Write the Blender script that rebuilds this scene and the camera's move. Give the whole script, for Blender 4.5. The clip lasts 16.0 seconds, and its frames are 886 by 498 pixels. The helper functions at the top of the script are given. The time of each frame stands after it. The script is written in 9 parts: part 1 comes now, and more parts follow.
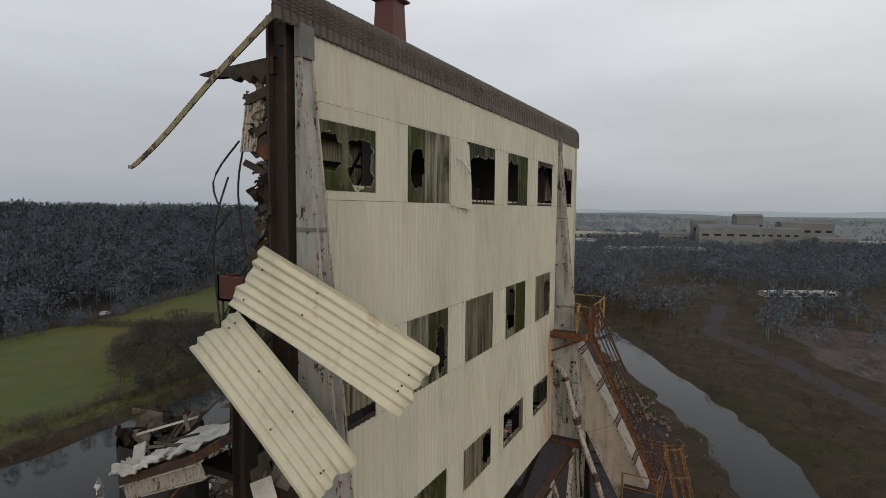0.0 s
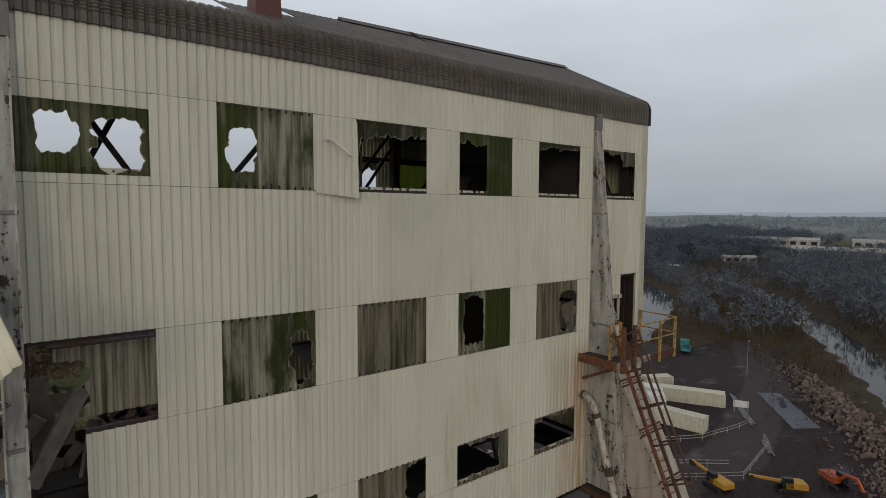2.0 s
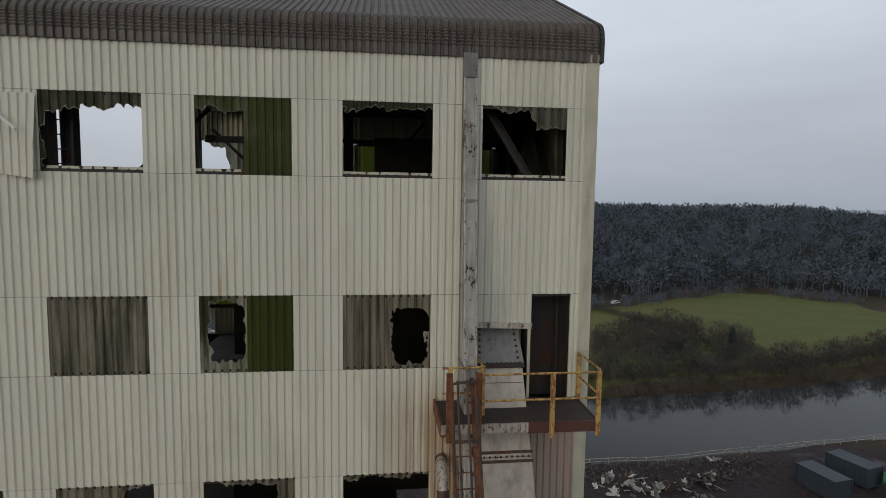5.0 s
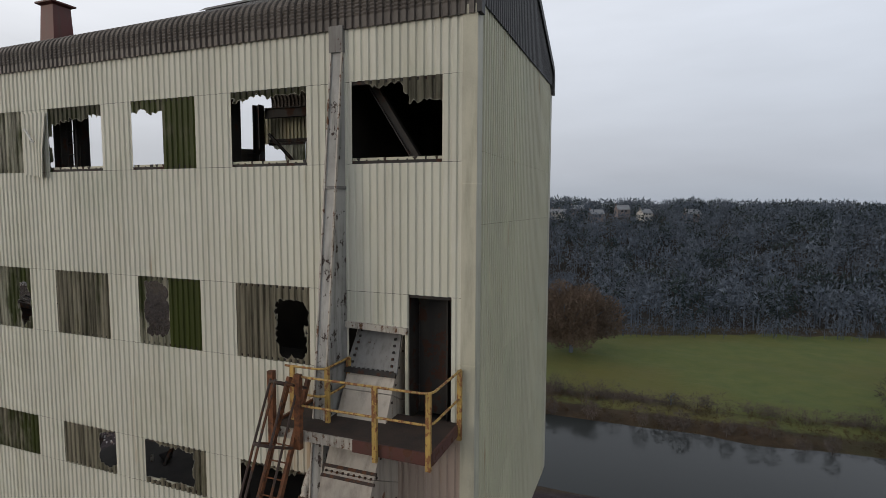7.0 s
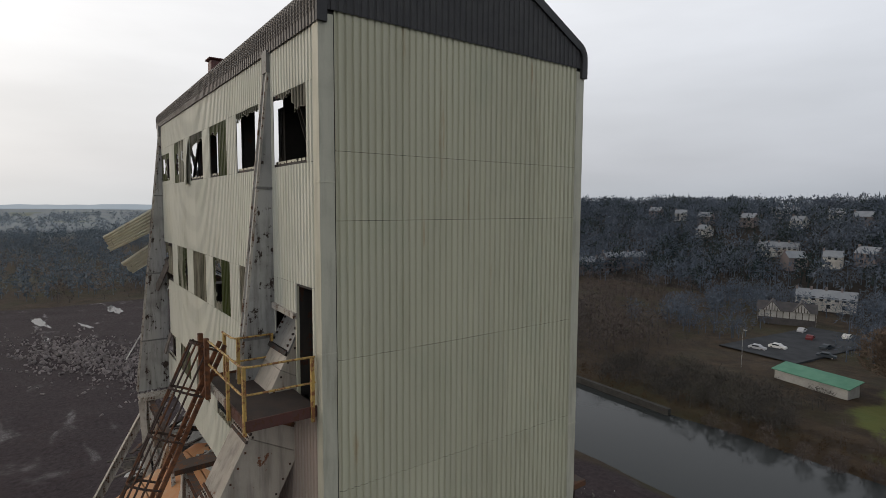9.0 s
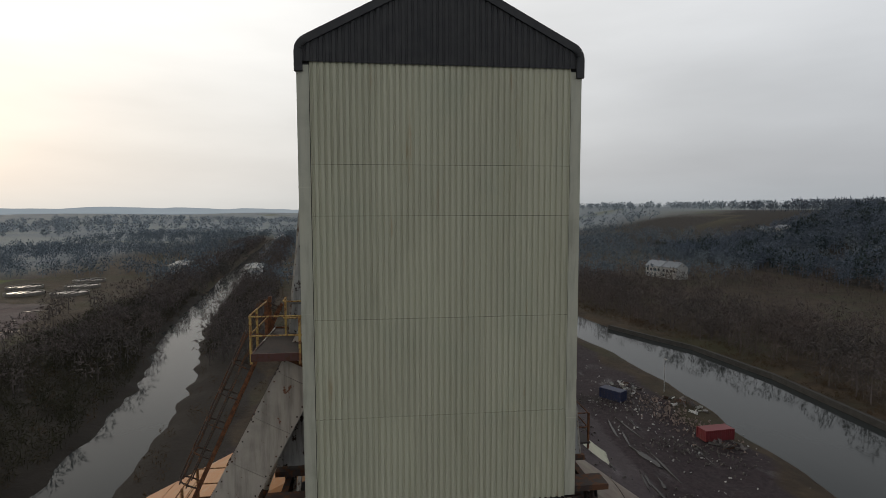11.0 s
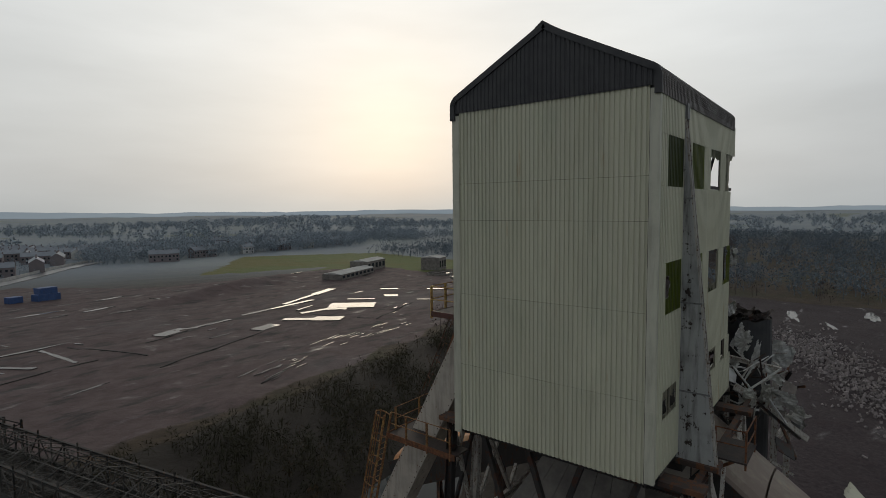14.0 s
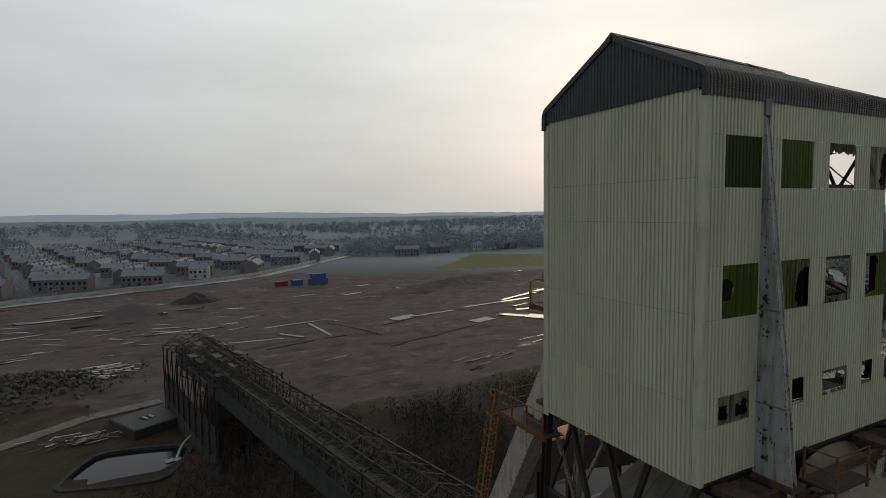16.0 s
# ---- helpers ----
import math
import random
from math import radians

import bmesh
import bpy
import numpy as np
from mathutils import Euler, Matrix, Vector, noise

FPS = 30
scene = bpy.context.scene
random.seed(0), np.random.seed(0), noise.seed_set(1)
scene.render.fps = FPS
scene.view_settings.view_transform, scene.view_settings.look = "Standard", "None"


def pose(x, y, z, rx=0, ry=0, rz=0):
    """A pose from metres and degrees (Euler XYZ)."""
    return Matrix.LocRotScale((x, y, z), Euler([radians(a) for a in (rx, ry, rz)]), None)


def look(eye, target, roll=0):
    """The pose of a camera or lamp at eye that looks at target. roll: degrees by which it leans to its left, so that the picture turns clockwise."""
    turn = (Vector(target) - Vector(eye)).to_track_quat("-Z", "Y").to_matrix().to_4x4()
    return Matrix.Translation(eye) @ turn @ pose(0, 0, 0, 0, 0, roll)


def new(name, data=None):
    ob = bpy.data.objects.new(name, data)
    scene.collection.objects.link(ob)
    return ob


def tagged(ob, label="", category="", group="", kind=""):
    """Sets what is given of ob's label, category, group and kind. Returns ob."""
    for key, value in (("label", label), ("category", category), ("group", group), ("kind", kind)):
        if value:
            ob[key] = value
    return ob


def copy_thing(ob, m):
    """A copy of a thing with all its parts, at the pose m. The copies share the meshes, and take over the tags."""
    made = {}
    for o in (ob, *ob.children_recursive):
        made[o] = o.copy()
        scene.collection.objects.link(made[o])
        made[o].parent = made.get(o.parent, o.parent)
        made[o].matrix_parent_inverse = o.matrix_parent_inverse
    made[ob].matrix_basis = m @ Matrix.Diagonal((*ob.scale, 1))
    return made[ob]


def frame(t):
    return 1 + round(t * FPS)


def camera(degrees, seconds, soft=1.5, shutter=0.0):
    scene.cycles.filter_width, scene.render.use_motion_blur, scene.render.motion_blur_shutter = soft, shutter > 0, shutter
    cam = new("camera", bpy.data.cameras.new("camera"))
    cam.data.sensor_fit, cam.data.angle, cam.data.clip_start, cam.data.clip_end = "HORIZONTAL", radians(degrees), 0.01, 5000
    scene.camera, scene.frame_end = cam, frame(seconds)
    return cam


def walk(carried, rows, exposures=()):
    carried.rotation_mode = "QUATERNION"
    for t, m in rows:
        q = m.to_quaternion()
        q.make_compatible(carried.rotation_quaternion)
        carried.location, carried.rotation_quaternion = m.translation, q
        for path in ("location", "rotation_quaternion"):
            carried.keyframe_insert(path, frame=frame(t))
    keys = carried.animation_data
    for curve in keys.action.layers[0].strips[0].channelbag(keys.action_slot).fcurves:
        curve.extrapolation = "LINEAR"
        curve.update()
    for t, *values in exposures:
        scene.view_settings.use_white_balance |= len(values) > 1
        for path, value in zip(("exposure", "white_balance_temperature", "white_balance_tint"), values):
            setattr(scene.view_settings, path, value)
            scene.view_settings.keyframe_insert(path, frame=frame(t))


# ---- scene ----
cam = camera(79.1, 16.0, soft=0.64)
PATH = [
    (0, (-24.034, -5.903, 38.885), (-22.265, -4.982, 38.736), 0.5),
    (0.5, (-22.539, -7.358, 38.877), (-20.848, -6.3, 38.725), 0.3),
    (1, (-20.919, -8.626, 38.771), (-19.358, -7.385, 38.625), 0.4),
    (1.5, (-19.172, -9.756, 38.677), (-17.764, -8.343, 38.535), 0.3),
    (2, (-17.282, -10.616, 38.596), (-16.054, -9.043, 38.456), 0.3),
    (2.5, (-15.322, -11.258, 38.585), (-14.2, -9.609, 38.438), 0.6),
    (3, (-13.294, -11.698, 38.530), (-12.319, -9.958, 38.382), 0.5),
    (3.5, (-11.221, -11.955, 38.492), (-10.414, -10.131, 38.342), 0.4),
    (4, (-9.041, -12.041, 38.471), (-8.410, -10.150, 38.317), 0.5),
    (4.5, (-6.886, -11.915, 38.480), (-6.490, -9.962, 38.316), 0.6),
    (5, (-4.759, -11.656, 38.478), (-4.522, -9.677, 38.310), 0.8),
    (5.2, (-3.935, -11.498, 38.455), (-3.737, -9.515, 38.288), 0.8),
    (7.3, (4.108, -8.829, 38.21), (3.222, -7.044, 38.048), 0.1),
    (7.5, (4.855, -8.402, 38.214), (3.863, -6.673, 38.052), 0.0),
    (8, (6.632, -7.19, 38.205), (5.402, -5.622, 38.04), 0.0),
    (8.2, (7.28, -6.657, 38.2), (5.966, -5.159, 38.035), 0.0),
    (10.3, (13.319, -0.109, 38.045), (11.407, 0.454, 37.887), -0.1),
    (10.5, (13.743, 0.515, 38.031), (11.803, 0.976, 37.874), -0.4),
    (11, (14.613, 2.101, 38.05), (12.632, 2.33, 37.899), -0.1),
    (11.5, (15.457, 3.908, 38.138), (13.464, 3.844, 37.984), -0.3),
    (12, (16.104, 5.829, 38.186), (14.136, 5.509, 38.029), -0.1),
    (12.5, (16.43, 7.641, 38.226), (14.52, 7.069, 38.071), -0.3),
    (13, (16.605, 9.477, 38.28), (14.787, 8.659, 38.124), -0.3),
    (13.5, (16.64, 11.044, 38.286), (14.952, 9.982, 38.134), -0.6),
    (14, (16.48, 12.593, 38.289), (14.922, 11.347, 38.14), -0.6),
    (14.5, (16.074, 14.126, 38.323), (14.671, 12.708, 38.175), -0.8),
    (15, (15.576, 15.681, 38.297), (14.346, 14.11, 38.154), -0.7),
    (15.5, (14.928, 17.063, 38.183), (13.862, 15.377, 38.053), -0.6),
    (16, (14.206, 18.245, 38.289), (13.297, 16.469, 38.15), -0.7),
]
walk(cam, [(t, look(e, a, r)) for t, e, a, r in PATH],
     exposures=[(0, 0.22, 6950, 12), (1.5, 0.17, 6850, 12), (2.5, 0.11, 6600, 11), (5.0, 0.24, 6520, 12), (7.5, 0.40, 6650, 13), (8.2, 0.42, 6700, 13), (10.5, 0.20, 6800, 12), (12.0, 0.0, 6750, 10), (13.5, -0.20, 6550, 9), (16.0, -0.20, 6600, 9)])


# ---- world and light ----
SUN_YAW, SUN_ELEV = 134.0, 9.0
sun_dir = Vector((-math.sin(radians(SUN_YAW)) * math.cos(radians(SUN_ELEV)),
                  math.cos(radians(SUN_YAW)) * math.cos(radians(SUN_ELEV)), math.sin(radians(SUN_ELEV))))


def make_world():
    w = bpy.data.worlds.new("overcast_evening")
    scene.world = w
    w.use_nodes = True
    nt = w.node_tree
    nt.nodes.clear()
    N, L = nt.nodes.new, nt.links.new
    out, bg = N("ShaderNodeOutputWorld"), N("ShaderNodeBackground")
    L(bg.outputs[0], out.inputs[0])
    co = N("ShaderNodeTexCoord")
    sky = N("ShaderNodeTexSky")
    sky.sky_type, sky.sun_disc = "NISHITA", False
    sky.sun_elevation, sky.sun_rotation = radians(SUN_ELEV), math.atan2(sun_dir.x, sun_dir.y)
    sky.dust_density, sky.air_density = 4.0, 1.5
    sep = N("ShaderNodeSeparateXYZ")
    L(co.outputs["Generated"], sep.inputs[0])

    def m(op, a, b=None, c=None, clamp=False):
        n = N("ShaderNodeMath")
        n.operation, n.use_clamp = op, clamp
        for i, v in enumerate((a, b, c)):
            if v is None:
                continue
            if isinstance(v, (int, float)):
                n.inputs[i].default_value = v
            else:
                L(v, n.inputs[i])
        return n.outputs[0]

    def mix(f, a, b, kind="MIX"):
        n = N("ShaderNodeMix")
        n.data_type, n.blend_type = "RGBA", kind
        for i, v in ((0, f), (6, a), (7, b)):
            if isinstance(v, (int, float)):
                n.inputs[i].default_value = v
            elif isinstance(v, tuple):
                n.inputs[i].default_value = (*v, 1)
            else:
                L(v, n.inputs[i])
        return n.outputs[2]
    up = m("MAXIMUM", sep.outputs[2], 0.0)
    # overcast dome: brightest at mid height, unseen zenith dimmed to darken the tower
    ramp = N("ShaderNodeValToRGB")
    L(up, ramp.inputs[0])
    els = ramp.color_ramp.elements
    els[0].position, els[0].color = 0.0, (0.362, 0.400, 0.438, 1)
    els[1].position, els[1].color = 1.0, (0.272, 0.294, 0.322, 1)
    for p, c in ((0.06, (0.424, 0.455, 0.492)), (0.2, (0.546, 0.584, 0.627)), (0.36, (0.693, 0.735, 0.782)), (0.5, (0.548, 0.585, 0.626)), (0.72, (0.347, 0.373, 0.404))):
        e = els.new(p)
        e.color = (*c, 1)
    # warm brightening round the hidden sun
    dot = N("ShaderNodeVectorMath")
    dot.operation = "DOT_PRODUCT"
    L(co.outputs["Generated"], dot.inputs[0])
    dot.inputs[1].default_value = sun_dir
    d = m("MAXIMUM", dot.outputs["Value"], 0.0)
    wide = m("POWER", d, 2.0)
    mid = m("POWER", d, 22.0)
    near = m("POWER", d, 160.0)
    c = mix(wide, (0, 0, 0), (0.33, 0.305, 0.25))
    base = mix(1.0, ramp.outputs[0], c, "ADD")
    c2 = mix(mid, (0, 0, 0), (0.12, 0.078, 0.034))
    base = mix(1.0, base, c2, "ADD")
    c3 = mix(near, (0, 0, 0), (0.08, 0.062, 0.032))
    base = mix(1.0, base, c3, "ADD")
    # thicker, bluer cloud on the side away from the sun
    away = N("ShaderNodeVectorMath")
    away.operation = "DOT_PRODUCT"
    L(co.outputs["Generated"], away.inputs[0])
    away.inputs[1].default_value = (0.55, 0.83, 0.0)
    base = mix(m("POWER", m("MAXIMUM", away.outputs["Value"], 0.0), 1.5), base, mix(1.0, base, (0.84, 0.875, 0.925), "MULTIPLY"))
    # cloud layers
    mp = N("ShaderNodeMapping")
    mp.inputs["Scale"].default_value = (1.0, 1.0, 4.5)
    L(co.outputs["Generated"], mp.inputs[0])
    nz = N("ShaderNodeTexNoise")
    nz.inputs["Scale"].default_value, nz.inputs["Detail"].default_value, nz.inputs["Roughness"].default_value = 2.2, 6.0, 0.5
    L(mp.outputs[0], nz.inputs[0])
    cl = m("MULTIPLY_ADD", nz.outputs[0], 0.38, 0.81)
    cloud = N("ShaderNodeVectorMath")
    cloud.operation = "SCALE"
    L(base, cloud.inputs[0])
    L(cl, cloud.inputs["Scale"])
    sk = N("ShaderNodeVectorMath")
    sk.operation = "SCALE"
    L(sky.outputs[0], sk.inputs[0])
    sk.inputs["Scale"].default_value = 0.06
    full = mix(0.06, cloud.outputs[0], sk.outputs[0])
    L(full, bg.inputs[0])
    bg.inputs[1].default_value = 1.0


make_world()
sun_data = bpy.data.lights.new("sun", "SUN")
sun_data.energy, sun_data.angle, sun_data.color = 0.4, radians(25), (1.0, 0.86, 0.68)
sun = new("sun", sun_data)
sun.matrix_world = look(tuple(sun_dir * 300), (0, 0, 0))


# ---- materials ----
class Nodes:
    """Small wrapper to write node materials briefly."""

    def __init__(self, name):
        self.mat = bpy.data.materials.new(name)
        self.mat.use_nodes = True
        self.nt = self.mat.node_tree
        self.bsdf = self.nt.nodes["Principled BSDF"]
        self.out = self.nt.nodes["Material Output"]
        self.pos = self.node("ShaderNodeNewGeometry").outputs["Position"]

    def node(self, kind):
        return self.nt.nodes.new(kind)

    def link(self, a, b):
        self.nt.links.new(a, b)

    def put(self, sock, v):
        if isinstance(v, (int, float)):
            sock.default_value = v
        elif isinstance(v, tuple):
            sock.default_value = (*v, 1) if len(sock.default_value) == 4 else v
        else:
            self.link(v, sock)

    def math(self, op, a, b=0.0, clamp=False):
        n = self.node("ShaderNodeMath")
        n.operation, n.use_clamp = op, clamp
        self.put(n.inputs[0], a)
        self.put(n.inputs[1], b)
        return n.outputs[0]

    def mix(self, f, a, b, kind="MIX"):
        n = self.node("ShaderNodeMix")
        n.data_type, n.blend_type = "RGBA", kind
        self.put(n.inputs[0], f)
        self.put(n.inputs[6], a)
        self.put(n.inputs[7], b)
        return n.outputs[2]

    def noise(self, scale, detail=4.0, rough=0.55, stretch=(1, 1, 1), coord=None, distortion=0.0):
        mp = self.node("ShaderNodeMapping")
        mp.inputs["Scale"].default_value = stretch
        self.link(coord or self.pos, mp.inputs[0])
        n = self.node("ShaderNodeTexNoise")
        for k, v in (("Scale", scale), ("Detail", detail), ("Roughness", rough), ("Distortion", distortion)):
            n.inputs[k].default_value = v
        self.link(mp.outputs[0], n.inputs[0])
        return n.outputs[0]

    def step(self, v, lo, hi, a=0.0, b=1.0):
        n = self.node("ShaderNodeMapRange")
        n.interpolation_type = "SMOOTHSTEP"
        for k, x in enumerate((v, lo, hi, a, b)):
            self.put(n.inputs[k], x)
        return n.outputs[0]

    def random(self):
        return self.node("ShaderNodeObjectInfo").outputs["Random"]

    def island(self):
        return self.node("ShaderNodeNewGeometry").outputs["Random Per Island"]

    def attr(self, name):
        n = self.node("ShaderNodeAttribute")
        n.attribute_name = name
        return n.outputs["Fac"]

    def bump(self, h, strength, dist=0.02):
        n = self.node("ShaderNodeBump")
        n.inputs["Strength"].default_value, n.inputs["Distance"].default_value = strength, dist
        self.link(h, n.inputs["Height"])
        self.link(n.outputs[0], self.bsdf.inputs["Normal"])

    def done(self, color, rough, metal=0.0, spec=None):
        self.put(self.bsdf.inputs["Base Color"], color)
        self.put(self.bsdf.inputs["Roughness"], rough)
        self.put(self.bsdf.inputs["Metallic"], metal)
        if spec is not None:
            self.put(self.bsdf.inputs["Specular IOR Level"], spec)
        return self.mat


def painted(name, c, dirt=(0.05, 0.04, 0.03), rust=(0.12, 0.045, 0.02), dirt_amount=0.5, rust_amount=0.2, rough=0.55, metal=0.0, scale=1.0):
    """Weathered paint: fine grain, run-down streaks, patches of dirt and rust."""
    n = Nodes(name)
    streak = n.noise(5 * scale, 5, 0.6, (1, 1, 0.12))
    patch = n.noise(0.9 * scale, 5, 0.6)
    grain = n.noise(40 * scale, 3, 0.6)
    col = n.mix(n.math("MULTIPLY", n.step(streak, 0.42, 0.75), dirt_amount), c, dirt)
    col = n.mix(n.math("MULTIPLY", n.step(patch, 0.45, 0.75), dirt_amount * 0.6), col, dirt)
    spots = n.math("MULTIPLY", n.noise(3.2 * scale, 8, 0.7), n.math("ADD", 0.5, n.math("MULTIPLY", streak, 0.9)))
    edge = 0.72 - 0.34 * rust_amount
    rusty = n.step(spots, edge, edge + 0.05)
    rcol = n.mix(grain, rust, tuple(min(1, v * 2.1) for v in rust))
    col = n.mix(rusty, col, rcol)
    col = n.mix(0.25, col, n.mix(grain, (0.3, 0.3, 0.3), (0.7, 0.7, 0.7)), "OVERLAY")
    col = scaled(n, col, n.math("ADD", n.math("MULTIPLY", n.random(), 0.16), 0.92))
    n.bump(n.math("ADD", grain, n.math("MULTIPLY", rusty, -1.5)), 0.25, 0.004)
    return n.done(col, n.math("ADD", n.math("MULTIPLY", rusty, 0.3), rough), metal)


def scaled(n, col, k):
    s = n.node("ShaderNodeVectorMath")
    s.operation = "SCALE"
    n.link(col, s.inputs[0])
    n.put(s.inputs["Scale"], k)
    return s.outputs[0]


def plain(name, c, c2, scale=2.0, rough=0.8, bump=0.3, metal=0.0, per_island=False, spec=None):
    n = Nodes(name)
    a, b = n.noise(scale, 6, 0.6), n.noise(scale * 9, 4, 0.6)
    col = n.mix(n.step(a, 0.3, 0.7), c, c2)
    col = n.mix(0.35, col, n.mix(b, (0.25, 0.25, 0.25), (0.75, 0.75, 0.75)), "OVERLAY")
    r = n.island() if per_island else n.random()
    col = scaled(n, col, n.math("ADD", n.math("MULTIPLY", r, 0.45 if per_island else 0.2), 0.78 if per_island else 0.9))
    n.bump(b, bump, 0.02)
    return n.done(col, rough, metal, spec)


def cladding_material(name, c, rust_run=False):
    """Cream corrugated wall sheet with run-down grime, rust washes and faint algae."""
    n = Nodes(name)
    fine = n.noise(7, 5, 0.65, (1, 1, 0.05))
    broad = n.noise(1.3, 5, 0.6, (1, 1, 0.22))
    blot = n.noise(0.45, 5, 0.6)
    grain = n.noise(55, 3, 0.6)
    col = n.mix(n.math("MULTIPLY", n.step(fine, 0.5, 0.8), 0.30), c, (0.30, 0.29, 0.20))
    col = n.mix(n.math("MULTIPLY", n.step(broad, 0.48, 0.78), 0.42), col, (0.38, 0.365, 0.26))
    col = n.mix(n.math("MULTIPLY", n.step(blot, 0.52, 0.75), 0.28), col, (0.36, 0.40, 0.30))
    washes = n.math("MULTIPLY", n.noise(0.8, 6, 0.65, (1.6, 1.6, 0.35)), n.noise(4, 4, 0.6, (1, 1, 0.1)))
    col = n.mix(n.math("MULTIPLY", n.step(washes, 0.34, 0.46), 0.5), col, (0.34, 0.20, 0.085))
    flecks = n.step(n.noise(9, 6, 0.75), 0.70, 0.74)
    col = n.mix(n.math("MULTIPLY", flecks, 0.6), col, (0.10, 0.06, 0.035))
    col = n.mix(0.15, col, n.mix(grain, (0.3, 0.3, 0.3), (0.7, 0.7, 0.7)), "OVERLAY")
    if rust_run:
        # rust washed down the sheets beside the drain pipe
        sep = n.node("ShaderNodeSeparateXYZ")
        n.link(n.pos, sep.inputs[0])
        x, z = sep.outputs[0], sep.outputs[2]
        side = n.math("MULTIPLY", n.step(x, -2.6, -3.0), n.step(sep.outputs[1], 1.0, 0.5))
        run = n.math("MULTIPLY", n.math("MULTIPLY", n.step(x, -5.2, -3.4), side), n.math("MULTIPLY", n.step(z, 34.9, 33.6), n.step(fine, 0.30, 0.62)))
        col = n.mix(n.math("MULTIPLY", run, 0.75), col, (0.33, 0.20, 0.10))
    col = scaled(n, col, n.math("ADD", n.math("MULTIPLY", n.random(), 0.10), 0.94))
    n.bump(n.math("ADD", grain, n.noise(2.5, 3)), 0.12, 0.006)
    return n.done(col, 0.6, 0.0, 0.3)


def rooflight_material(name, c_clean, c_green, green):
    """Grubby see-through plastic sheet: lets some light through, green growth in runs."""
    n = Nodes(name)
    fine = n.noise(6, 5, 0.65, (1, 1, 0.05))
    broad = n.noise(1.7, 5, 0.6, (1, 1, 0.3))
    rnd = n.random()
    g = n.step(n.math("ADD", broad, n.math("MULTIPLY", rnd, 0.25)), 0.62 - 0.3 * green, 0.82 - 0.3 * green)
    col = n.mix(n.step(fine, 0.35, 0.72), c_clean, (0.045, 0.042, 0.026))
    col = n.mix(g, col, n.mix(fine, c_green, (0.025, 0.03, 0.01)))
    tr = n.node("ShaderNodeBsdfTranslucent")
    n.link(col, tr.inputs[0])
    mx = n.node("ShaderNodeMixShader")
    mx.inputs[0].default_value = 0.5
    n.done(col, 0.5, 0.0, 0.3)
    n.bump(n.noise(40), 0.2, 0.004)
    n.link(n.bsdf.outputs[0], mx.inputs[1])
    n.link(tr.outputs[0], mx.inputs[2])
    n.link(mx.outputs[0], n.out.inputs[0])
    return n.mat


def water_material(name, c):
    n = Nodes(name)
    h = n.math("ADD", n.noise(0.35, 4, 0.5, (1, 2.2, 1)), n.math("MULTIPLY", n.noise(2.2, 3), 0.25))
    n.bump(h, 0.10, 0.10)
    n.bsdf.inputs["IOR"].default_value = 1.33
    return n.done(c, 0.06, 0.0, 0.2)


CREAM = cladding_material("cream_cladding", (0.575, 0.570, 0.488), True)
PINK_SHEET = cladding_material("rust_washed_cladding", (0.36, 0.285, 0.24))
RUST_SHEET = cladding_material("orange_rusted_cladding", (0.42, 0.19, 0.075))
BROWN_SHEET = cladding_material("brown_washed_cladding", (0.20, 0.155, 0.125))
LOOSE_CREAM = cladding_material("pale_loose_cladding", (0.66, 0.635, 0.50))
# gable and river walls: yellower cream, also darkened for their shaded side
GABLE_CREAM = cladding_material("shaded_olive_cladding", (0.505, 0.493, 0.368))
TRIM = painted("cream_flashing", (0.50, 0.488, 0.385), dirt_amount=0.3, rust_amount=0.05)
ROOF = plain("dark_brown_roof_sheet", (0.066, 0.054, 0.047), (0.10, 0.088, 0.076), 1.5, 0.55, 0.2)
BLACK_SHEET = plain("black_gable_sheet", (0.022, 0.022, 0.024), (0.036, 0.035, 0.035), 2.0, 0.6, 0.2)
LIGHT_GREY = rooflight_material("grey_plastic_sheet", (0.34, 0.31, 0.23), (0.09, 0.11, 0.03), 0.0)
LIGHT_GREEN = rooflight_material("mossy_plastic_sheet", (0.20, 0.20, 0.12), (0.092, 0.122, 0.022), 0.68)
LIGHT_STREAK = rooflight_material("streaked_plastic_sheet", (0.46, 0.44, 0.34), (0.068, 0.085, 0.022), 0.42)
# algae green brightened in colour to stand for backlight through the sheet
LIGHT_LIME = rooflight_material("backlit_lime_algae_sheet", (0.30, 0.31, 0.13), (0.20, 0.25, 0.03), 0.55)
FRINGE = rooflight_material("dirty_plastic_fringe", (0.20, 0.19, 0.14), (0.05, 0.055, 0.022), 0.2)
LEG_PAINT = painted("grey_white_leg_paint", (0.35, 0.35, 0.335), dirt=(0.07, 0.066, 0.062), rust=(0.022, 0.014, 0.011), dirt_amount=0.75, rust_amount=0.50, scale=1.1)
GUSSET = painted("grey_gusset_paint", (0.17, 0.17, 0.165), rust=(0.04, 0.022, 0.015), dirt_amount=0.5, rust_amount=0.35, scale=2.0)
RAKE_PAINT = painted("cream_girder_paint", (0.46, 0.41, 0.345), rust=(0.12, 0.05, 0.025), dirt_amount=0.45, rust_amount=0.3)
STEEL_DARK = painted("near_black_steel", (0.016, 0.014, 0.013), rust=(0.035, 0.016, 0.010), rust_amount=0.6, rough=0.7)
STEEL_BROWN = painted("brown_rusted_steel", (0.048, 0.030, 0.024), rust=(0.075, 0.034, 0.018), rust_amount=0.7, rough=0.75)
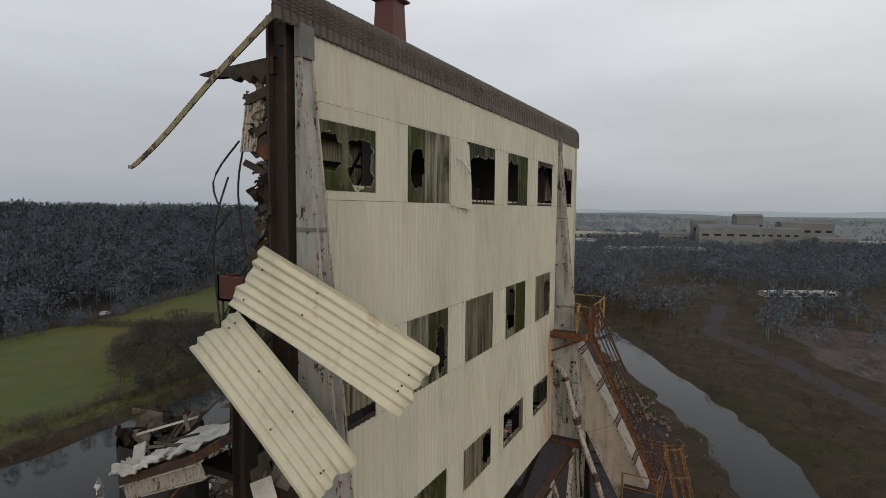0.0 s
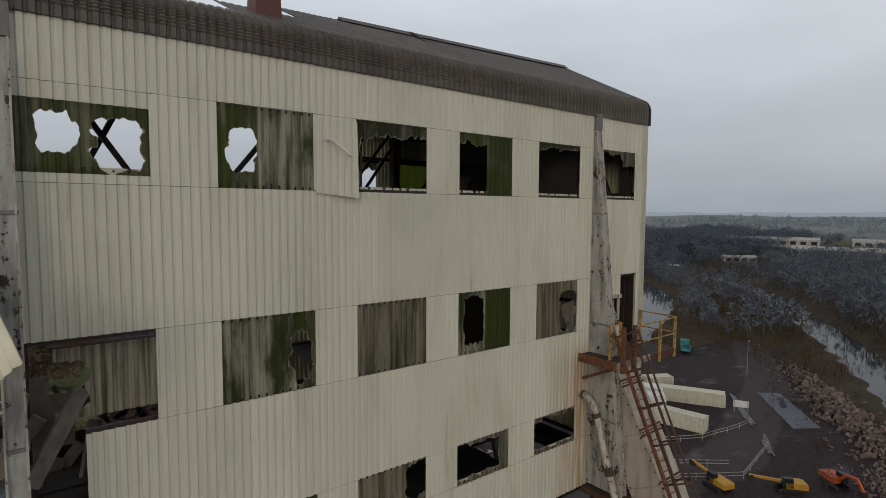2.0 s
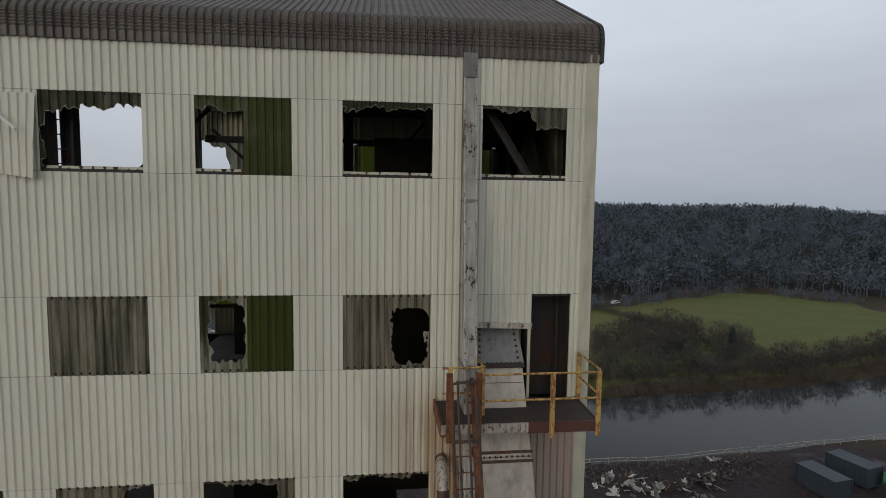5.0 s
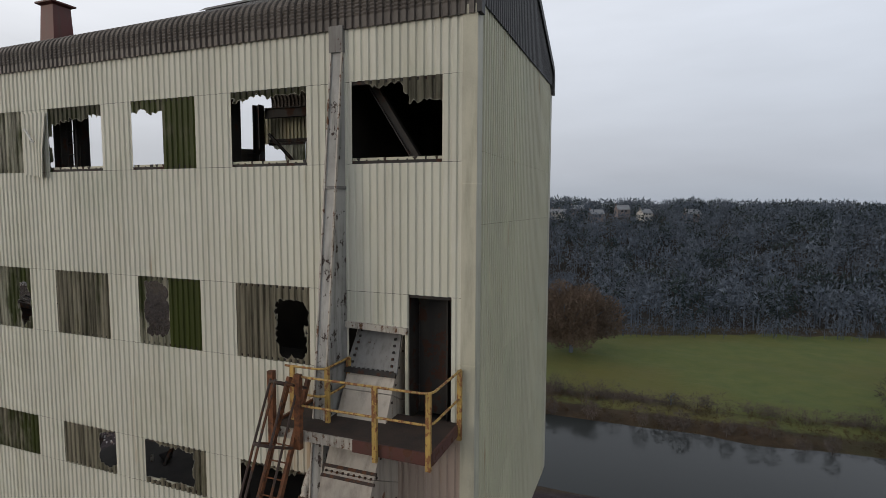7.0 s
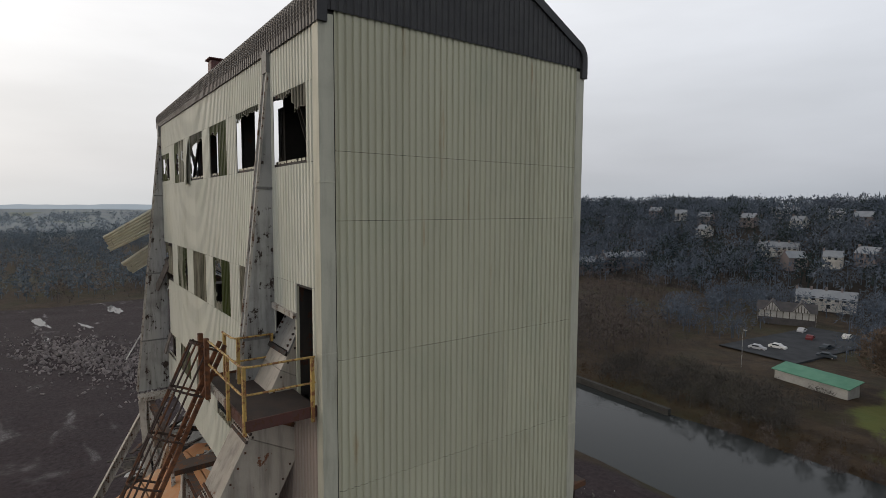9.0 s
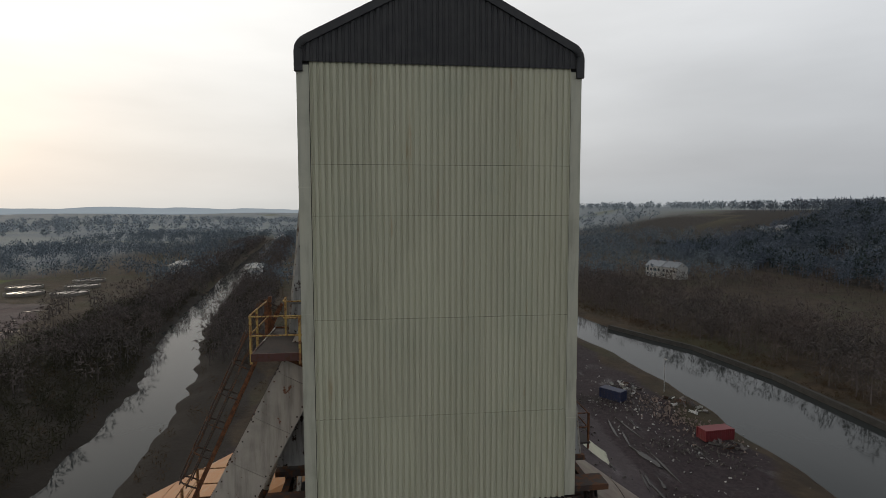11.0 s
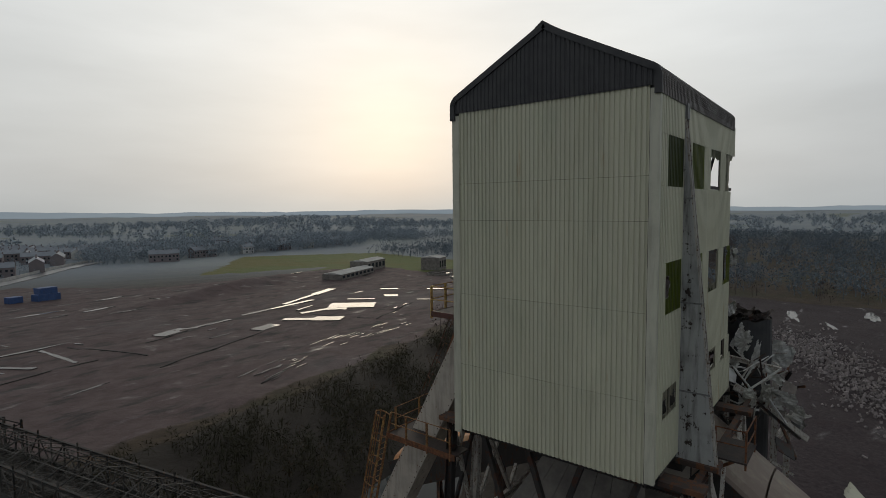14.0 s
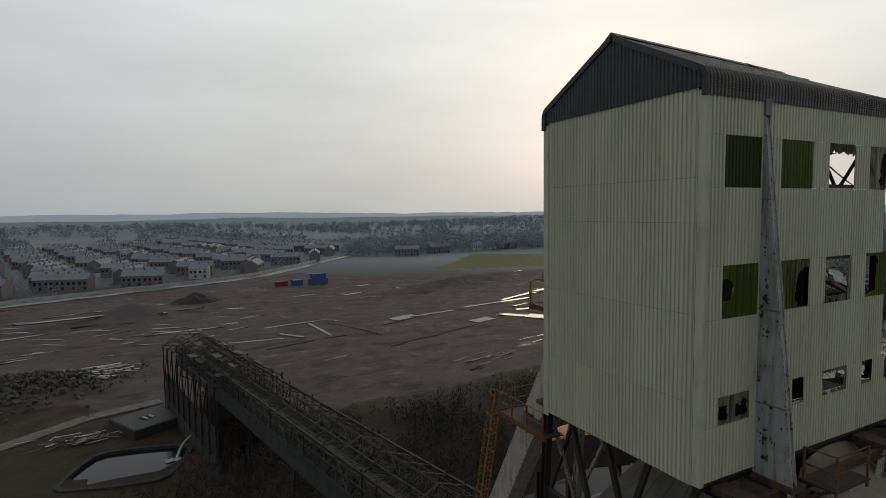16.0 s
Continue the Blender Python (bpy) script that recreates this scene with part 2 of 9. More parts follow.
STEEL_WHITE = painted("flaking_white_steel", (0.42, 0.39, 0.345), rust=(0.07, 0.034, 0.018), dirt_amount=0.6, rust_amount=0.55, scale=3.0)
SOOT_BROWN = painted("soot_brown_steel", (0.026, 0.018, 0.015), rust=(0.05, 0.024, 0.014), rust_amount=0.45, rough=0.75)
RUST = plain("orange_rust", (0.20, 0.076, 0.030), (0.065, 0.028, 0.015), 7.0, 0.85, 0.6)
YELLOW = painted("worn_yellow_paint", (0.46, 0.30, 0.085), rust=(0.14, 0.06, 0.025), dirt_amount=0.6, rust_amount=0.7, scale=3.0)
RUSTY_YELLOW = painted("rust_eaten_yellow_paint", (0.30, 0.165, 0.045), rust=(0.11, 0.045, 0.02), dirt_amount=0.6, rust_amount=0.85, scale=3.0)
STACK_RED = painted("dull_red_paint", (0.095, 0.024, 0.020), rust=(0.06, 0.02, 0.012), dirt_amount=0.5, rust_amount=0.3)
CONCRETE = plain("stained_concrete", (0.20, 0.18, 0.155), (0.11, 0.10, 0.09), 0.8, 0.9, 0.4)
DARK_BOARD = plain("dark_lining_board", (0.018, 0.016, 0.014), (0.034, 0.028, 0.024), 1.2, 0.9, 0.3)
TIMBER = plain("charred_timber", (0.03, 0.026, 0.022), (0.07, 0.055, 0.04), 5.0, 0.9, 0.6)
GREY_TIMBER = plain("weathered_board", (0.17, 0.145, 0.125), (0.10, 0.085, 0.075), 4.0, 0.9, 0.6)
DECK = plain("rusty_deck_plate", (0.026, 0.020, 0.018), (0.050, 0.033, 0.026), 3.0, 0.75, 0.4)
CABLE = plain("black_cable", (0.015, 0.015, 0.015), (0.03, 0.03, 0.03), 5.0, 0.7, 0.1)
TORN_LIP = plain("pale_torn_plastic", (0.30, 0.29, 0.23), (0.14, 0.135, 0.10), 9.0, 0.8, 0.4)
WHITE_DEBRIS = plain("white_broken_panel", (0.62, 0.62, 0.60), (0.38, 0.37, 0.34), 2.0, 0.8, 0.4)



# ---- building tools ----
class Solid:
    """Gathers vertices and faces of one mesh."""

    def __init__(self):
        self.v, self.f = [], []

    def add(self, verts, faces):
        k = len(self.v)
        self.v += [tuple(p) for p in verts]
        self.f += [tuple(i + k for i in q) for q in faces]
        return self

    def box(self, x0, x1, y0, y1, z0, z1, m=None):
        p = [Vector((x, y, z)) for z in (z0, z1) for y in (y0, y1) for x in (x0, x1)]
        if m is not None:
            p = [m @ q for q in p]
        return self.add(p, [(0, 2, 3, 1), (4, 5, 7, 6), (0, 1, 5, 4), (2, 6, 7, 3), (0, 4, 6, 2), (1, 3, 7, 5)])

    def beam(self, a, b, w, h=None, up=(0, 0, 1)):
        a, b, h = Vector(a), Vector(b), h or w
        d = (b - a).normalized()
        u = Vector(up)
        if abs(d.dot(u)) > 0.95:
            u = Vector((1, 0, 0))
        s = d.cross(u).normalized()
        t = s.cross(d)
        p = [q + s * i * w / 2 + t * j * h / 2 for q in (a, b) for j in (-1, 1) for i in (-1, 1)]
        return self.add(p, [(0, 1, 3, 2), (4, 6, 7, 5), (0, 4, 5, 1), (2, 3, 7, 6), (0, 2, 6, 4), (1, 5, 7, 3)])

    def ibeam(self, a, b, w, h, up=(0, 0, 1), t=0.03):
        """An I section: two flanges and a web."""
        a, b = Vector(a), Vector(b)
        d = (b - a).normalized()
        u = Vector(up)
        if abs(d.dot(u)) > 0.95:
            u = Vector((1, 0, 0))
        s = d.cross(u).normalized()
        n = s.cross(d)
        for k in (-1, 1):
            o = n * k * (h / 2 - t / 2)
            self.beam(a + o, b + o, w, t, up)
        return self.beam(a, b, t, h - 2 * t, up)

    def tube(self, pts, r, n=8, r1=None, caps=True):
        pts = [Vector(p) for p in pts]
        k, rings = len(self.v), []
        for i, p in enumerate(pts):
            d = (pts[min(i + 1, len(pts) - 1)] - pts[max(i - 1, 0)]).normalized()
            u = Vector((0, 0, 1)) if abs(d.z) < 0.9 else Vector((1, 0, 0))
            s = d.cross(u).normalized()
            t = s.cross(d)
            rr = r if r1 is None else r + (r1 - r) * i / max(1, len(pts) - 1)
            rings.append([p + (s * math.cos(2 * math.pi * j / n) + t * math.sin(2 * math.pi * j / n)) * rr for j in range(n)])
        self.v += [tuple(p) for ring in rings for p in ring]
        for i in range(len(pts) - 1):
            for j in range(n):
                a, b = k + i * n + j, k + i * n + (j + 1) % n
                self.f.append((a, b, b + n, a + n))
        if caps:
            self.f.append(tuple(k + j for j in reversed(range(n))))
            self.f.append(tuple(k + (len(pts) - 1) * n + j for j in range(n)))
        return self

    def mesh(self, name, smooth=False):
        me = bpy.data.meshes.new(name)
        me.from_pydata(self.v, [], self.f)
        me.update()
        if smooth:
            me.polygons.foreach_set("use_smooth", [True] * len(me.polygons))
        return me


def part(name, solid, material, parent=None, label="", smooth=False, m=None):
    """Links a Solid (or a mesh) as one mesh object, under a thing or a part."""
    me = solid.mesh(name, smooth) if isinstance(solid, Solid) else solid
    if not me.materials:
        me.materials.append(material)
    ob = new(name, me)
    if m is not None:
        ob.matrix_basis = m
    if parent is not None:
        ob.parent = parent
    if label:
        ob["label"] = label
    return ob


def thing(name, label, category, group="", kind="", m=None):
    ob = new(name)
    ob.empty_display_size = 0.3
    if m is not None:
        ob.matrix_basis = m
    return tagged(ob, label, category, group, kind)


def spline(pts, n=6):
    """Smooth points through the given ones."""
    pts = [Vector(p) for p in pts]
    out = []
    for i in range(len(pts) - 1):
        p0, p1, p2, p3 = pts[max(i - 1, 0)], pts[i], pts[i + 1], pts[min(i + 2, len(pts) - 1)]
        for k in range(n):
            t = k / n
            out.append(0.5 * ((2 * p1) + (p2 - p0) * t + (2 * p0 - 5 * p1 + 4 * p2 - p3) * t * t + (3 * p1 - p0 - 3 * p2 + p3) * t ** 3))
    return out + [pts[-1]]


PITCH, DEPTH = 0.165, 0.032
RIB = ((0.0, 0.0), (0.22, 0.0), (0.35, 1.0), (0.85, 1.0), (0.97, 0.0))


def rib_profile(u0, u1, pitch=PITCH, depth=DEPTH):
    """(u, height) along a corrugated sheet, its ribs counted from u = 0."""
    out = []
    for k in range(math.floor(u0 / pitch), math.ceil(u1 / pitch) + 1):
        for f, h in RIB:
            u = (k + f) * pitch
            if u0 < u < u1:
                out.append((u, h * depth))

    def height(u):
        f = (u / pitch) % 1.0
        pts = RIB + ((1.0, 0.0),)
        for (a, ha), (b, hb) in zip(pts, pts[1:]):
            if a <= f <= b:
                return (ha + (hb - ha) * (f - a) / (b - a)) * depth
        return 0.0
    return [(u0, height(u0))] + out + [(u1, height(u1))]


def corrugated(u0, u1, z0, z1, thick=0.006, pitch=PITCH, depth=DEPTH):
    """A ribbed sheet in local axes: x along the wall, -y outwards, z up."""
    s = Solid()
    pr = rib_profile(u0, u1, pitch, depth)
    n = len(pr)
    v = [(u, -h, z) for z in (z0, z1) for u, h in pr] + [(u, -h + thick, z) for z in (z0, z1) for u, h in pr]
    f = []
    for i in range(n - 1):
        f += [(i, i + 1, n + i + 1, n + i), (2 * n + i, 3 * n + i, 3 * n + i + 1, 2 * n + i + 1)]
        f += [(i, 2 * n + i, 2 * n + i + 1, i + 1), (n + i, n + i + 1, 3 * n + i + 1, 3 * n + i)]
    f += [(0, n, 3 * n, 2 * n), (n - 1, 3 * n - 1, 4 * n - 1, 2 * n - 1)]
    return s.add(v, f)


def clipped(poly, keep_above, level):
    """Cuts a polygon of (point, value) at a level of the value."""
    out = []
    for (p, a), (q, b) in zip(poly, poly[1:] + poly[:1]):
        ina, inb = (a >= level) == keep_above, (b >= level) == keep_above
        if ina:
            out.append((p, a))
        if ina != inb:
            f = (level - a) / (b - a)
            out.append((p.lerp(q, f), level))
    return out


def broken_sheet(u0, u1, z0, z1, holes, seed, step=0.045, ragged=0.15, lip=0.016):
    """A ribbed sheet with torn holes and a pale torn lip. holes: (u from, u to, z from, z to) in shares of the sheet.
    Returns the Solid and the material slot of each face."""
    s, slots = Solid(), []
    pr = [rib_profile(u0, u1)[0]]
    for u, h in rib_profile(u0, u1)[1:]:
        a, ha = pr[-1]
        k = max(1, math.ceil((u - a) / 0.045))
        pr += [(a + (u - a) * i / k, ha + (h - ha) * i / k) for i in range(1, k + 1)]
    rows = max(2, round((z1 - z0) / step))

    def field(u, z):
        best = 9.0
        for a, b, c, d in holes:
            e = ragged * noise.noise((u * 3.3 + seed * 7.1, z * 3.3, seed * 1.7)) + 0.5 * ragged * noise.noise((u * 11 + seed, z * 9, 3.3)) + 0.22 * ragged * noise.noise((u * 31 + seed, z * 27, 8.1))
            e += 0.014 * math.sin(2 * math.pi * u / PITCH)
            ua, ub, za, zb = u0 + a * (u1 - u0), u0 + b * (u1 - u0), z0 + c * (z1 - z0), z0 + d * (z1 - z0)
            if a <= 0:
                ua -= 1
            if b >= 1:
                ub += 1
            if c <= 0:
                za -= 1
            if d >= 1:
                zb += 1
            cx, cz = (ua + ub) / 2, (za + zb) / 2
            q = max(abs(u - cx) - (ub - ua) / 2, abs(z - cz) - (zb - za) / 2)
            q += 0.18 * max(0.0, min(1.0, (abs(u - cx) / ((ub - ua) / 2) + abs(z - cz) / ((zb - za) / 2) - 1.45) * 1.2))
            best = min(best, q + e)
        return best
    n = len(pr)
    pts = [(Vector((u, -h, z0 + (z1 - z0) * r / rows)), field(u, z0 + (z1 - z0) * r / rows)) for r in range(rows + 1) for u, h in pr]
    at = {}
    for r in range(rows):
        for i in range(n - 1):
            ids = (r * n + i, r * n + i + 1, (r + 1) * n + i + 1, (r + 1) * n + i)
            quad = [pts[k] for k in ids]
            low, high = min(q[1] for q in quad), max(q[1] for q in quad)
            if high < 0:
                continue
            if low >= lip:
                pieces = ((0, quad),)
            else:
                kept = clipped(quad, True, 0.0)
                pieces = ((0, clipped(kept, True, lip)), (1, clipped(kept, False, lip)))
            for slot, piece in pieces:
                ids = []
                for q, _ in piece:
                    key = (round(q.x, 4), round(q.y, 4), round(q.z, 4))
                    if key not in at:
                        at[key] = len(s.v)
                        s.v.append(tuple(q))
                    if at[key] not in ids:
                        ids.append(at[key])
                if len(ids) > 2:
                    s.f.append(tuple(ids))
                    slots.append(slot)
    # drop flakes that hang on nothing
    root = list(range(len(s.v)))

    def find(i):
        while root[i] != i:
            root[i] = root[root[i]]
            i = root[i]
        return i
    for q in s.f:
        for i in q[1:]:
            root[find(i)] = find(q[0])
    size = {}
    for q in s.f:
        size[find(q[0])] = size.get(find(q[0]), 0) + 1
    keep = [k for k, q in enumerate(s.f) if size[find(q[0])] > 60]
    s.f, slots = [s.f[k] for k in keep], [slots[k] for k in keep]
    used = sorted({i for q in s.f for i in q})
    back = {i: k for k, i in enumerate(used)}
    s.v, s.f = [s.v[i] for i in used], [tuple(back[i] for i in q) for q in s.f]
    return s, slots


# ---- the tower ----
L_A, L_C, W = 17.5, 10.9, 7.6      # length of the two long sides, width of the gable
Z0, Z1 = 29.65, 41.78               # foot and top of the wall sheets
WALL_A = Matrix.Identity(4)                                  # x along the wall, outwards to -y
WALL_B = pose(0, 0, 0, 0, 0, 90)                             # u runs along y
WALL_C = pose(0, W, 0, 0, 0, 180)                            # u runs along -x
tower = thing("winding_tower", "derelict cream corrugated-clad pithead tower on raking legs, one end torn open", "tower")


def clad(m, u0, u1, z0, z1, mat, width=0.99, jitter=0.004, name="wall_sheet"):
    deep = 0.043 if mat is GABLE_CREAM else DEPTH
    """Fills a rectangle of wall with sheets side by side."""
    k0 = math.floor(u0 / width + 1e-6)
    u = u0
    while u < u1 - 1e-4:
        k0 += 1
        e = min(u1, k0 * width)
        if u1 - e < 0.2:
            e = u1
        o = random.uniform(-jitter, jitter)
        part(name, corrugated(u, e, z0 + 0.004, z1 - 0.004, depth=deep), mat, tower, m=m @ pose(0, o, 0))
        u = e


def band(m, u0, u1, z0, z1, mat, gaps=()):
    """A course of sheets with openings left out. gaps: (u from, u to)."""
    u = u0
    for a, b in sorted(gaps):
        if a > u + 0.03:
            clad(m, u, a, z0, z1, mat)
        u = b
    if u < u1 - 0.03:
        clad(m, u, u1, z0, z1, mat)


# openings of the side towards the channel: from, to, foot, top
COLS = [(-17.38, -15.50), (-14.38, -12.46), (-11.45, -9.52), (-8.50, -6.58), (-5.53, -3.62), (-2.54, -0.64)]
ROW1, ROW2, ROW3 = (39.02, 40.61), (34.83, 36.48), (31.30, 32.42)
E0, E1 = -L_A, -0.22
band(WALL_A, E0, E1, 40.61, Z1, CREAM)
clad(WALL_A, E0, COLS[0][0], 39.02, 40.61, CREAM)
clad(WALL_A, COLS[0][0], COLS[0][1], 40.33, 40.61, CREAM)
clad(WALL_A, COLS[0][0], COLS[0][1], 39.02, 39.18, CREAM)
for (a, b), (c, d) in zip(COLS, COLS[1:]):
    clad(WALL_A, b, c, *ROW1, CREAM)
clad(WALL_A, COLS[5][1], E1, *ROW1, CREAM)
band(WALL_A, E0, E1, 36.48, 39.02, CREAM)
band(WALL_A, -15.50, -2.66, *ROW2, CREAM, COLS[1:5])
clad(WALL_A, -2.66, -1.33, 35.82, 36.48, CREAM)
clad(WALL_A, -0.43, E1, 33.95, 36.48, CREAM)
band(WALL_A, -16.6, -2.66, 32.42, 34.83, CREAM)
band(WALL_A, E0, -2.66, *ROW3, CREAM, [COLS[0], COLS[1], COLS[2], COLS[3], COLS[4]])
band(WALL_A, E0, -2.66, Z0, 31.30, CREAM)
clad(WALL_A, -2.66, E1, Z0, 33.9, PINK_SHEET, name="rust_washed_sheet")

# gable end: unbroken courses
for a, b in ((Z0, 32.27), (32.27, 35.03), (35.03, 37.85), (37.85, 39.22), (39.22, 41.90)):
    clad(WALL_B, 0.29, W - 0.265, a, b, GABLE_CREAM, jitter=0.003)

# side towards the river, counted from the gable
CCOLS = [(0.80, 2.56), (3.66, 5.44), (6.37, 8.04), (9.04, 10.55)]
CLOW = [(0.72, 2.31), (4.64, 5.32), (6.42, 8.02), (9.05, 9.80)]
C1, C2, C3, CZ = (38.92, 40.50), (34.88, 36.53), (31.52, 32.42), 29.8
band(WALL_C, 0.12, 10.9, C1[1], Z1, GABLE_CREAM)
band(WALL_C, 0.12, 10.5, *C1, GABLE_CREAM, CCOLS)
band(WALL_C, 0.12, 10.25, C2[1], C1[0], GABLE_CREAM)
band(WALL_C, 0.12, 10.3, *C2, GABLE_CREAM, CCOLS)
band(WALL_C, 0.12, 10.45, C3[1], C2[0], GABLE_CREAM)
band(WALL_C, 0.12, 10.75, *C3, GABLE_CREAM, CLOW)
band(WALL_C, 0.12, 11.1, CZ, C3[0], GABLE_CREAM)


def window(m, u0, u1, z0, z1, mat, holes, seed, name="window", label="", sill=True, split=()):
    """A plastic rooflight sheet in the wall, torn, with a bolted sill rail and side laps."""
    w = new(name)
    w.parent = tower
    if label:
        w["label"] = label
    cuts = [0.0, *split, 1.0]
    mats = mat if isinstance(mat, (list, tuple)) else [mat] * (len(cuts) - 1)
    for k, (a, b) in enumerate(zip(cuts, cuts[1:])):
        loc = [((p - a) / (b - a) if p > a else -0.5, (q - a) / (b - a) if q < b else 1.5, c, d) for p, q, c, d in holes if q > a and p < b]
        sheet, slots = broken_sheet(u0 + a * (u1 - u0), u0 + b * (u1 - u0), z0, z1, loc, seed + k * 5)
        if sheet.f:
            ob = part("plastic_sheet", sheet, mats[k], w, m=m @ pose(0, 0.012, 0))
            ob.data.materials.append(TORN_LIP)
            ob.data.polygons.foreach_set("material_index", slots)
    if sill:
        part("sill_rail", Solid().box(u0 - 0.02, u1 + 0.02, 0.016, 0.06, z0 - 0.005, z0 + 0.115), TRIM, w, m=m)
        bolts = Solid()
        for k in range(9):
            u = u0 + (u1 - u0) * (k + 0.3 + 0.4 * random.random()) / 9
            bolts.box(u - 0.016, u + 0.016, 0.006, 0.018, z0 + 0.045, z0 + 0.08)
            if random.random() < 0.45:
                w0, h0 = random.uniform(0.02, 0.06), random.uniform(0.03, 0.08)
                bolts.add([(u - w0, 0.004, z0 + 0.11), (u + w0, 0.004, z0 + 0.115), (u + w0 * 0.6, 0.004, z0 + 0.11 - h0), (u - w0 * 0.3, 0.004, z0 + 0.1 - h0),
                           (u - w0, 0.014, z0 + 0.11), (u + w0, 0.014, z0 + 0.115), (u + w0 * 0.6, 0.014, z0 + 0.11 - h0), (u - w0 * 0.3, 0.014, z0 + 0.1 - h0)],
                          [(0, 1, 2, 3), (7, 6, 5, 4), (0, 4, 5, 1), (1, 5, 6, 2), (2, 6, 7, 3), (3, 7, 4, 0)])
        part("sill_bolts", bolts, STEEL_DARK, w, m=m)["kind"] = "stuff"
    part("head_rail", Solid().box(u0 - 0.05, u1 + 0.05, 0.05, 0.11, z1 - 0.06, z1 + 0.03), STEEL_DARK, w, m=m)
    return w


G, S, N_, LIME = LIGHT_GREEN, LIGHT_STREAK, LIGHT_GREY, LIGHT_LIME
window(WALL_A, *COLS[0], 39.18, 40.33, G, [(0.13, 0.42, 0.28, 0.9), (0.55, 0.95, 0.02, 0.85)], 1, label="mossy plastic window sheet with two torn holes")
window(WALL_A, *COLS[1], *ROW1, [G, S], [(0.1, 0.38, 0.2, 0.72)], 2, split=(0.4,), label="green streaked plastic window with one hole")
window(WALL_A, *COLS[2], *ROW1, FRINGE, [(0.02, 1.0, -0.1, 0.82)], 3, label="empty window with a torn fringe")
window(WALL_A, *COLS[3], *ROW1, [G, G], [(0.0, 0.5, -0.1, 0.84)], 4, split=(0.5,), label="half-open window with one mossy plastic sheet")
window(WALL_A, *COLS[4], *ROW1, FRINGE, [(0.0, 1.0, -0.1, 0.90)], 5, label="empty window with a torn fringe")
window(WALL_A, *COLS[5], *ROW1, FRINGE, [(-0.1, 0.64, -0.1, 0.98), (0.6, 1.0, -0.1, 0.74)], 6, label="empty window with a torn fringe")
window(WALL_A, -17.0, -15.50, 35.12, 36.33, N_, [(0.0, 0.32, 0.1, 0.85)], 7, sill=False, label="grubby grey plastic window, one side broken")
window(WALL_A, *COLS[1], *ROW2, [S, G], [(0.72, 0.96, 0.06, 0.78)], 8, split=(0.78,), sill=False, label="grey streaked plastic window with a torn slot")
window(WALL_A, *COLS[2], *ROW2, N_, [], 9, sill=False, label="unbroken grubby grey plastic window")
window(WALL_A, *COLS[3], *ROW2, [S, G], [(0.1, 0.48, 0.13, 0.93)], 10, split=(0.5,), sill=False, label="mossy plastic window with a torn hole")
window(WALL_A, *COLS[4], *ROW2, [N_, N_], [(0.54, 0.96, 0.08, 0.86)], 11, split=(0.5,), sill=False, label="half-broken grey plastic window")
window(WALL_A, *COLS[0], *ROW3, N_, [(-0.1, 1.1, -0.1, 0.97)], 12, label="empty window opening")
window(WALL_A, *COLS[1], *ROW3, N_, [], 13, sill=False, label="unbroken grubby grey plastic window")
window(WALL_A, *COLS[2], *ROW3, [N_, N_], [(0.66, 1.0, 0.12, 0.97)], 14, split=(0.6,), sill=False, label="half-broken grey plastic window")
window(WALL_A, *COLS[3], *ROW3, N_, [(0.0, 0.82, 0.1, 0.95)], 15, label="torn window opening")
window(WALL_A, *COLS[4], *ROW3, N_, [(-0.1, 1.1, 0.08, 0.93)], 16, label="torn window opening")
window(WALL_C, *CCOLS[0], *C1, G, [], 21, label="unbroken mossy plastic window")
window(WALL_C, *CCOLS[1], *C1, LIME, [], 22, label="unbroken bright green plastic window")
window(WALL_C, *CCOLS[2], *C1, G, [(0.0, 1.0, -0.1, 0.80)], 23, label="empty window with a torn fringe")
window(WALL_C, *CCOLS[3], *C1, S, [(0.55, 1.1, 0.0, 0.9)], 24, sill=False, label="torn plastic window at the broken end")
window(WALL_C, *CCOLS[0], *C2, LIME, [(0.0, 0.3, 0.3, 0.75)], 25, sill=False, label="mossy plastic window with a torn hole")
window(WALL_C, *CCOLS[1], *C2, LIME, [(0.55, 1.0, 0.0, 0.8)], 26, sill=False, label="mossy plastic window torn at one side")
window(WALL_C, *CCOLS[2], *C2, S, [(0.05, 0.9, 0.12, 1.1)], 27, sill=False, label="mostly empty torn window")
window(WALL_C, *CCOLS[3], *C2, LIME, [(0.0, 0.6, 0.05, 1.1)], 28, sill=False, label="torn plastic window at the broken end")
window(WALL_C, *CLOW[0], *C3, N_, [(0.05, 0.32, 0.12, 0.75), (0.55, 0.95, 0.15, 0.7)], 29, sill=False, label="grey plastic window with two small holes")
window(WALL_C, *CLOW[1], *C3, N_, [(-0.1, 1.1, -0.1, 0.95)], 30, label="empty window opening")
window(WALL_C, *CLOW[2], *C3, N_, [(0.04, 0.96, 0.06, 0.93)], 31, label="empty window opening")
window(WALL_C, *CLOW[3], *C3, N_, [(-0.1, 1.1, 0.1, 0.95)], 32, label="empty window opening")

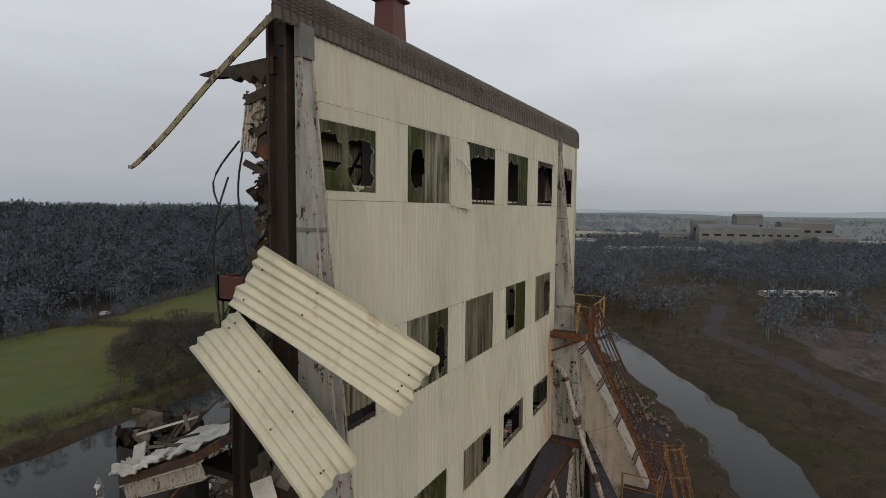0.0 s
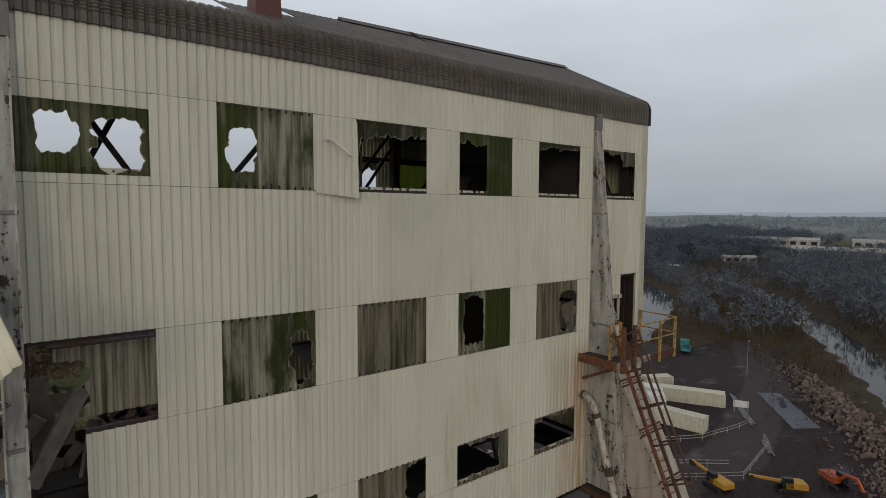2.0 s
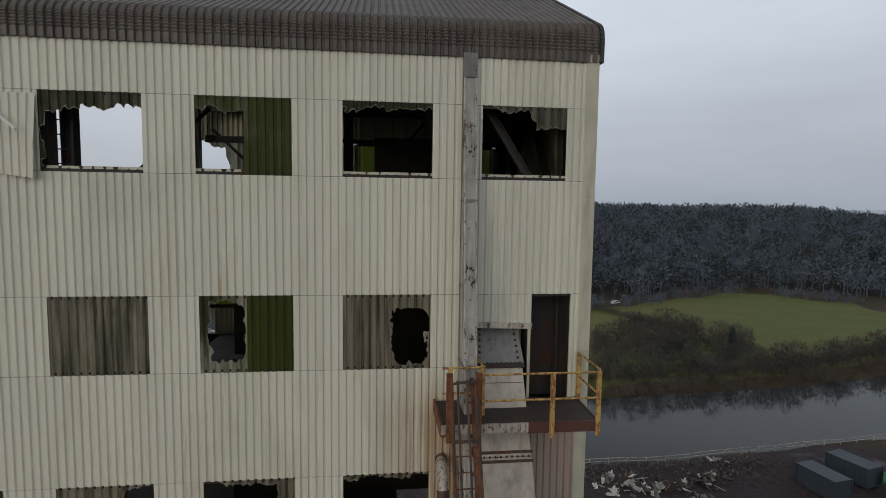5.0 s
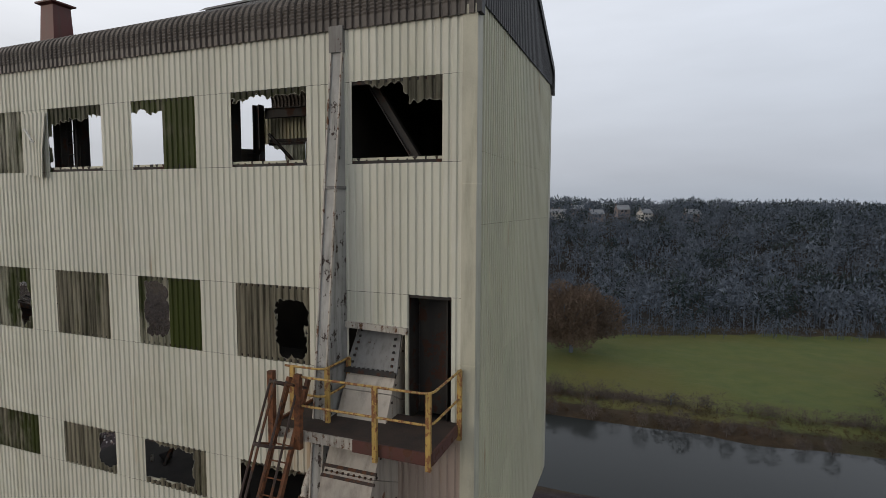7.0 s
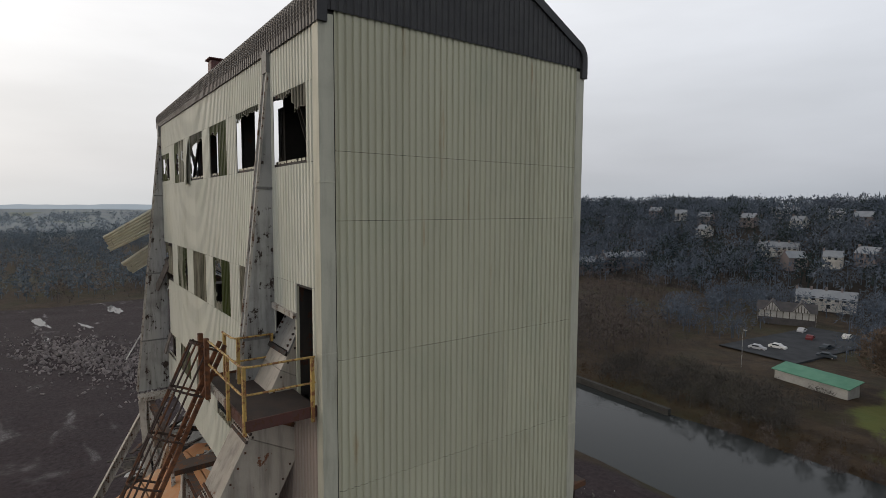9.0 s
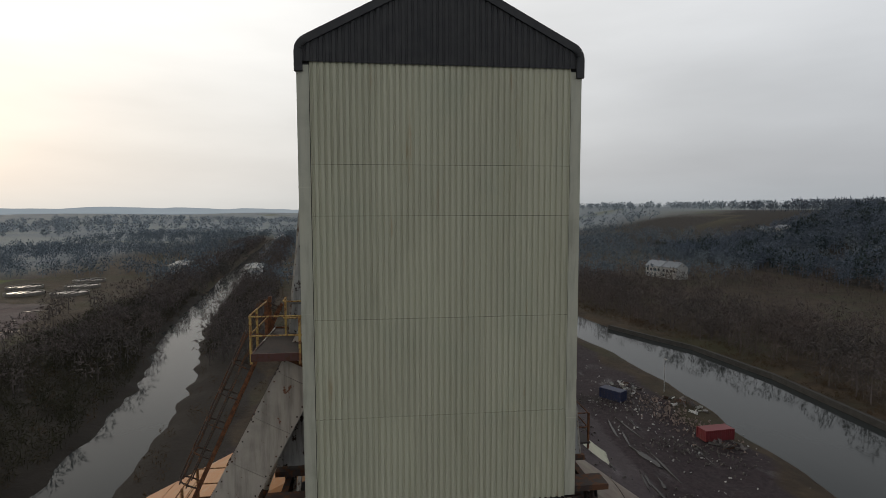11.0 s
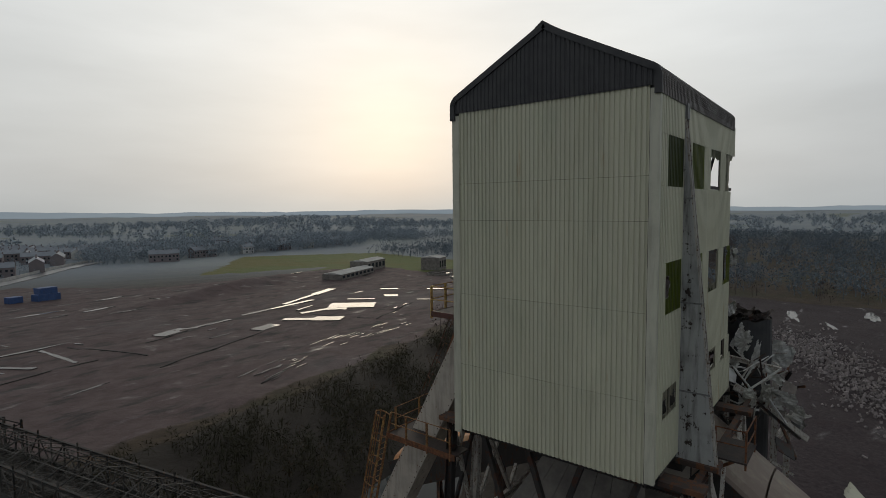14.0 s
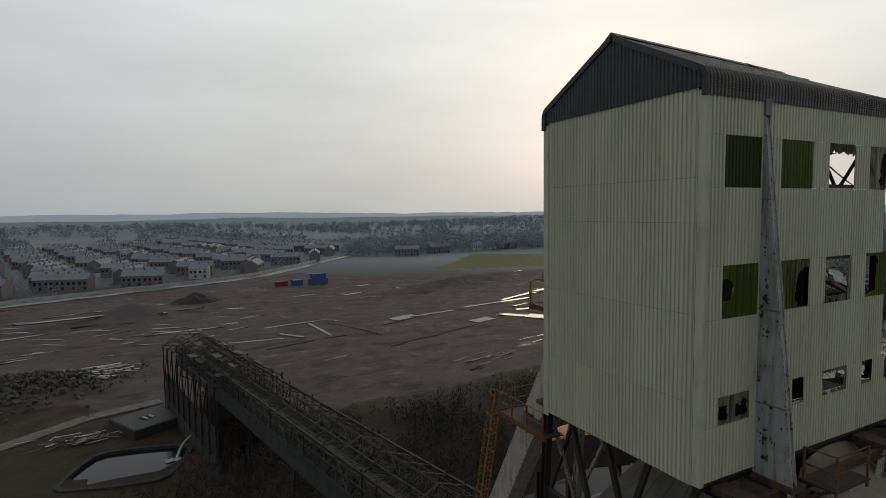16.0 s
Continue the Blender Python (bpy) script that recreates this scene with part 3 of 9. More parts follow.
# dark rails added behind the sheet joints to keep the gaps dark
for z in (Z0 + 0.1, 31.3, 32.42, 34.83, 36.48, 39.02, 40.61, Z1 - 0.1):
    part("sheeting_rail", Solid().box(-17.5, -0.1, 0.01, 0.07, z - 0.06, z + 0.06) if not 33 < z < 36 else Solid().box(-16.6, -2.68, 0.01, 0.07, z - 0.06, z + 0.06), STEEL_DARK, tower)
    part("sheeting_rail", Solid().box(-10.6, -0.1, W - 0.07, W - 0.01, z - 0.06, z + 0.06), STEEL_DARK, tower)
for z in (Z0 + 0.1, 32.27, 35.03, 37.85, 39.22, 41.8):
    part("sheeting_rail", Solid().box(-0.07, -0.01, 0.1, W - 0.1, z - 0.07, z + 0.07), STEEL_DARK, tower)
for y in (0.27, W - 0.25):
    part("corner_rail", Solid().box(-0.06, -0.005, y - 0.08, y + 0.08, Z0, Z1), STEEL_DARK, tower)

# peeled sheet beside the third window
curl = Solid()
ribs = rib_profile(0, 0.97)
nr = len(ribs)
for j in range(13):
    z = j / 12
    for u, h in ribs:
        f = u / 0.97
        lift = 0.24 * max(0, f - 0.3) ** 1.6 * (1 - z) ** 0.8 + 0.05 * max(0, 0.3 - abs(z - 0.62 + 0.2 * f)) * f
        curl.v.append((-12.42 + u - 0.3 * lift, -0.045 - lift - h * (0.75 + 0.25 * z), 38.97 + 1.56 * z - 0.10 * f * (1 - z)))
for j in range(12):
    for i in range(nr - 1):
        a = j * nr + i
        curl.f.append((a, a + 1, a + nr + 1, a + nr))
lip = Solid()
tear = [(-12.25, -0.13, 40.10), (-12.12, -0.17, 40.11), (-11.98, -0.20, 40.00), (-11.84, -0.24, 39.90), (-11.74, -0.25, 39.80), (-11.70, -0.22, 39.77)]
for a, b in zip(tear, tear[1:]):
    lip.beam(a, b, 0.035, 0.05)
part("tear_lip", lip, WHITE_DEBRIS, tower, "bright bent lip of a tear in the sheet")
part("peeled_sheet", curl, CREAM, tower, "bent wall sheet peeling off")

# corner flashings
part("corner_flashing", Solid().box(-0.24, 0.045, -0.045, 0.0, Z0 - 0.15, Z1).box(0.0, 0.045, 0.0, 0.27, Z0 - 0.15, Z1), TRIM, tower)
part("corner_flashing", Solid().box(0.0, 0.045, W - 0.25, W, Z0 + 0.05, Z1).box(-0.13, 0.045, W, W + 0.045, Z0 + 0.05, Z1), TRIM, tower)
for z in (32.0, 35.2, 38.6):
    part("flashing_lap", Solid().box(-0.25, 0.052, -0.052, -0.045, z, z + 0.025).box(0.045, 0.052, -0.052, 0.275, z, z + 0.025), TRIM, tower)
    part("flashing_lap", Solid().box(0.045, 0.052, W - 0.255, W + 0.052, z, z + 0.025).box(-0.135, 0.045, W + 0.045, W + 0.052, z, z + 0.025), TRIM, tower)

# roof: ribbed sheets bent over a round eave
EAVE = [(-0.04, 41.61), (-0.04, 42.10)] + [(0.38 - 0.42 * math.cos(a), 42.10 + 0.42 * math.sin(a)) for a in (0.25, 0.5, 0.75, 1.0)]
CRIMPED = [(-0.04, 41.61), (-0.04, 41.80)]
for k in range(23):
    o = 0.013 if k % 2 else -0.002
    if k < 8:
        CRIMPED.append((-0.04 - o, 41.84 + 0.036 * k))
    else:
        a = (k - 8) * 0.072
        CRIMPED.append((0.38 - (0.42 + o) * math.cos(a), 42.12 + (0.40 + o) * math.sin(a)))
slope_end = (W / 2 + 0.05, 44.38)


def roof_line(y_to, bend=EAVE):
    pts = list(bend)
    a, b = Vector(bend[-1]), Vector(slope_end)
    k = 5
    for i in range(1, k + 1):
        p = a.lerp(b, i / k)
        if p.x > y_to:
            f = (y_to - a.x) / (b.x - a.x)
            if f > (i - 1) / k:
                p = a.lerp(b, f)
                pts.append((p.x, p.y))
            break
        pts.append((p.x, p.y))
    return pts


def roof_sheet(x0, x1, y_to, flip):
    pts = roof_line(y_to, CRIMPED)
    nor = []
    for i, p in enumerate(pts):
        a, b = Vector(pts[max(i - 1, 0)]), Vector(pts[min(i + 1, len(pts) - 1)])
        d = (b - a).normalized()
        nor.append(Vector((-d.y, d.x)))
    pr = rib_profile(x0, x1, 0.165, 0.042)
    n, s = len(pr), Solid()
    for t in (0.0, -0.012):
        for p, q in zip(pts, nor):
            for x, h in pr:
                y, z = p[0] + q.x * (h + t), p[1] + q.y * (h + t)
                z = 41.61 + (z - 41.61) * (1 + 0.011 * x)
                s.v.append((x, W - y if flip else y, z))
    k = n * len(pts)
    for i in range(len(pts) - 1):
        for j in range(n - 1):
            a = i * n + j
            s.f += [(a, a + 1, a + n + 1, a + n), (k + a, k + a + n, k + a + n + 1, k + a + 1)]
    for j in range(n - 1):
        s.f += [(j, k + j, k + j + 1, j + 1)]
    return s


for k in range(18):
    x1 = 0.05 - k * 0.99
    x0 = max(x1 - 0.99, -17.9) if k < 17 else -18.15
    y_to = 9.0
    if x1 < -12.9:
        y_to = (0.7, 0.55, 0.4, 0.45, 0.35, 0.32)[k - 14 if k >= 14 else 0]
    elif x1 < -11.7:
        y_to = 2.1
    part("roof_sheet", roof_sheet(x0, x1, y_to, False), ROOF, tower)
for k in range(11):
    x1 = 0.05 - k * 0.99
    y_to = 9.0 if x1 > -8.9 else (2.6 if x1 > -9.8 else 1.2)
    part("roof_sheet", roof_sheet(x1 - 0.99 if k < 10 else x1 - 0.7, x1, y_to, True), ROOF, tower)
ridge = Solid()
ridge.add([(x, y, z + 0.0305 * x) for x in (-9.9, 0.10) for y, z in ((W / 2 - 0.28, 44.30), (W / 2, 44.49), (W / 2 + 0.28, 44.30), (W / 2, 44.44))],
          [(0, 1, 5, 4), (1, 2, 6, 5), (2, 3, 7, 6), (3, 0, 4, 7), (0, 3, 2, 1), (4, 5, 6, 7)])
part("ridge_cap", ridge, ROOF, tower)
# black boarded gable top with verge trim
gable = Solid()
pr = rib_profile(0.02, W - 0.02, 0.165, 0.025)


def gable_top(y):
    y = min(y, W - y)
    pts = [(-0.2, 41.9), (-0.1, 42.1)] + EAVE[2:] + [slope_end]
    for (a, za), (b, zb) in zip(pts, pts[1:]):
        if a <= y <= b:
            return za + (zb - za) * (y - a) / (b - a)
    return 44.3


for i, (u, h) in enumerate(pr):
    gable.v += [(0.052 + h, u, 41.86), (0.052 + h, u, gable_top(u) - 0.02)]
for i in range(len(pr) - 1):
    gable.f.append((2 * i, 2 * i + 2, 2 * i + 3, 2 * i + 1))
part("gable_board", gable, BLACK_SHEET, tower, "black ribbed sheet in the gable peak")
verge = Solid()
line = [(y, z) for y, z in roof_line(9.0)] + [(W - y, z) for y, z in reversed(roof_line(9.0))][1:]
for (a, za), (b, zb) in zip(line, line[1:]):
    d = Vector((b - a, zb - za)).normalized()
    nx, nz = -d.y, d.x
    p = [(x, y + nx * t, z + nz * t) for x in (0.035, 0.125) for y, z in ((a, za), (b, zb)) for t in (-0.16, 0.05)]
    verge.add(p, [(0, 1, 3, 2), (4, 6, 7, 5), (0, 4, 5, 1), (2, 3, 7, 6), (0, 2, 6, 4), (1, 5, 7, 3)])
part("verge_trim", verge, BLACK_SHEET, tower)

# red vent stack
stack = thing("vent_stack", "dull red tapering sheet-metal vent with a flared cap on the roof", "vent")
s = Solid()
for z, r in ((42.25, 0.31), (43.76, 0.25)):
    s.v += [(-12.95 + sx * r, 1.35 + sy * r, z) for sx, sy in ((-1, -1), (1, -1), (1, 1), (-1, 1))]
s.f += [(0, 1, 5, 4), (1, 2, 6, 5), (2, 3, 7, 6), (3, 0, 4, 7), (0, 3, 2, 1), (4, 5, 6, 7)]
part("shaft", s, STACK_RED, stack)
s = Solid()
for z, r in ((43.75, 0.25), (43.80, 0.35), (43.84, 0.35), (43.90, 0.10)):
    s.v += [(-12.95 + sx * r, 1.35 + sy * r, z) for sx, sy in ((-1, -1), (1, -1), (1, 1), (-1, 1))]
for i in range(3):
    s.f += [(4 * i + j, 4 * i + (j + 1) % 4, 4 * i + 4 + (j + 1) % 4, 4 * i + 4 + j) for j in range(4)]
s.f.append((12, 13, 14, 15))
part("cap", s, STACK_RED, stack)
part("curb", Solid().box(-13.36, -12.54, 0.94, 1.76, 42.2, 42.48), STEEL_WHITE, stack, "grey flashing curb")


# raking tapered legs against the walls
def taper_leg(x0, x1, wall_y, sign, z_top, z_foot, d_top, d_foot, label=""):
    """A box leg that grows out of the wall: plates, edge flanges and stiffener bands."""
    leg = new("tapered_leg")
    leg.parent = tower
    leg["label"] = label or "grey painted tapered box leg with rust spots"

    def reach(z):
        return d_top + (d_foot - d_top) * (z_top - z) / (z_top - z_foot)
    zs = [z_top, 38.55, 35.05, 32.0, z_foot]
    for a, b in zip(zs, zs[1:]):
        p = [(x, wall_y + sign * y, z) for z in (a - 0.012, b + 0.012) for x in (x0, x1) for y in (-0.02, reach(z))]
        part("leg_plate", Solid().add(p, [(0, 1, 3, 2), (4, 6, 7, 5), (0, 4, 5, 1), (2, 3, 7, 6), (0, 2, 6, 4), (1, 5, 7, 3)]), LEG_PAINT, leg)
        if b > z_foot:
            part("stiffener", Solid().box(x0 - 0.022, x1 + 0.022, min(wall_y, wall_y + sign * (reach(b) + 0.03)), max(wall_y, wall_y + sign * (reach(b) + 0.03)), b - 0.03, b + 0.03), GUSSET, leg)
    for x in (x0 + 0.012, x1 - 0.012):
        part("edge_angle", Solid().beam((x, wall_y + sign * (reach(z_top) + 0.01), z_top), (x, wall_y + sign * (reach(z_foot) + 0.01), z_foot), 0.03, 0.06, (0, 1, 0)), STEEL_WHITE, leg)
    part("leg_head", Solid().box(x0 - 0.02, x1 + 0.02, min(wall_y, wall_y + sign * 0.12), max(wall_y, wall_y + sign * 0.12), z_top - 0.12, z_top + 0.38), GUSSET, leg, "dark rusted head plate")
    return leg


taper_leg(-2.97, -2.70, 0.0, -1, 41.3, 29.7, 0.06, 1.33)
taper_leg(-17.64, -17.36, 0.0, -1, 41.3, 29.7, 0.06, 1.33, "grey tapered box leg streaked with rust at the torn end")
taper_leg(-2.87, -2.62, W, 1, 41.3, 29.5, 0.03, 1.24)


# inside the tower: frame, floors, braces; near-black colours stand for interior shade
frame_parts = new("steel_frame")
frame_parts.parent = tower
frame_parts["label"] = "near-black steel frame inside the tower"
for x, y in ((-0.5, 0.42), (-5.95, 0.42), (-11.6, 0.45), (-15.0, 0.42), (-0.5, W - 0.42), (-5.8, W - 0.42), (-10.8, W - 0.42)):
    part("column", Solid().ibeam((x, y, 29.4), (x, y, 41.9), 0.30, 0.30, t=0.035), STEEL_DARK, frame_parts)
for z in (29.55, 33.75, 37.95, 41.6):
    part("long_beam", Solid().ibeam((-17.6, 0.30, z), (-0.3, 0.30, z), 0.2, 0.36), STEEL_DARK, frame_parts)
    part("long_beam", Solid().ibeam((-10.6, W - 0.30, z), (-0.3, W - 0.30, z), 0.2, 0.36), STEEL_DARK, frame_parts)
    for x in (-0.5, -5.8):
        part("cross_beam", Solid().ibeam((x, 0.45, z), (x, W - 0.45, z), 0.2, 0.36), STEEL_DARK, frame_parts)
for a, b in (((-2.9, 0.5, 41.5), (-0.7, 0.5, 38.1)), ((-8.4, 6.6, 38.1), (-5.9, 6.6, 41.5)), ((-10.2, 7.0, 40.8), (-8.2, 7.0, 38.9)), ((-9.0, 6.9, 38.1), (-6.2, 6.9, 41.5)), ((-5.8, 6.9, 38.1), (-3.0, 6.9, 41.5)),
             ((-11.8, 2.6, 38.2), (-9.2, 3.4, 40.9)), ((-14.8, 0.6, 38.2), (-12.2, 0.6, 41.4)), ((-17.0, 1.0, 41.3), (-15.0, 1.2, 38.3)), ((-15.4, 1.4, 41.3), (-16.9, 1.2, 38.3)),
             ((-0.45, 1.0, 38.1), (-0.45, 3.8, 41.5)), ((-0.45, 6.6, 38.1), (-0.45, 3.8, 41.5))):
    w = 0.16 if a[0] > -3 else 0.085
    part("diagonal_brace", Solid().ibeam(a, b, w, w * 1.1, t=0.02), STEEL_DARK, frame_parts)
for x in (-1.8, -4.6, -7.4):
    part("rafter", Solid().ibeam((x, 0.2, 42.0), (x, W / 2, 44.15), 0.14, 0.24), STEEL_DARK, frame_parts)
    part("rafter", Solid().ibeam((x, W - 0.2, 42.0), (x, W / 2, 44.15), 0.14, 0.24), STEEL_DARK, frame_parts)
for y, z in ((1.2, 42.6), (2.5, 43.35), (5.1, 43.35), (6.4, 42.6)):
    part("purlin", Solid().beam((-9.8, y, z), (-0.1, y, z), 0.08, 0.16), STEEL_DARK, frame_parts)
# floors coloured near-black so that the open storeys look shaded
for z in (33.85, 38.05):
    part("floor_plate", Solid().box(-10.2, -0.12, 0.15, W - 0.15, z - 0.12, z + 0.02), DARK_BOARD, tower, "plate floor coloured near-black for interior shade")
part("floor_plate", Solid().box(-17.2, -10.2, 0.15, 3.0, 33.73, 33.87), DARK_BOARD, tower, "plate floor coloured near-black for interior shade")
part("floor_plate", Solid().box(-15.4, -10.2, 0.15, 2.2, 37.93, 38.07), DARK_BOARD, tower, "plate floor coloured near-black for interior shade")
part("floor_plate", Solid().box(-14.5, -4.2, 0.12, W - 0.12, 29.55, 29.7), DARK_BOARD, tower, "plate floor coloured near-black for interior shade")
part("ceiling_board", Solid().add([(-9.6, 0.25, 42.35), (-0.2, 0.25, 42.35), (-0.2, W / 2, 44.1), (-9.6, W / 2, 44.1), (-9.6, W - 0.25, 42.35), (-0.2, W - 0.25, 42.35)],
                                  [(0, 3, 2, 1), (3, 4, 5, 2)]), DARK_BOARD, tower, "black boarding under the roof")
# partitions added to block the sky behind the windows
part("partition", Solid().box(-3.2, -3.1, 0.45, W - 0.2, 38.1, 41.9), DARK_BOARD, tower, "black inner partition added to darken the windows")
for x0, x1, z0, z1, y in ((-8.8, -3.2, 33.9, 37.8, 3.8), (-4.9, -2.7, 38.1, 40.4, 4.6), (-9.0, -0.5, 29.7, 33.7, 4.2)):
    part("partition", Solid().box(x0, x1, y, y + 0.1, z0, z1), DARK_BOARD, tower, "black inner partition added to darken the windows")
for x, y, z, r, h in ((-6.9, 2.0, 38.1, 0.32, 1.5), (-4.0, 5.6, 38.1, 0.5, 2.2), (-7.6, 1.7, 33.9, 0.4, 1.3), (-12.9, 1.2, 33.9, 0.3, 1.1)):
    tank = thing("machine_drum", "near-black steel drum standing on a tower floor", "machine")
    part("drum", Solid().tube([(x, y, z), (x, y, z + h)], r, 16), STEEL_DARK, tank)
    part("rim", Solid().tube([(x, y, z + h - 0.08), (x, y, z + h + 0.02)], r + 0.04, 16), STEEL_DARK, tank)
    part("gearbox", Solid().box(x - r - 0.35, x - r + 0.02, y - 0.2, y + 0.2, z, z + h * 0.6), STEEL_DARK, tank)
# black sheet placed inside to darken the view through the third window
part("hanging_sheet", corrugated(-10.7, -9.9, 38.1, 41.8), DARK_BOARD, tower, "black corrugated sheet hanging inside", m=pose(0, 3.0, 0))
part("column", Solid().ibeam((-11.25, 0.7, 38.0), (-11.25, 0.7, 41.9), 0.26, 0.26, t=0.03), STEEL_DARK, frame_parts)
inner = thing("inner_ladder", "thin black ladder inside the top storey window", "ladder")
for x in (-11.42, -11.08):
    part("stringer", Solid().beam((x, 0.45, 38.1), (x, 0.45, 41.6), 0.035, 0.06), STEEL_DARK, inner)
for k in range(11):
    part("rung", Solid().tube([(-11.42, 0.45, 38.3 + k * 0.3), (-11.08, 0.45, 38.3 + k * 0.3)], 0.015, 6), STEEL_DARK, inner)
# slim handrail inside the open storey
rail = thing("inner_handrail", "thin dark handrail on the open top floor", "handrail")
for k in range(5):
    part("post", Solid().tube([(-11.2 + k * 0.9, 2.1, 38.07), (-11.2 + k * 0.9, 2.1, 39.0)], 0.02, 6), STEEL_DARK, rail)
for z in (38.55, 39.0):
    part("rail", Solid().tube([(-11.2, 2.1, z), (-7.6, 2.1, z)], 0.018, 6), STEEL_DARK, rail)

# door bay: leaf, return and grey lining coloured for a shaded doorway; lintel
part("door_leaf", Solid().box(-1.34, -0.42, 0.55, 0.60, 33.95, 36.45), STEEL_DARK, tower, "inner leaf, near-black for the shade of the open doorway")
part("door_jamb", Solid().box(-1.40, -1.34, -0.02, 0.05, 33.95, 36.46).box(-0.42, -0.38, -0.02, 0.05, 33.95, 36.46), TRIM, tower)
# return painted dark in place of the shade inside the recess
part("door_return", Solid().box(-1.40, -1.35, 0.05, 0.55, 33.95, 36.46).box(-0.42, -0.38, 0.05, 0.55, 33.95, 36.46).box(-1.35, -0.42, 0.05, 0.55, 36.42, 36.46), STEEL_DARK, tower)
part("door_lining", Solid().box(-2.68, -1.40, 0.80, 0.84, 33.95, 36.0), GUSSET, tower, "grey plate behind the girder head")
part("lintel_angle", Solid().beam((-2.72, -0.05, 35.80), (-1.33, -0.05, 35.76), 0.10, 0.12), STEEL_WHITE, tower)


# ---- raking girder of the headframe beside the door ----
RAKE = Vector((0, -1.0, -1.87)).normalized()


def raking_girder(name, x0, x1, top, length, label, mat, depth=0.75):
    """A riveted box girder running down and outwards, with lap bands and rivet rows."""
    g = thing(name, label, "girder")
    side = Vector((1, 0, 0))
    out = RAKE.cross(side).normalized()
    if out.y > 0:
        out = -out
    a = Vector(top)
    n = 26
    for k in range(n):
        p, q = a + RAKE * length * k / n, a + RAKE * (length * (k + 1) / n - 0.012)
        m = (p + q) / 2
        c = Vector(((x0 + x1) / 2, m.y, m.z)) - out * depth / 2
        s = Solid()
        h = (q - p) / 2
        pts = [c + h * i + side * j * (x1 - x0) / 2 + out * l * depth / 2 for i in (-1, 1) for j in (-1, 1) for l in (-1, 1)]
        s.add(pts, [(0, 1, 3, 2), (4, 6, 7, 5), (0, 4, 5, 1), (2, 3, 7, 6), (0, 2, 6, 4), (1, 5, 7, 3)])
        part("plate", s, mat, g)
        s = Solid()
        for off in (-0.09, 0.09):
            w = Vector(((x0 + x1) / 2, q.y, q.z)) + RAKE * off
            s.beam(w - side * ((x1 - x0) / 2 + 0.03), w + side * ((x1 - x0) / 2 + 0.03), 0.06, 0.05, tuple(out))
        for i in range(9):
            w = Vector((x0 + (x1 - x0) * (i + 0.5) / 9, q.y, q.z)) + out * 0.01
            s.box(-0.018, 0.018, -0.018, 0.018, -0.018, 0.018, Matrix.Translation(w))
        if k:
            part("lap_band", s, STEEL_BROWN, g)
    for x in (x0, x1):
        s = Solid()
        k = 0.3
        while k < length:
            w = a + RAKE * k
            for l in (0.08, depth - 0.08):
                s.box(-0.02, 0.02, -0.02, 0.02, -0.02, 0.02, Matrix.Translation(Vector((x, w.y, w.z)) - out * l))
            k += 0.34
        part("rivet_row", s, STEEL_BROWN, g)["kind"] = "stuff"
    # dark riveted gusset over the girder head
    p, q = a + RAKE * 0.02, a + RAKE * 1.15
    c = Vector(((x0 + x1) / 2, (p.y + q.y) / 2, (p.z + q.z) / 2)) + out * 0.02
    h = (q - p) / 2
    s = Solid()
    pts = [c + h * i + side * j * ((x1 - x0) / 2 + 0.04) * (0.82 if i < 0 else 1) + out * l * 0.02 for i in (-1, 1) for j in (-1, 1) for l in (-1, 1)]
    s.add(pts, [(0, 1, 3, 2), (4, 6, 7, 5), (0, 4, 5, 1), (2, 3, 7, 6), (0, 2, 6, 4), (1, 5, 7, 3)])
    part("gusset", s, GUSSET, g, "dark grey riveted gusset plate")
    s = Solid()
    for j in (-1, 1):
        for i in range(9):
            s.box(-0.022, 0.022, -0.022, 0.022, -0.022, 0.022, Matrix.Translation(c + h * (i / 4 - 1) * 0.95 + side * j * (x1 - x0) * 0.42 * (0.82 + 0.18 * i / 8) + out * 0.03))
    for i in range(10):
        s.box(-0.022, 0.022, -0.022, 0.022, -0.022, 0.022, Matrix.Translation(c + h * 0.93 + side * (i / 4.5 - 1) * (x1 - x0) * 0.45 + out * 0.03))
    part("rivet_row", s, STEEL_DARK, g)["kind"] = "stuff"
    part("lap_strip", Solid().beam(c + h * 1.02 - side * (x1 - x0) * 0.53 + out * 0.03, c + h * 1.02 + side * (x1 - x0) * 0.53 + out * 0.03, 0.10, 0.05, tuple(out)), STEEL_DARK, g)
    return g


raking_girder("raking_girder", -2.62, -1.55, (0, 0.40, 35.9), 39.9, "cream riveted box girder raking down from the platform, rust-spotted", RAKE_PAINT, 1.25)


# ---- platform, rails and caged ladders ----
def handrail(parent, pts, z, mat, mids=(0.52, 1.05), posts=None, r=0.023):
    """Tubular rails through the points (x, y), rounded at the bends, on flat posts."""
    for h in mids:
        path = []
        for i, p in enumerate(pts):
            if 0 < i < len(pts) - 1:
                a, b, c = Vector(pts[i - 1]), Vector(p), Vector(pts[i + 1])
                e, f = b + (a - b).normalized() * 0.16, b + (c - b).normalized() * 0.16
                path += [(e.x, e.y), ((e.x + f.x + 2 * b.x) / 4, (e.y + f.y + 2 * b.y) / 4), (f.x, f.y)]
            else:
                path.append(tuple(p))
        part("rail", Solid().tube([(x, y, z + h) for x, y in path], r, 8), mat, parent)
    for x, y in posts or pts:
        part("post", Solid().box(x - 0.045, x + 0.045, y - 0.03, y + 0.03, z - 0.28, z + 1.06), mat, parent)


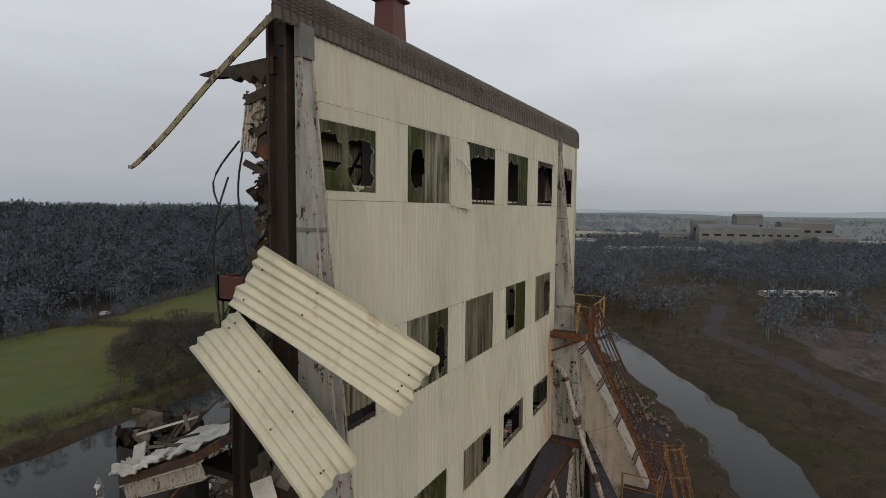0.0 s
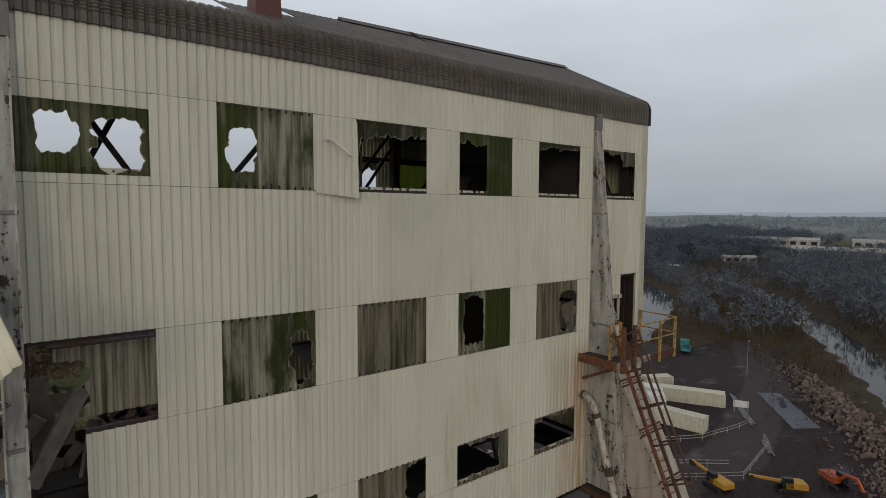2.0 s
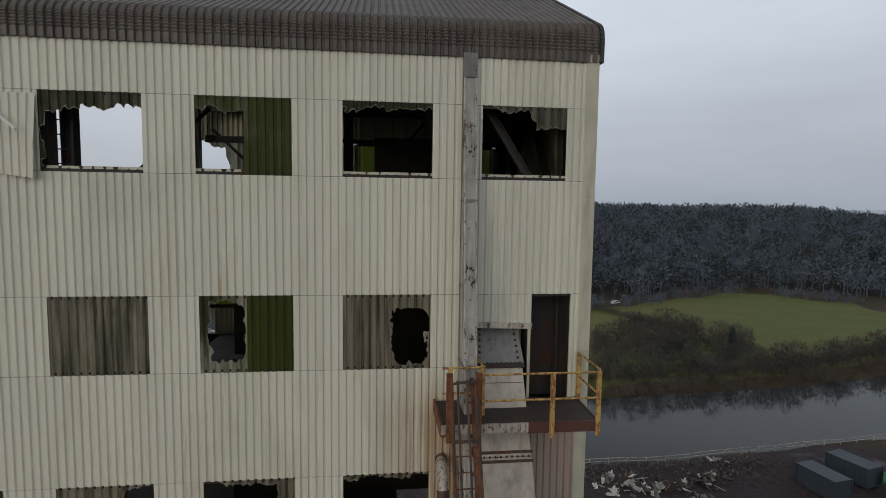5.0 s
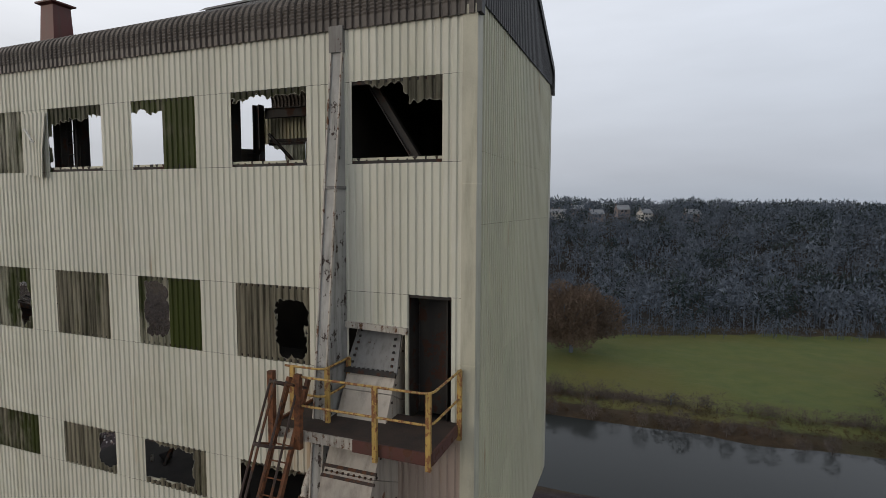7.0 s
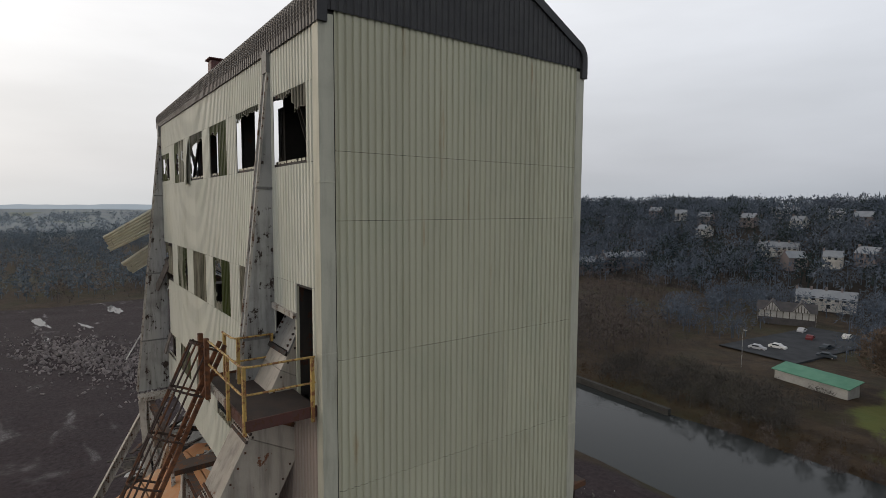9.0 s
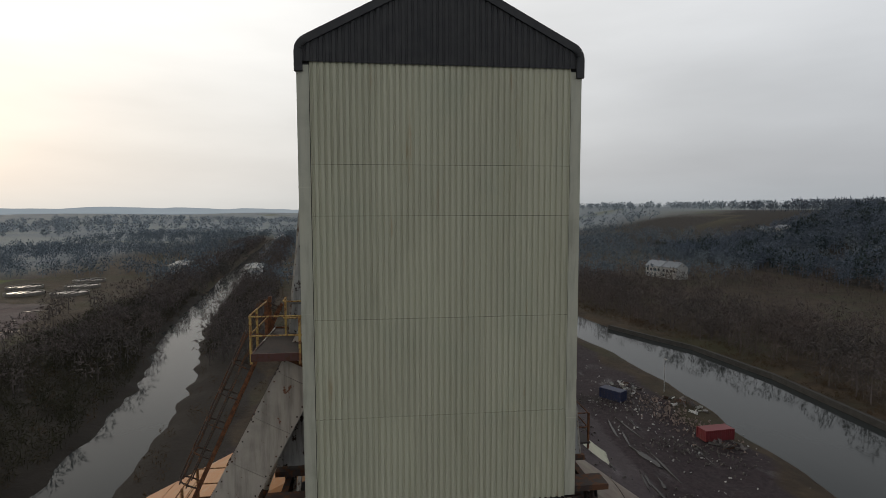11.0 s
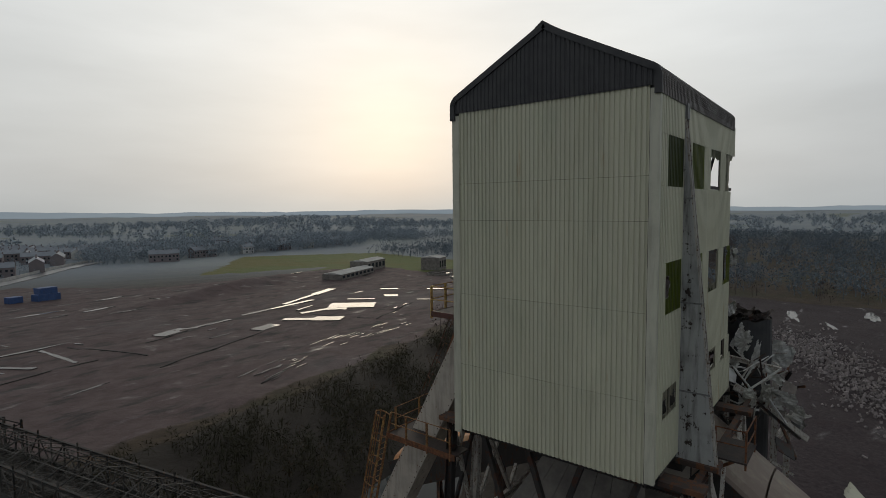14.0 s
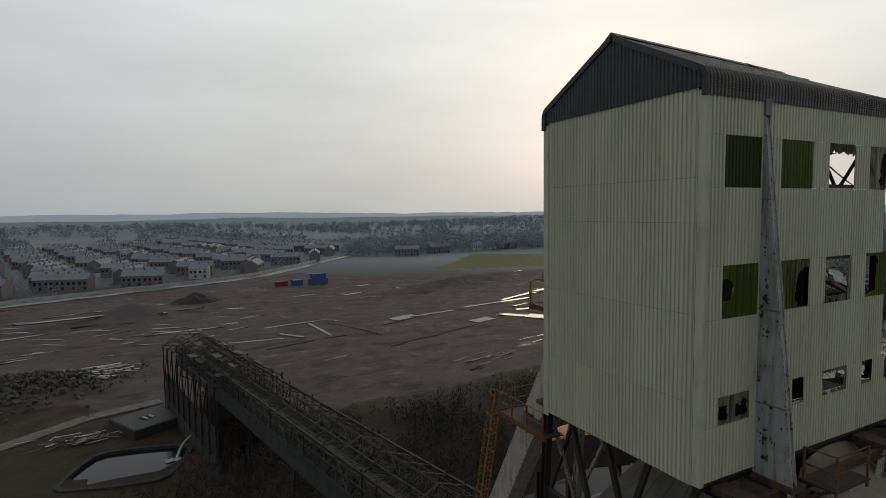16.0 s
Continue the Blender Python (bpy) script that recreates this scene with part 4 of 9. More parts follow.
EDGE_RED = painted("dull_red_edge_paint", (0.09, 0.032, 0.026), rust=(0.06, 0.025, 0.014), rust_amount=0.6, scale=2.0)
plat = thing("access_platform", "rusty steel access platform with bent yellow handrails below a doorway", "platform")
PZ = 34.08
part("deck_plate", Solid().box(-3.5, -0.28, -1.42, -0.04, PZ - 0.06, PZ), DECK, plat)
part("edge_channel", Solid().box(-1.75, -0.25, -1.46, -1.42, PZ - 0.20, PZ + 0.02), EDGE_RED, plat, "dull red edge channel")
part("edge_channel", Solid().box(-3.53, -1.75, -1.46, -1.42, PZ - 0.17, PZ + 0.02), STEEL_WHITE, plat, "flaking cream edge channel")
part("edge_channel", Solid().box(-0.28, -0.24, -1.42, -0.04, PZ - 0.20, PZ + 0.02), EDGE_RED, plat)
part("edge_channel", Solid().box(-3.54, -3.5, -1.42, -0.04, PZ - 0.22, PZ + 0.05), RUST, plat)
for x in (-3.3, -1.5):
    part("bracket", Solid().beam((x, -1.3, PZ - 0.2), (x, -0.06, PZ - 0.8), 0.07, 0.09), RUST, plat)
for x in (-2.6, -1.7, -0.8):
    part("joist", Solid().ibeam((x, -1.40, PZ - 0.14), (x, -0.06, PZ - 0.14), 0.07, 0.14), RUST, plat)
handrail(plat, [(-2.80, -1.52), (-0.24, -1.50), (-0.22, -0.08)], PZ, YELLOW, posts=[(-1.28, -1.50), (-0.30, -1.46), (-0.22, -0.14)])
handrail(plat, [(-2.60, -0.12), (-2.60, -1.02), (-3.46, -1.04)], PZ, YELLOW, posts=[(-2.60, -0.15), (-2.60, -0.92), (-3.30, -1.04)])
part("post", Solid().box(-2.86, -2.74, -1.60, -1.50, PZ - 0.28, PZ + 1.1), RUST, plat, "rust-red gate post")
part("post", Solid().box(-3.44, -3.32, -1.60, -1.50, PZ - 0.28, PZ + 1.1), RUST, plat, "rust-red gate post")


def caged_ladder(a, b, label, mat, mat_cage, width=0.42, hoops=7, out=(0, -1, 0.0), radius=0.36, above=1.05):
    """A ladder from a down to b with round safety hoops and upright straps."""
    lad = thing("caged_ladder", label, "ladder")
    a, b = Vector(a), Vector(b)
    d = (b - a).normalized()
    side = Vector((1, 0, 0))
    back = d.cross(side).normalized()
    if back.dot(Vector(out)) < 0:
        back = -back
    top = a - d * above
    for s in (-1, 1):
        part("stringer", Solid().beam(top + side * s * width / 2, b + side * s * width / 2, 0.065, 0.095, tuple(back)), mat, lad)
    n = int((b - a).length / 0.29)
    rung = Solid().tube([(-width / 2, 0, 0), (width / 2, 0, 0)], 0.014, 6).mesh("rung")
    rung.materials.append(mat)
    for k in range(n):
        part("rung", rung, mat, lad, m=Matrix.Translation(a + d * (k + 0.5) * 0.29))
    arcs = []
    for k in range(hoops):
        c = top + d * ((b - top).length * (k + 0.15) / hoops)
        pts = []
        for i in range(13):
            t = math.pi * (i / 12)
            pts.append(c + side * math.cos(t) * radius * (0.62 + 0.38 * math.sin(t)) + back * math.sin(t) * radius * 1.9)
        part("hoop", Solid().tube(pts, 0.028, 5), mat_cage, lad)
        arcs.append(pts)
    for i in (2, 4, 6, 8, 10):
        part("cage_strap", Solid().tube([arcs[0][i] - d * 0.05, arcs[-1][i] + d * 0.1], 0.024, 5), mat_cage, lad)
    return lad


caged_ladder((-3.09, -1.58, 34.0), (-3.14, -4.25, 28.2), "rust-red caged ladder leaning out from the upper platform", RUST, STEEL_BROWN, hoops=7)
low = thing("lower_platform", "rusted lower landing with thin yellow handrails", "platform")
LZ = 28.15
part("deck_plate", Solid().box(-3.9, -0.4, -4.25, -2.9, LZ - 0.06, LZ), DECK, low)
for x0, x1, y0, y1 in ((-3.93, -0.37, -4.29, -4.25), (-0.4, -0.36, -4.25, -0.4), (-3.94, -3.9, -4.25, -2.9)):
    part("edge_channel", Solid().box(x0, x1, y0, y1, LZ - 0.2, LZ + 0.05), RUST, low)
handrail(low, [(-3.9, -3.0), (-3.9, -4.25), (-0.9, -4.25)], LZ, RUSTY_YELLOW, posts=[(-3.9, -3.0), (-3.9, -4.2), (-2.6, -4.25), (-0.95, -4.25)], r=0.02)
handrail(low, [(-0.4, -4.0), (-0.4, -2.2), (-0.4, -0.6)], LZ, RUSTY_YELLOW, posts=[(-0.4, -3.1), (-0.4, -1.9), (-0.4, -0.65)], r=0.02)
part("walkway_plate", Solid().box(-1.35, -0.4, -2.9, -0.4, LZ - 0.06, LZ), DECK, low)
caged_ladder((-0.3, -4.35, 28.1), (-0.3, -6.3, 20.0), "yellow caged ladder below the lower landing, paint worn to rust", RUSTY_YELLOW, RUSTY_YELLOW, hoops=8)

# pipe that bends down the leg
pipe = thing("drain_pipe", "cream bent drain pipe strapped down the tower leg", "pipe")
path = spline([(-3.35, 0.05, 32.75), (-3.36, -0.30, 32.72), (-3.36, -0.62, 32.3), (-3.36, -0.95, 31.2), (-3.36, -1.45, 29.7), (-3.36, -2.1, 28.0), (-3.36, -3.0, 25.0)], 6)
part("pipe_run", Solid().tube(path, 0.11, 12), STEEL_WHITE, pipe, smooth=True)
for i in (3, 12, 20, 28):
    part("collar", Solid().tube([path[i], path[i + 1]], 0.135, 12), STEEL_BROWN, pipe)


# ---- trestle under the tower ----
trestle = thing("tower_trestle", "flaking white and rusted steel trestle carrying the tower", "trestle")
for x in (-0.9, -2.85, -9.0, -17.0):
    for y in (0.0, W):
        s = 1 if y > 1 else -1
        if x == -17.0 and s > 0:
            continue
        part("leg", Solid().ibeam((x, y + s * 0.9, 29.5), (x, y + s * 2.6, 0.0), 0.30, 0.34, (0, 1, 0)), STEEL_WHITE if x < -2 else STEEL_DARK, trestle)
        part("cap_plate", Solid().box(x - 0.35, x + 0.35, min(y, y + s * 1.35), max(y, y + s * 1.35), 29.45, 29.62), STEEL_WHITE if x < -10 else STEEL_BROWN, trestle)
        for z in (24.0, 16.0, 8.0):
            part("strut", Solid().ibeam((x, 0 - 0.9 - (29.5 - z) * 0.0576, z), (x, W + 0.9 + (29.5 - z) * 0.0576, z), 0.2, 0.24), STEEL_BROWN, trestle)
for s, y0, y1 in ((-1, -0.9, -1.25), (1, W + 0.9, W + 1.25)):
    for a, b in ((-0.9, -2.85), (-2.85, -6.0), (-9.0, -6.0), (-9.0, -12.0), (-17.0, -12.0)):
        if s > 0 and b < -10:
            continue
        part("diagonal", Solid().beam((a, y0, 29.4), (b, y1, 24.2), 0.16, 0.16), STEEL_WHITE, trestle)
        part("diagonal", Solid().beam((b, y0, 29.4), (a, y1, 24.2), 0.14, 0.14), STEEL_WHITE if a < -2 else STEEL_DARK, trestle)
    part("stringer", Solid().ibeam((-17.2, y0, 29.3), (-0.6, y0, 29.3) if s < 0 else (-0.6, y0, 29.3), 0.2, 0.3) if s < 0 else Solid().ibeam((-11.0, y0, 29.3), (-0.6, y0, 29.3), 0.2, 0.3), STEEL_BROWN, trestle)
    part("stringer", Solid().ibeam((-17.2 if s < 0 else -11.0, y1, 24.0), (-0.6, y1, 24.0), 0.2, 0.3), STEEL_WHITE, trestle)
for y in (0.6, 2.6, 5.0, 7.0):
    part("diagonal", Solid().beam((-0.9, y, 29.5), (-0.9, y + (1.4 if y < 4 else -1.4), 25.5), 0.18, 0.2), STEEL_DARK, trestle)
part("cross_girder", Solid().ibeam((-0.9, -0.6, 29.35), (-0.9, W + 0.6, 29.35), 0.24, 0.4), STEEL_DARK, trestle)
part("cross_girder", Solid().ibeam((-0.9, -1.0, 25.4), (-0.9, W + 1.0, 25.4), 0.24, 0.3), STEEL_DARK, trestle)

part("raking_beam", Solid().ibeam((-17.6, -0.6, 29.5), (-17.6, -17.0, 0.0), 0.28, 0.32), STEEL_WHITE, trestle)
for a, b, w in (((-17.5, -1.2, 29.3), (-14.2, -1.3, 25.2), 0.22), ((-14.6, -0.9, 29.3), (-17.2, -1.2, 25.0), 0.18), ((-17.0, -0.3, 27.6), (-12.6, -0.6, 26.6), 0.12), ((-15.6, -0.7, 29.2), (-15.8, -0.9, 24.8), 0.16),
                ((-13.6, -0.7, 29.1), (-15.6, -0.9, 25.6), 0.13), ((-12.4, -0.6, 28.9), (-12.4, -0.7, 26.0), 0.12), ((-17.3, 0.8, 29.2), (-14.8, 0.8, 25.2), 0.16), ((-17.4, 2.2, 28.6), (-13.4, 0.6, 26.0), 0.12)):
    part("lattice_bar", Solid().ibeam(a, b, w, w * 1.2, t=0.025), random.choice((STEEL_WHITE, RAKE_PAINT, RAKE_PAINT)), trestle)

# wrecked roof deck under the torn end, strewn with boards and torn sheets
wreck = thing("wrecked_deck", "wrecked timber deck strewn with grey boards, bars and white panels", "wreckage")
part("deck", Solid().box(-22.5, -15.7, -1.6, 4.8, 24.1, 24.4), TIMBER, wreck)
for x in (-22.2, -19.0, -16.0):
    part("post", Solid().ibeam((x, -1.2, 24.1), (x, -1.2, 0.0), 0.3, 0.3), STEEL_BROWN, wreck)
    part("post", Solid().ibeam((x, 4.4, 24.1), (x, 4.4, 0.0), 0.3, 0.3), STEEL_BROWN, wreck)
rw = random.Random(8)
for k in range(230):
    x, y = rw.uniform(-22.3, -15.9), rw.uniform(-1.5, 4.6)
    a = rw.gauss(0.5, 0.7)
    d = Vector((math.cos(a), math.sin(a), rw.gauss(0, 0.18))) * rw.uniform(0.3, 1.3)
    z = 24.5 + rw.random() ** 2 * 0.9 + abs(d.z) * 0.5
    if k % 9 == 0:
        part("panel", Solid().beam(Vector((x, y, z)) - d * 0.5, Vector((x, y, z)) + d * 0.5, rw.uniform(0.3, 0.8), 0.03), rw.choice((WHITE_DEBRIS, GREY_TIMBER, DARK_BOARD)), wreck)
    else:
        part("board", Solid().beam(Vector((x, y, z)) - d, Vector((x, y, z)) + d, rw.uniform(0.05, 0.2), 0.05), rw.choice((GREY_TIMBER, TIMBER, TIMBER, STEEL_BROWN, DARK_BOARD, GREY_TIMBER)), wreck)

for k in range(150):
    x, y = (rw.uniform(-15.4, -9.8), rw.uniform(0.3, 2.2)) if k % 2 else (rw.uniform(-18.2, -15.4), rw.uniform(-1.0, 1.6))
    a = rw.gauss(0.3, 0.8)
    d = Vector((math.cos(a), math.sin(a), rw.gauss(0, 0.12 if k % 2 else 0.5))).normalized() * rw.uniform(0.3, 1.2)
    c = Vector((x, y, 28.4 + 0.5 * rw.random() if k % 2 else 24.8 + 3.0 * rw.random()))
    if k % 5 == 0:
        part("panel", Solid().beam(c - d * 0.5, c + d * 0.5, rw.uniform(0.3, 0.9), 0.03), rw.choice((WHITE_DEBRIS, WHITE_DEBRIS, GREY_TIMBER, DARK_BOARD)), wreck)
    else:
        part("board", Solid().beam(c - d, c + d, rw.uniform(0.05, 0.18), 0.05), rw.choice((GREY_TIMBER, STEEL_WHITE, TIMBER, STEEL_BROWN, WHITE_DEBRIS)), wreck)
part("deck", Solid().box(-15.7, -12.4, -2.4, 0.6, 24.1, 24.4), TIMBER, wreck)

# dark lower hall between the legs
hall = thing("lower_hall", "dark panelled hall below the tower with a hipped sheet roof", "building")
part("wall", Solid().box(-15.5, -1.6, 0.6, W - 0.6, 0.0, 24.2), CONCRETE, hall)
for k in range(7):
    y0, y1 = 0.2 + k * (W - 0.4) / 7, 0.2 + (k + 1) * (W - 0.4) / 7 - 0.03
    part("roof_panel", Solid().add([(-1.2, y0, 24.3), (-1.2, y1, 24.3), (-5.2, y0 * 0.5 + 1.9, 28.3), (-5.2, y1 * 0.5 + 1.9, 28.3), (-1.2, y0, 24.2), (-1.2, y1, 24.2), (-5.2, y0 * 0.5 + 1.9, 28.2), (-5.2, y1 * 0.5 + 1.9, 28.2)],
                                   [(0, 1, 3, 2), (4, 6, 7, 5), (0, 4, 5, 1), (2, 3, 7, 6), (0, 2, 6, 4), (1, 5, 7, 3)]), CONCRETE, hall)
part("roof_deck", Solid().box(-15.6, -5.0, 0.4, W - 0.4, 28.0, 28.3), DARK_BOARD, hall)

# sloping cream gallery on the river side and its counterpart
def gallery(y0, z0, y1, z1, x0, x1, label, mat=None):
    g = thing("sloping_gallery", label, "gallery")
    n = 7
    for k in range(n):
        a, b = k / n, (k + 1) / n - 0.004
        s = Solid()
        cx, r = (x0 + x1) / 2, (x1 - x0) / 2
        for f in (a, b):
            y, z = y0 + (y1 - y0) * f, z0 + (z1 - z0) * f
            s.v += [(cx - math.cos(math.pi * i / 10) * r, y, z + math.sin(math.pi * i / 10) * 0.75 - 0.75) for i in range(11)]
            s.v += [(x1, y, z - 2.6), (x0, y, z - 2.6)]
        s.f += [(i, i + 1, 13 + i + 1, 13 + i) for i in range(12)] + [(12, 0, 13, 25)] + [tuple(range(13)), tuple(range(25, 12, -1))]
        part("roof_segment", s, mat or RAKE_PAINT, g)
    for f in (0.35, 0.7, 0.97):
        y, z = y0 + (y1 - y0) * f, z0 + (z1 - z0) * f - 2.6
        for x in (x0 + 0.3, x1 - 0.3):
            part("post", Solid().ibeam((x, y, 0), (x, y, z), 0.25, 0.25), STEEL_BROWN, g)
        part("brace", Solid().beam((x0 + 0.3, y, 0.5), (x1 - 0.3, y, z - 0.3), 0.12), STEEL_BROWN, g)
    for x in (x0 - 0.04, x1 + 0.04):
        part("side_wall", Solid().beam((x, y0, z0 - 1.75), (x, y1, z1 - 1.75), 0.06, 1.75), STEEL_DARK, g, "near-black side wall")
    part("end_wall", Solid().box(x0, x1, min(y0, y0 + 0.05 * (1 if y0 > y1 else -1)), max(y0, y0 + 0.05 * (1 if y0 > y1 else -1)), z0 - 2.6, z0 - 0.8), STEEL_DARK, g)
    return g


gallery(W - 0.2, 29.4, 25.0, 16.5, -9.6, -5.6, "brown rust-washed sloping gallery with a rounded sheet roof", BROWN_SHEET)
gallery(1.5, 29.2, -10.0, 23.6, -14.2, -6.6, "orange-rusted sloping gallery roof below the tower wall", RUST_SHEET)
land = thing("side_landing", "small rusted landing with a bent handrail on the river side", "platform")
part("deck_plate", Solid().box(-5.6, -3.6, W + 0.9, W + 2.0, 29.5, 29.56), DECK, land)
handrail(land, [(-3.7, W + 1.0), (-3.7, W + 1.95), (-5.5, W + 1.95)], 29.56, RUST, r=0.025)
part("bracket", Solid().beam((-4.6, W + 1.9, 29.45), (-4.6, W + 0.2, 28.2), 0.1), RUST, land)


# ---- torn end ----
def loose_sheet(corners, label, seed, bend=0.05):
    """A fallen corrugated sheet: corners tl, tr, br, bl; ribs run from the tl-bl edge to the tr-br edge."""
    tl, tr, br, bl = (Vector(c) for c in corners)
    s = Solid()
    wide = (bl - tl).length
    pr = [(wide * i / 72, 0.024 - 0.024 * math.cos(2 * math.pi * wide * i / 72 / 0.15)) for i in range(73)]
    nor = (tr - tl).cross(bl - tl).normalized()
    n, rows = len(pr), 8
    for t in (0.0, 0.008):
        for r in range(rows + 1):
            f = r / rows
            for u, h in pr:
                g = u / wide
                p = (tl * (1 - f) + tr * f) * (1 - g) + (bl * (1 - f) + br * f) * g
                e = 0.10 * noise.noise((g * 6 + seed, seed * 3.1, 0)) * ((f < 0.01) - (f > 0.99))
                s.v.append(p + nor * (h + t + bend * math.sin(f * math.pi) + 0.02 * noise.noise((f * 5, g * 4, seed))) + (tr - tl).normalized() * e)
    k = n * (rows + 1)
    for r in range(rows):
        for i in range(n - 1):
            a = r * n + i
            s.f += [(a, a + 1, a + n + 1, a + n), (k + a, k + a + n, k + a + n + 1, k + a + 1)]
    for i in range(n - 1):
        s.f += [(i, k + i, k + i + 1, i + 1), (k - n + i, k - n + i + 1, 2 * k - n + i + 1, 2 * k - n + i)]
    ob = part("loose_sheet", s, LOOSE_CREAM, smooth=True)
    rb = random.Random(seed)
    for k in range(7):
        f, g = rb.choice((0.06, 0.35, 0.62, 0.93)), rb.uniform(0.1, 0.9)
        p = (tl * (1 - f) + tr * f) * (1 - g) + (bl * (1 - f) + br * f) * g
        for o in (-0.012, 0.06):
            part("bolt_hole", Solid().tube([p + nor * (o + bend * math.sin(f * math.pi) - 0.005), p + nor * (o + bend * math.sin(f * math.pi) + 0.004)], 0.016, 7), STEEL_DARK, ob)
    return tagged(ob, label, "metal sheet", "hanging wall sheets")


loose_sheet([(-18.2, 0.15, 38.32), (-17.38, -2.4, 36.78), (-18.02, -2.12, 36.05), (-18.42, 0.68, 37.42)], "cream corrugated sheet hanging loose across the torn corner", 1)
loose_sheet([(-18.2, 0.75, 37.3), (-18.35, -1.70, 35.5), (-18.85, -1.2, 34.95), (-18.6, 1.4, 36.7)], "cream corrugated sheet drooping below the torn corner", 4)
strip = part("torn_strip", corrugated(0.0, 0.34, 0.0, 0.95, 0.006, 0.072, 0.022), STEEL_WHITE, m=Matrix(((0.10, 1.6, -0.06, -17.56), (0.99, -0.1, 0.16, 0.80), (-0.05, 0, -0.98, 40.72), (0, 0, 0, 1))))
tagged(strip, "dirty white torn strip of fine corrugated sheet", "metal sheet")
end_post = thing("torn_end_column", "sooty brown steel column standing at the torn end", "column")
part("web", Solid().ibeam((-17.47, 0.42, 29.6), (-17.47, 0.42, 41.9), 0.30, 0.42, (0, 1, 0), 0.05), SOOT_BROWN, end_post)
part("web", Solid().ibeam((-17.5, 1.4, 33.0), (-17.5, 1.4, 37.35), 0.3, 0.3, (0, 1, 0)), STEEL_DARK, end_post)
part("gusset", Solid().box(-17.9, -17.86, 0.92, 1.52, 37.33, 37.74).box(-17.9, -17.45, 0.92, 1.52, 37.33, 37.37).box(-17.9, -17.45, 1.48, 1.52, 37.33, 37.74), STACK_RED, end_post, "open dull red steel box")
POLE_PAINT = painted("grey_yellow_rail_paint", (0.24, 0.22, 0.13), rust=(0.04, 0.03, 0.02), rust_amount=0.6, scale=2.0)
pole = thing("bent_rail", "long bent yellow-grey rail dangling from the eave", "rail")
flat = spline([(-17.82, 0.22, 41.82), (-18.16, 1.12, 40.92), (-18.5, 1.92, 40.0), (-18.72, 2.32, 39.55), (-18.78, 2.42, 39.5)], 6)
rs = Solid()
for k, (a, b) in enumerate(zip(flat, flat[1:])):
    w = 0.10 - 0.055 * k / len(flat)
    rs.beam(a, b + (b - a) * 0.04, 0.035, w)
part("strip", rs, POLE_PAINT, pole)
char = Solid()
low_edge = [(0.5, 41.0), (0.68, 41.0), (0.74, 40.86), (0.92, 41.02), (1.02, 40.90), (1.22, 41.03), (1.34, 40.96), (1.5, 41.05), (1.8, 41.06), (2.16, 41.13)]
top_edge = [(y, 41.27 - 0.06 * (y - 0.5)) for y, _ in low_edge]
top_edge[-1] = (2.16, 41.15)
n_ = len(low_edge)
for x in (-17.58, -17.44):
    char.v += [(x - 0.03 * y, y, z) for y, z in low_edge] + [(x - 0.03 * y, y, z) for y, z in top_edge]
for i in range(n_ - 1):
    a, b, c, d = i, i + 1, n_ + i + 1, n_ + i
    char.f += [(a, b, c, d), (2 * n_ + d, 2 * n_ + c, 2 * n_ + b, 2 * n_ + a), (d, c, 2 * n_ + c, 2 * n_ + d), (b, a, 2 * n_ + a, 2 * n_ + b)]
tagged(part("broken_timber", char, TIMBER), "charred beam end splintered to a point", "board", "splintered boards")


def crumpled(name, c, u, v, seed, mat, depth=0.15, parent=None, label="", n=16):
    """A torn, crumpled sheet round a centre, spanned by two half-sides."""
    c, u, v = Vector(c), Vector(u), Vector(v)
    nor = u.cross(v).normalized()
    sh = Solid()
    for j in range(n + 1):
        for i in range(n + 1):
            a, b = 2 * i / n - 1, 2 * j / n - 1
            h = depth * (noise.noise((a * 1.7 + seed, b * 1.7, seed)) + 0.5 * noise.noise((a * 4.5 + seed, b * 4.5, 2.2)))
            sh.v.append(c + u * a + v * b + nor * h)
    for j in range(n):
        for i in range(n):
            a, b = 2 * (i + 0.5) / n - 1, 2 * (j + 0.5) / n - 1
            if max(abs(a), abs(b)) + 0.35 * noise.noise((a * 2.3 + seed * 3, b * 2.3, 5.5)) < 0.86:
                k = j * (n + 1) + i
                sh.f.append((k, k + 1, k + n + 2, k + n + 1))
    m = len(sh.v)
    sh.v += [Vector(q) - nor * 0.02 for q in sh.v]
    sh.f += [tuple(m + i for i in reversed(q)) for q in sh.f]
    return part(name, sh, mat, parent, label)


rl = random.Random(12)
for k in range(46):
    z = 40.9 - 3.6 * k / 46 + rl.uniform(-0.1, 0.1)
    c = (-17.5 + rl.uniform(-0.12, 0.12), 0.68 + rl.uniform(0, 0.42) * (1 if z > 39 else 0.7), z)
    d = [Vector((rl.gauss(0, 1), rl.gauss(0, 1), rl.gauss(0, 1))).normalized() * rl.uniform(0.06, 0.2) for _ in range(2)]
    tagged(crumpled("lining_scrap", c, d[0], d[1], k * 1.3, rl.choice((TIMBER, SOOT_BROWN, SOOT_BROWN, STEEL_DARK, GREY_TIMBER, STEEL_WHITE)), 0.06, n=6), "torn scrap of lining clinging to the broken end", "scrap", "lining scraps")
